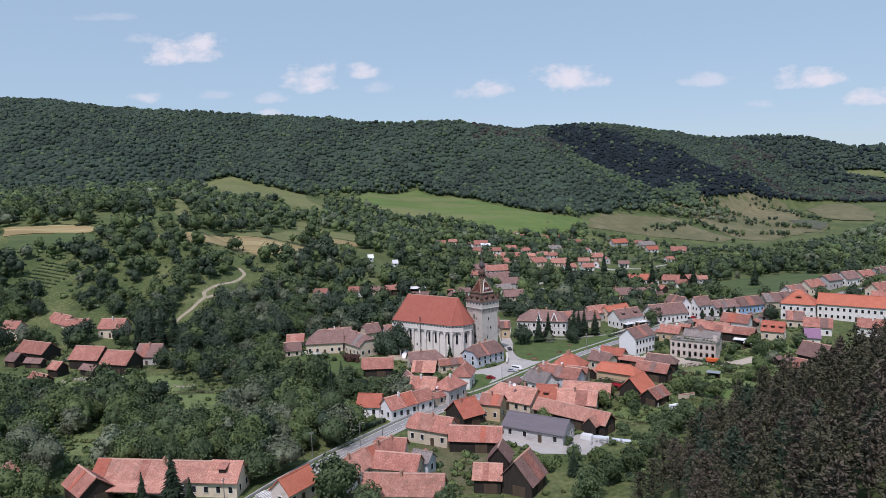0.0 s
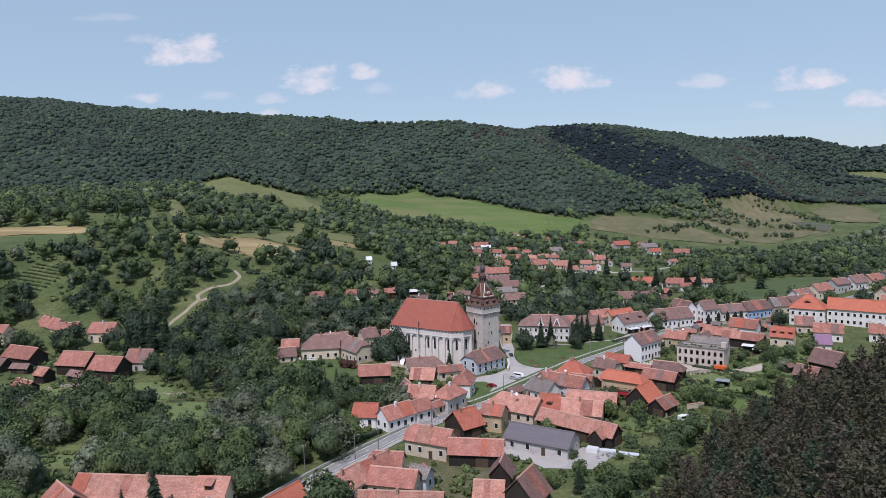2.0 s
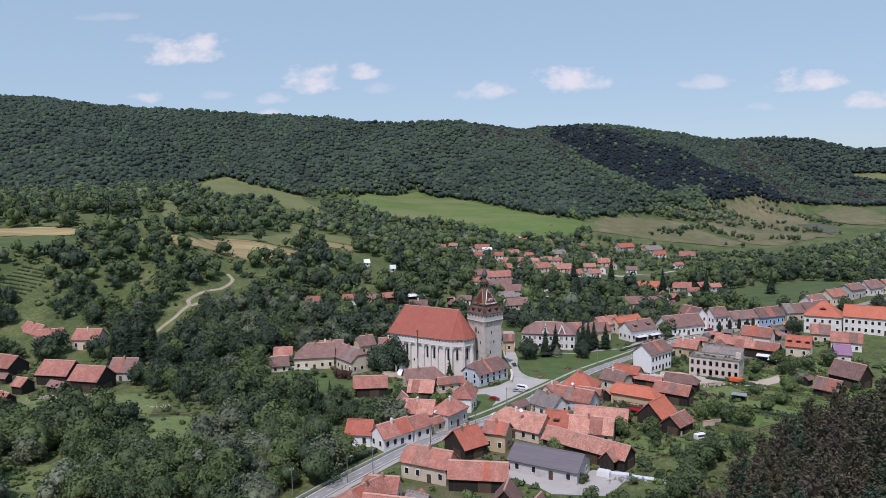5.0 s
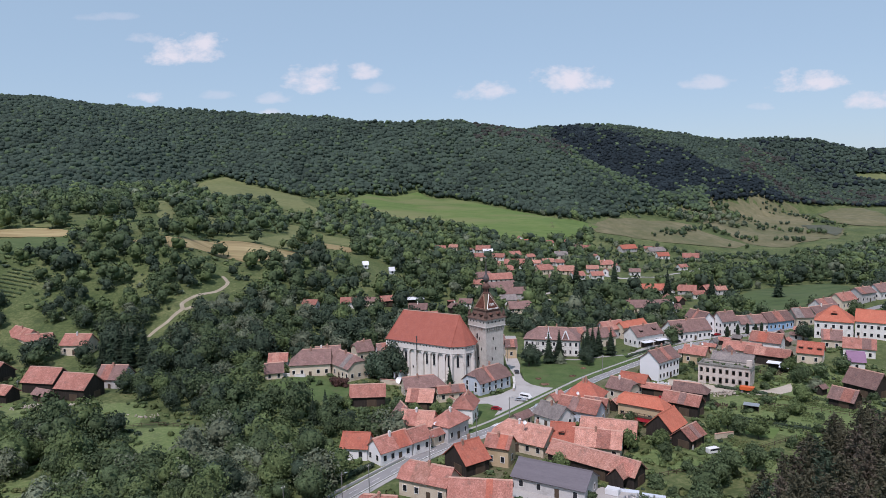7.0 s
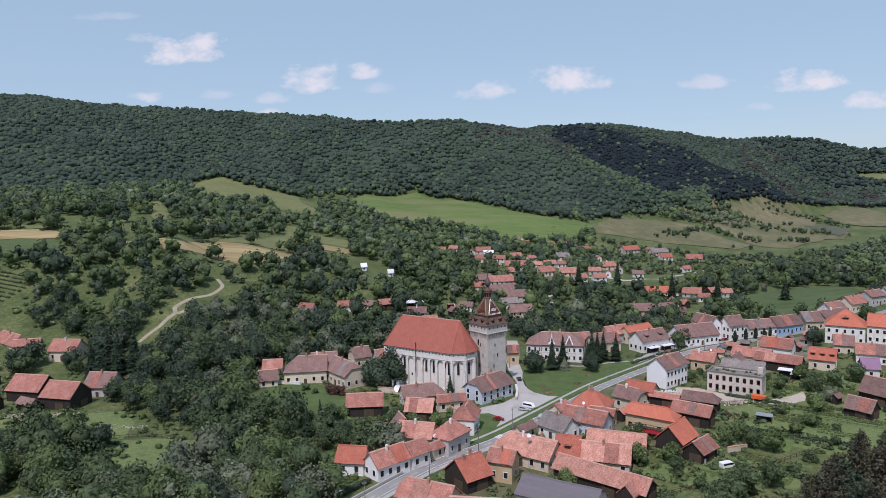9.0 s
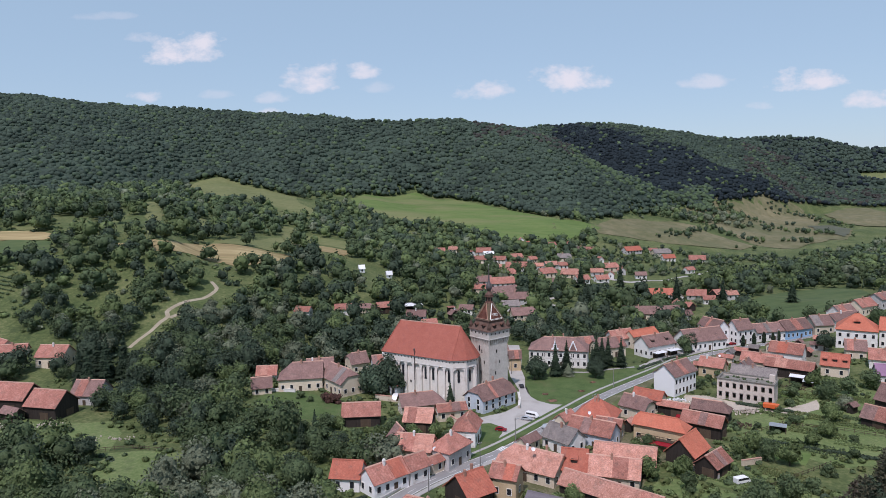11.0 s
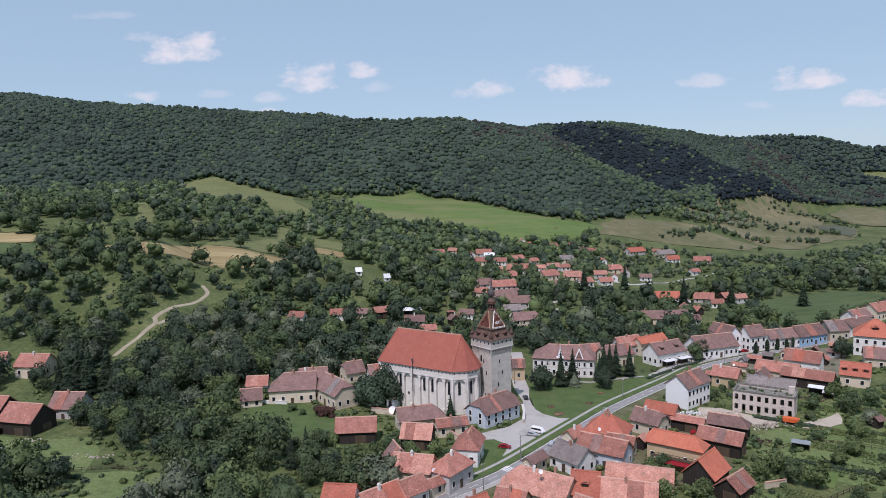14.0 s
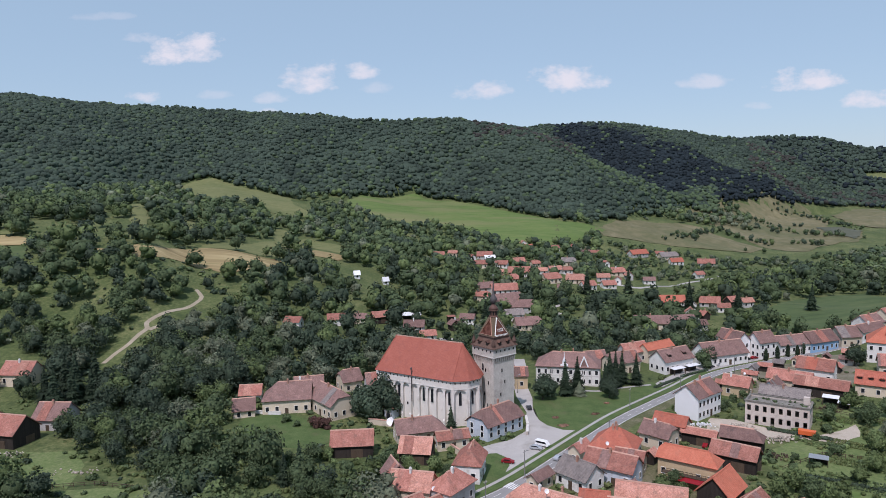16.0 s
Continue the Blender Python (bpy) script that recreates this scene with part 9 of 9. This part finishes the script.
add_box(bm, 8, 2.2, 0.1, Matrix.Translation((1.5, -1.4, 2.2)) @ Matrix.Rotation(radians(10), 4, "X"))
part("awning", bm, M["red_paint"], guest, "dark red awning")


def vegetable_bed(cx, cy, w, h, rot, rows, mats=("leaf", "leaf_light", "grass"), plant_h=0.5):
    """Rows of low plants in a garden plot."""
    c, s = math.cos(radians(rot)), math.sin(radians(rot))
    V, Q, T, off = [], [], [], 0
    for k in range(rows):
        vv = (k + 0.5) * h / rows - h / 2
        u = -w / 2 + 0.4
        while u < w / 2:
            px, py = cx + c * u - s * vv, cy + s * u + c * vv
            if RNG.uniform() > 0.08:
                r = plant_h * RNG.uniform(0.55, 1.1)
                v, q, t = crown_arrays([(0, 0, r * 0.45, r, r * 0.8)], 7, 0.2, 0.9)
                V.append(v + np.array([px, py, ground_at(px, py)])), Q.append(q + off), T.append(t + off)
                off += len(v)
            u += plant_h * 1.5
    ob = new("vegetable_bed", mesh_np("vegetable_bed", np.concatenate(V), np.concatenate(Q), np.concatenate(T), M[mats[rows % len(mats)]], "cores"))
    tagged(ob, "green rows of vegetables in a garden bed", "garden bed", kind="stuff")


for bed in ((97, -9, 16, 5, -38, 5), (104, -17, 18, 4, -38, 4), (90, -21, 14, 5, -38, 5), (84, -32, 12, 7, -38, 6), (118, 6, 18, 6, -38, 5), (108, -12, 10, 3, -38, 3), (60, -52, 22, 8, -38, 7), (101, 13, 12, 6, -38, 5), (88, -8, 9, 4, -38, 4), (112, -24, 14, 4, -38, 4), (96, -31, 12, 4, -38, 4), (76, -27, 9, 4, -38, 4), (120, -6, 14, 4, -38, 4), (68, -47, 12, 5, -38, 5)):
    vegetable_bed(*bed)
vegetable_bed(-222, 116, 24, 28, -15, 9, plant_h=1.0)
vegetable_bed(-40, -6, 10, 5, 20, 5)

# ---- plan to metres ----
# the plan above is drawn in units of 1.3 m, as the lengths of the cars show
bpy.context.view_layer.update()
for ob in list(scene.objects):
    if ob.parent is None and ob.type in ("MESH", "EMPTY", "CURVE"):
        ob.matrix_world = Matrix.Scale(PLAN_UNIT, 4) @ ob.matrix_world
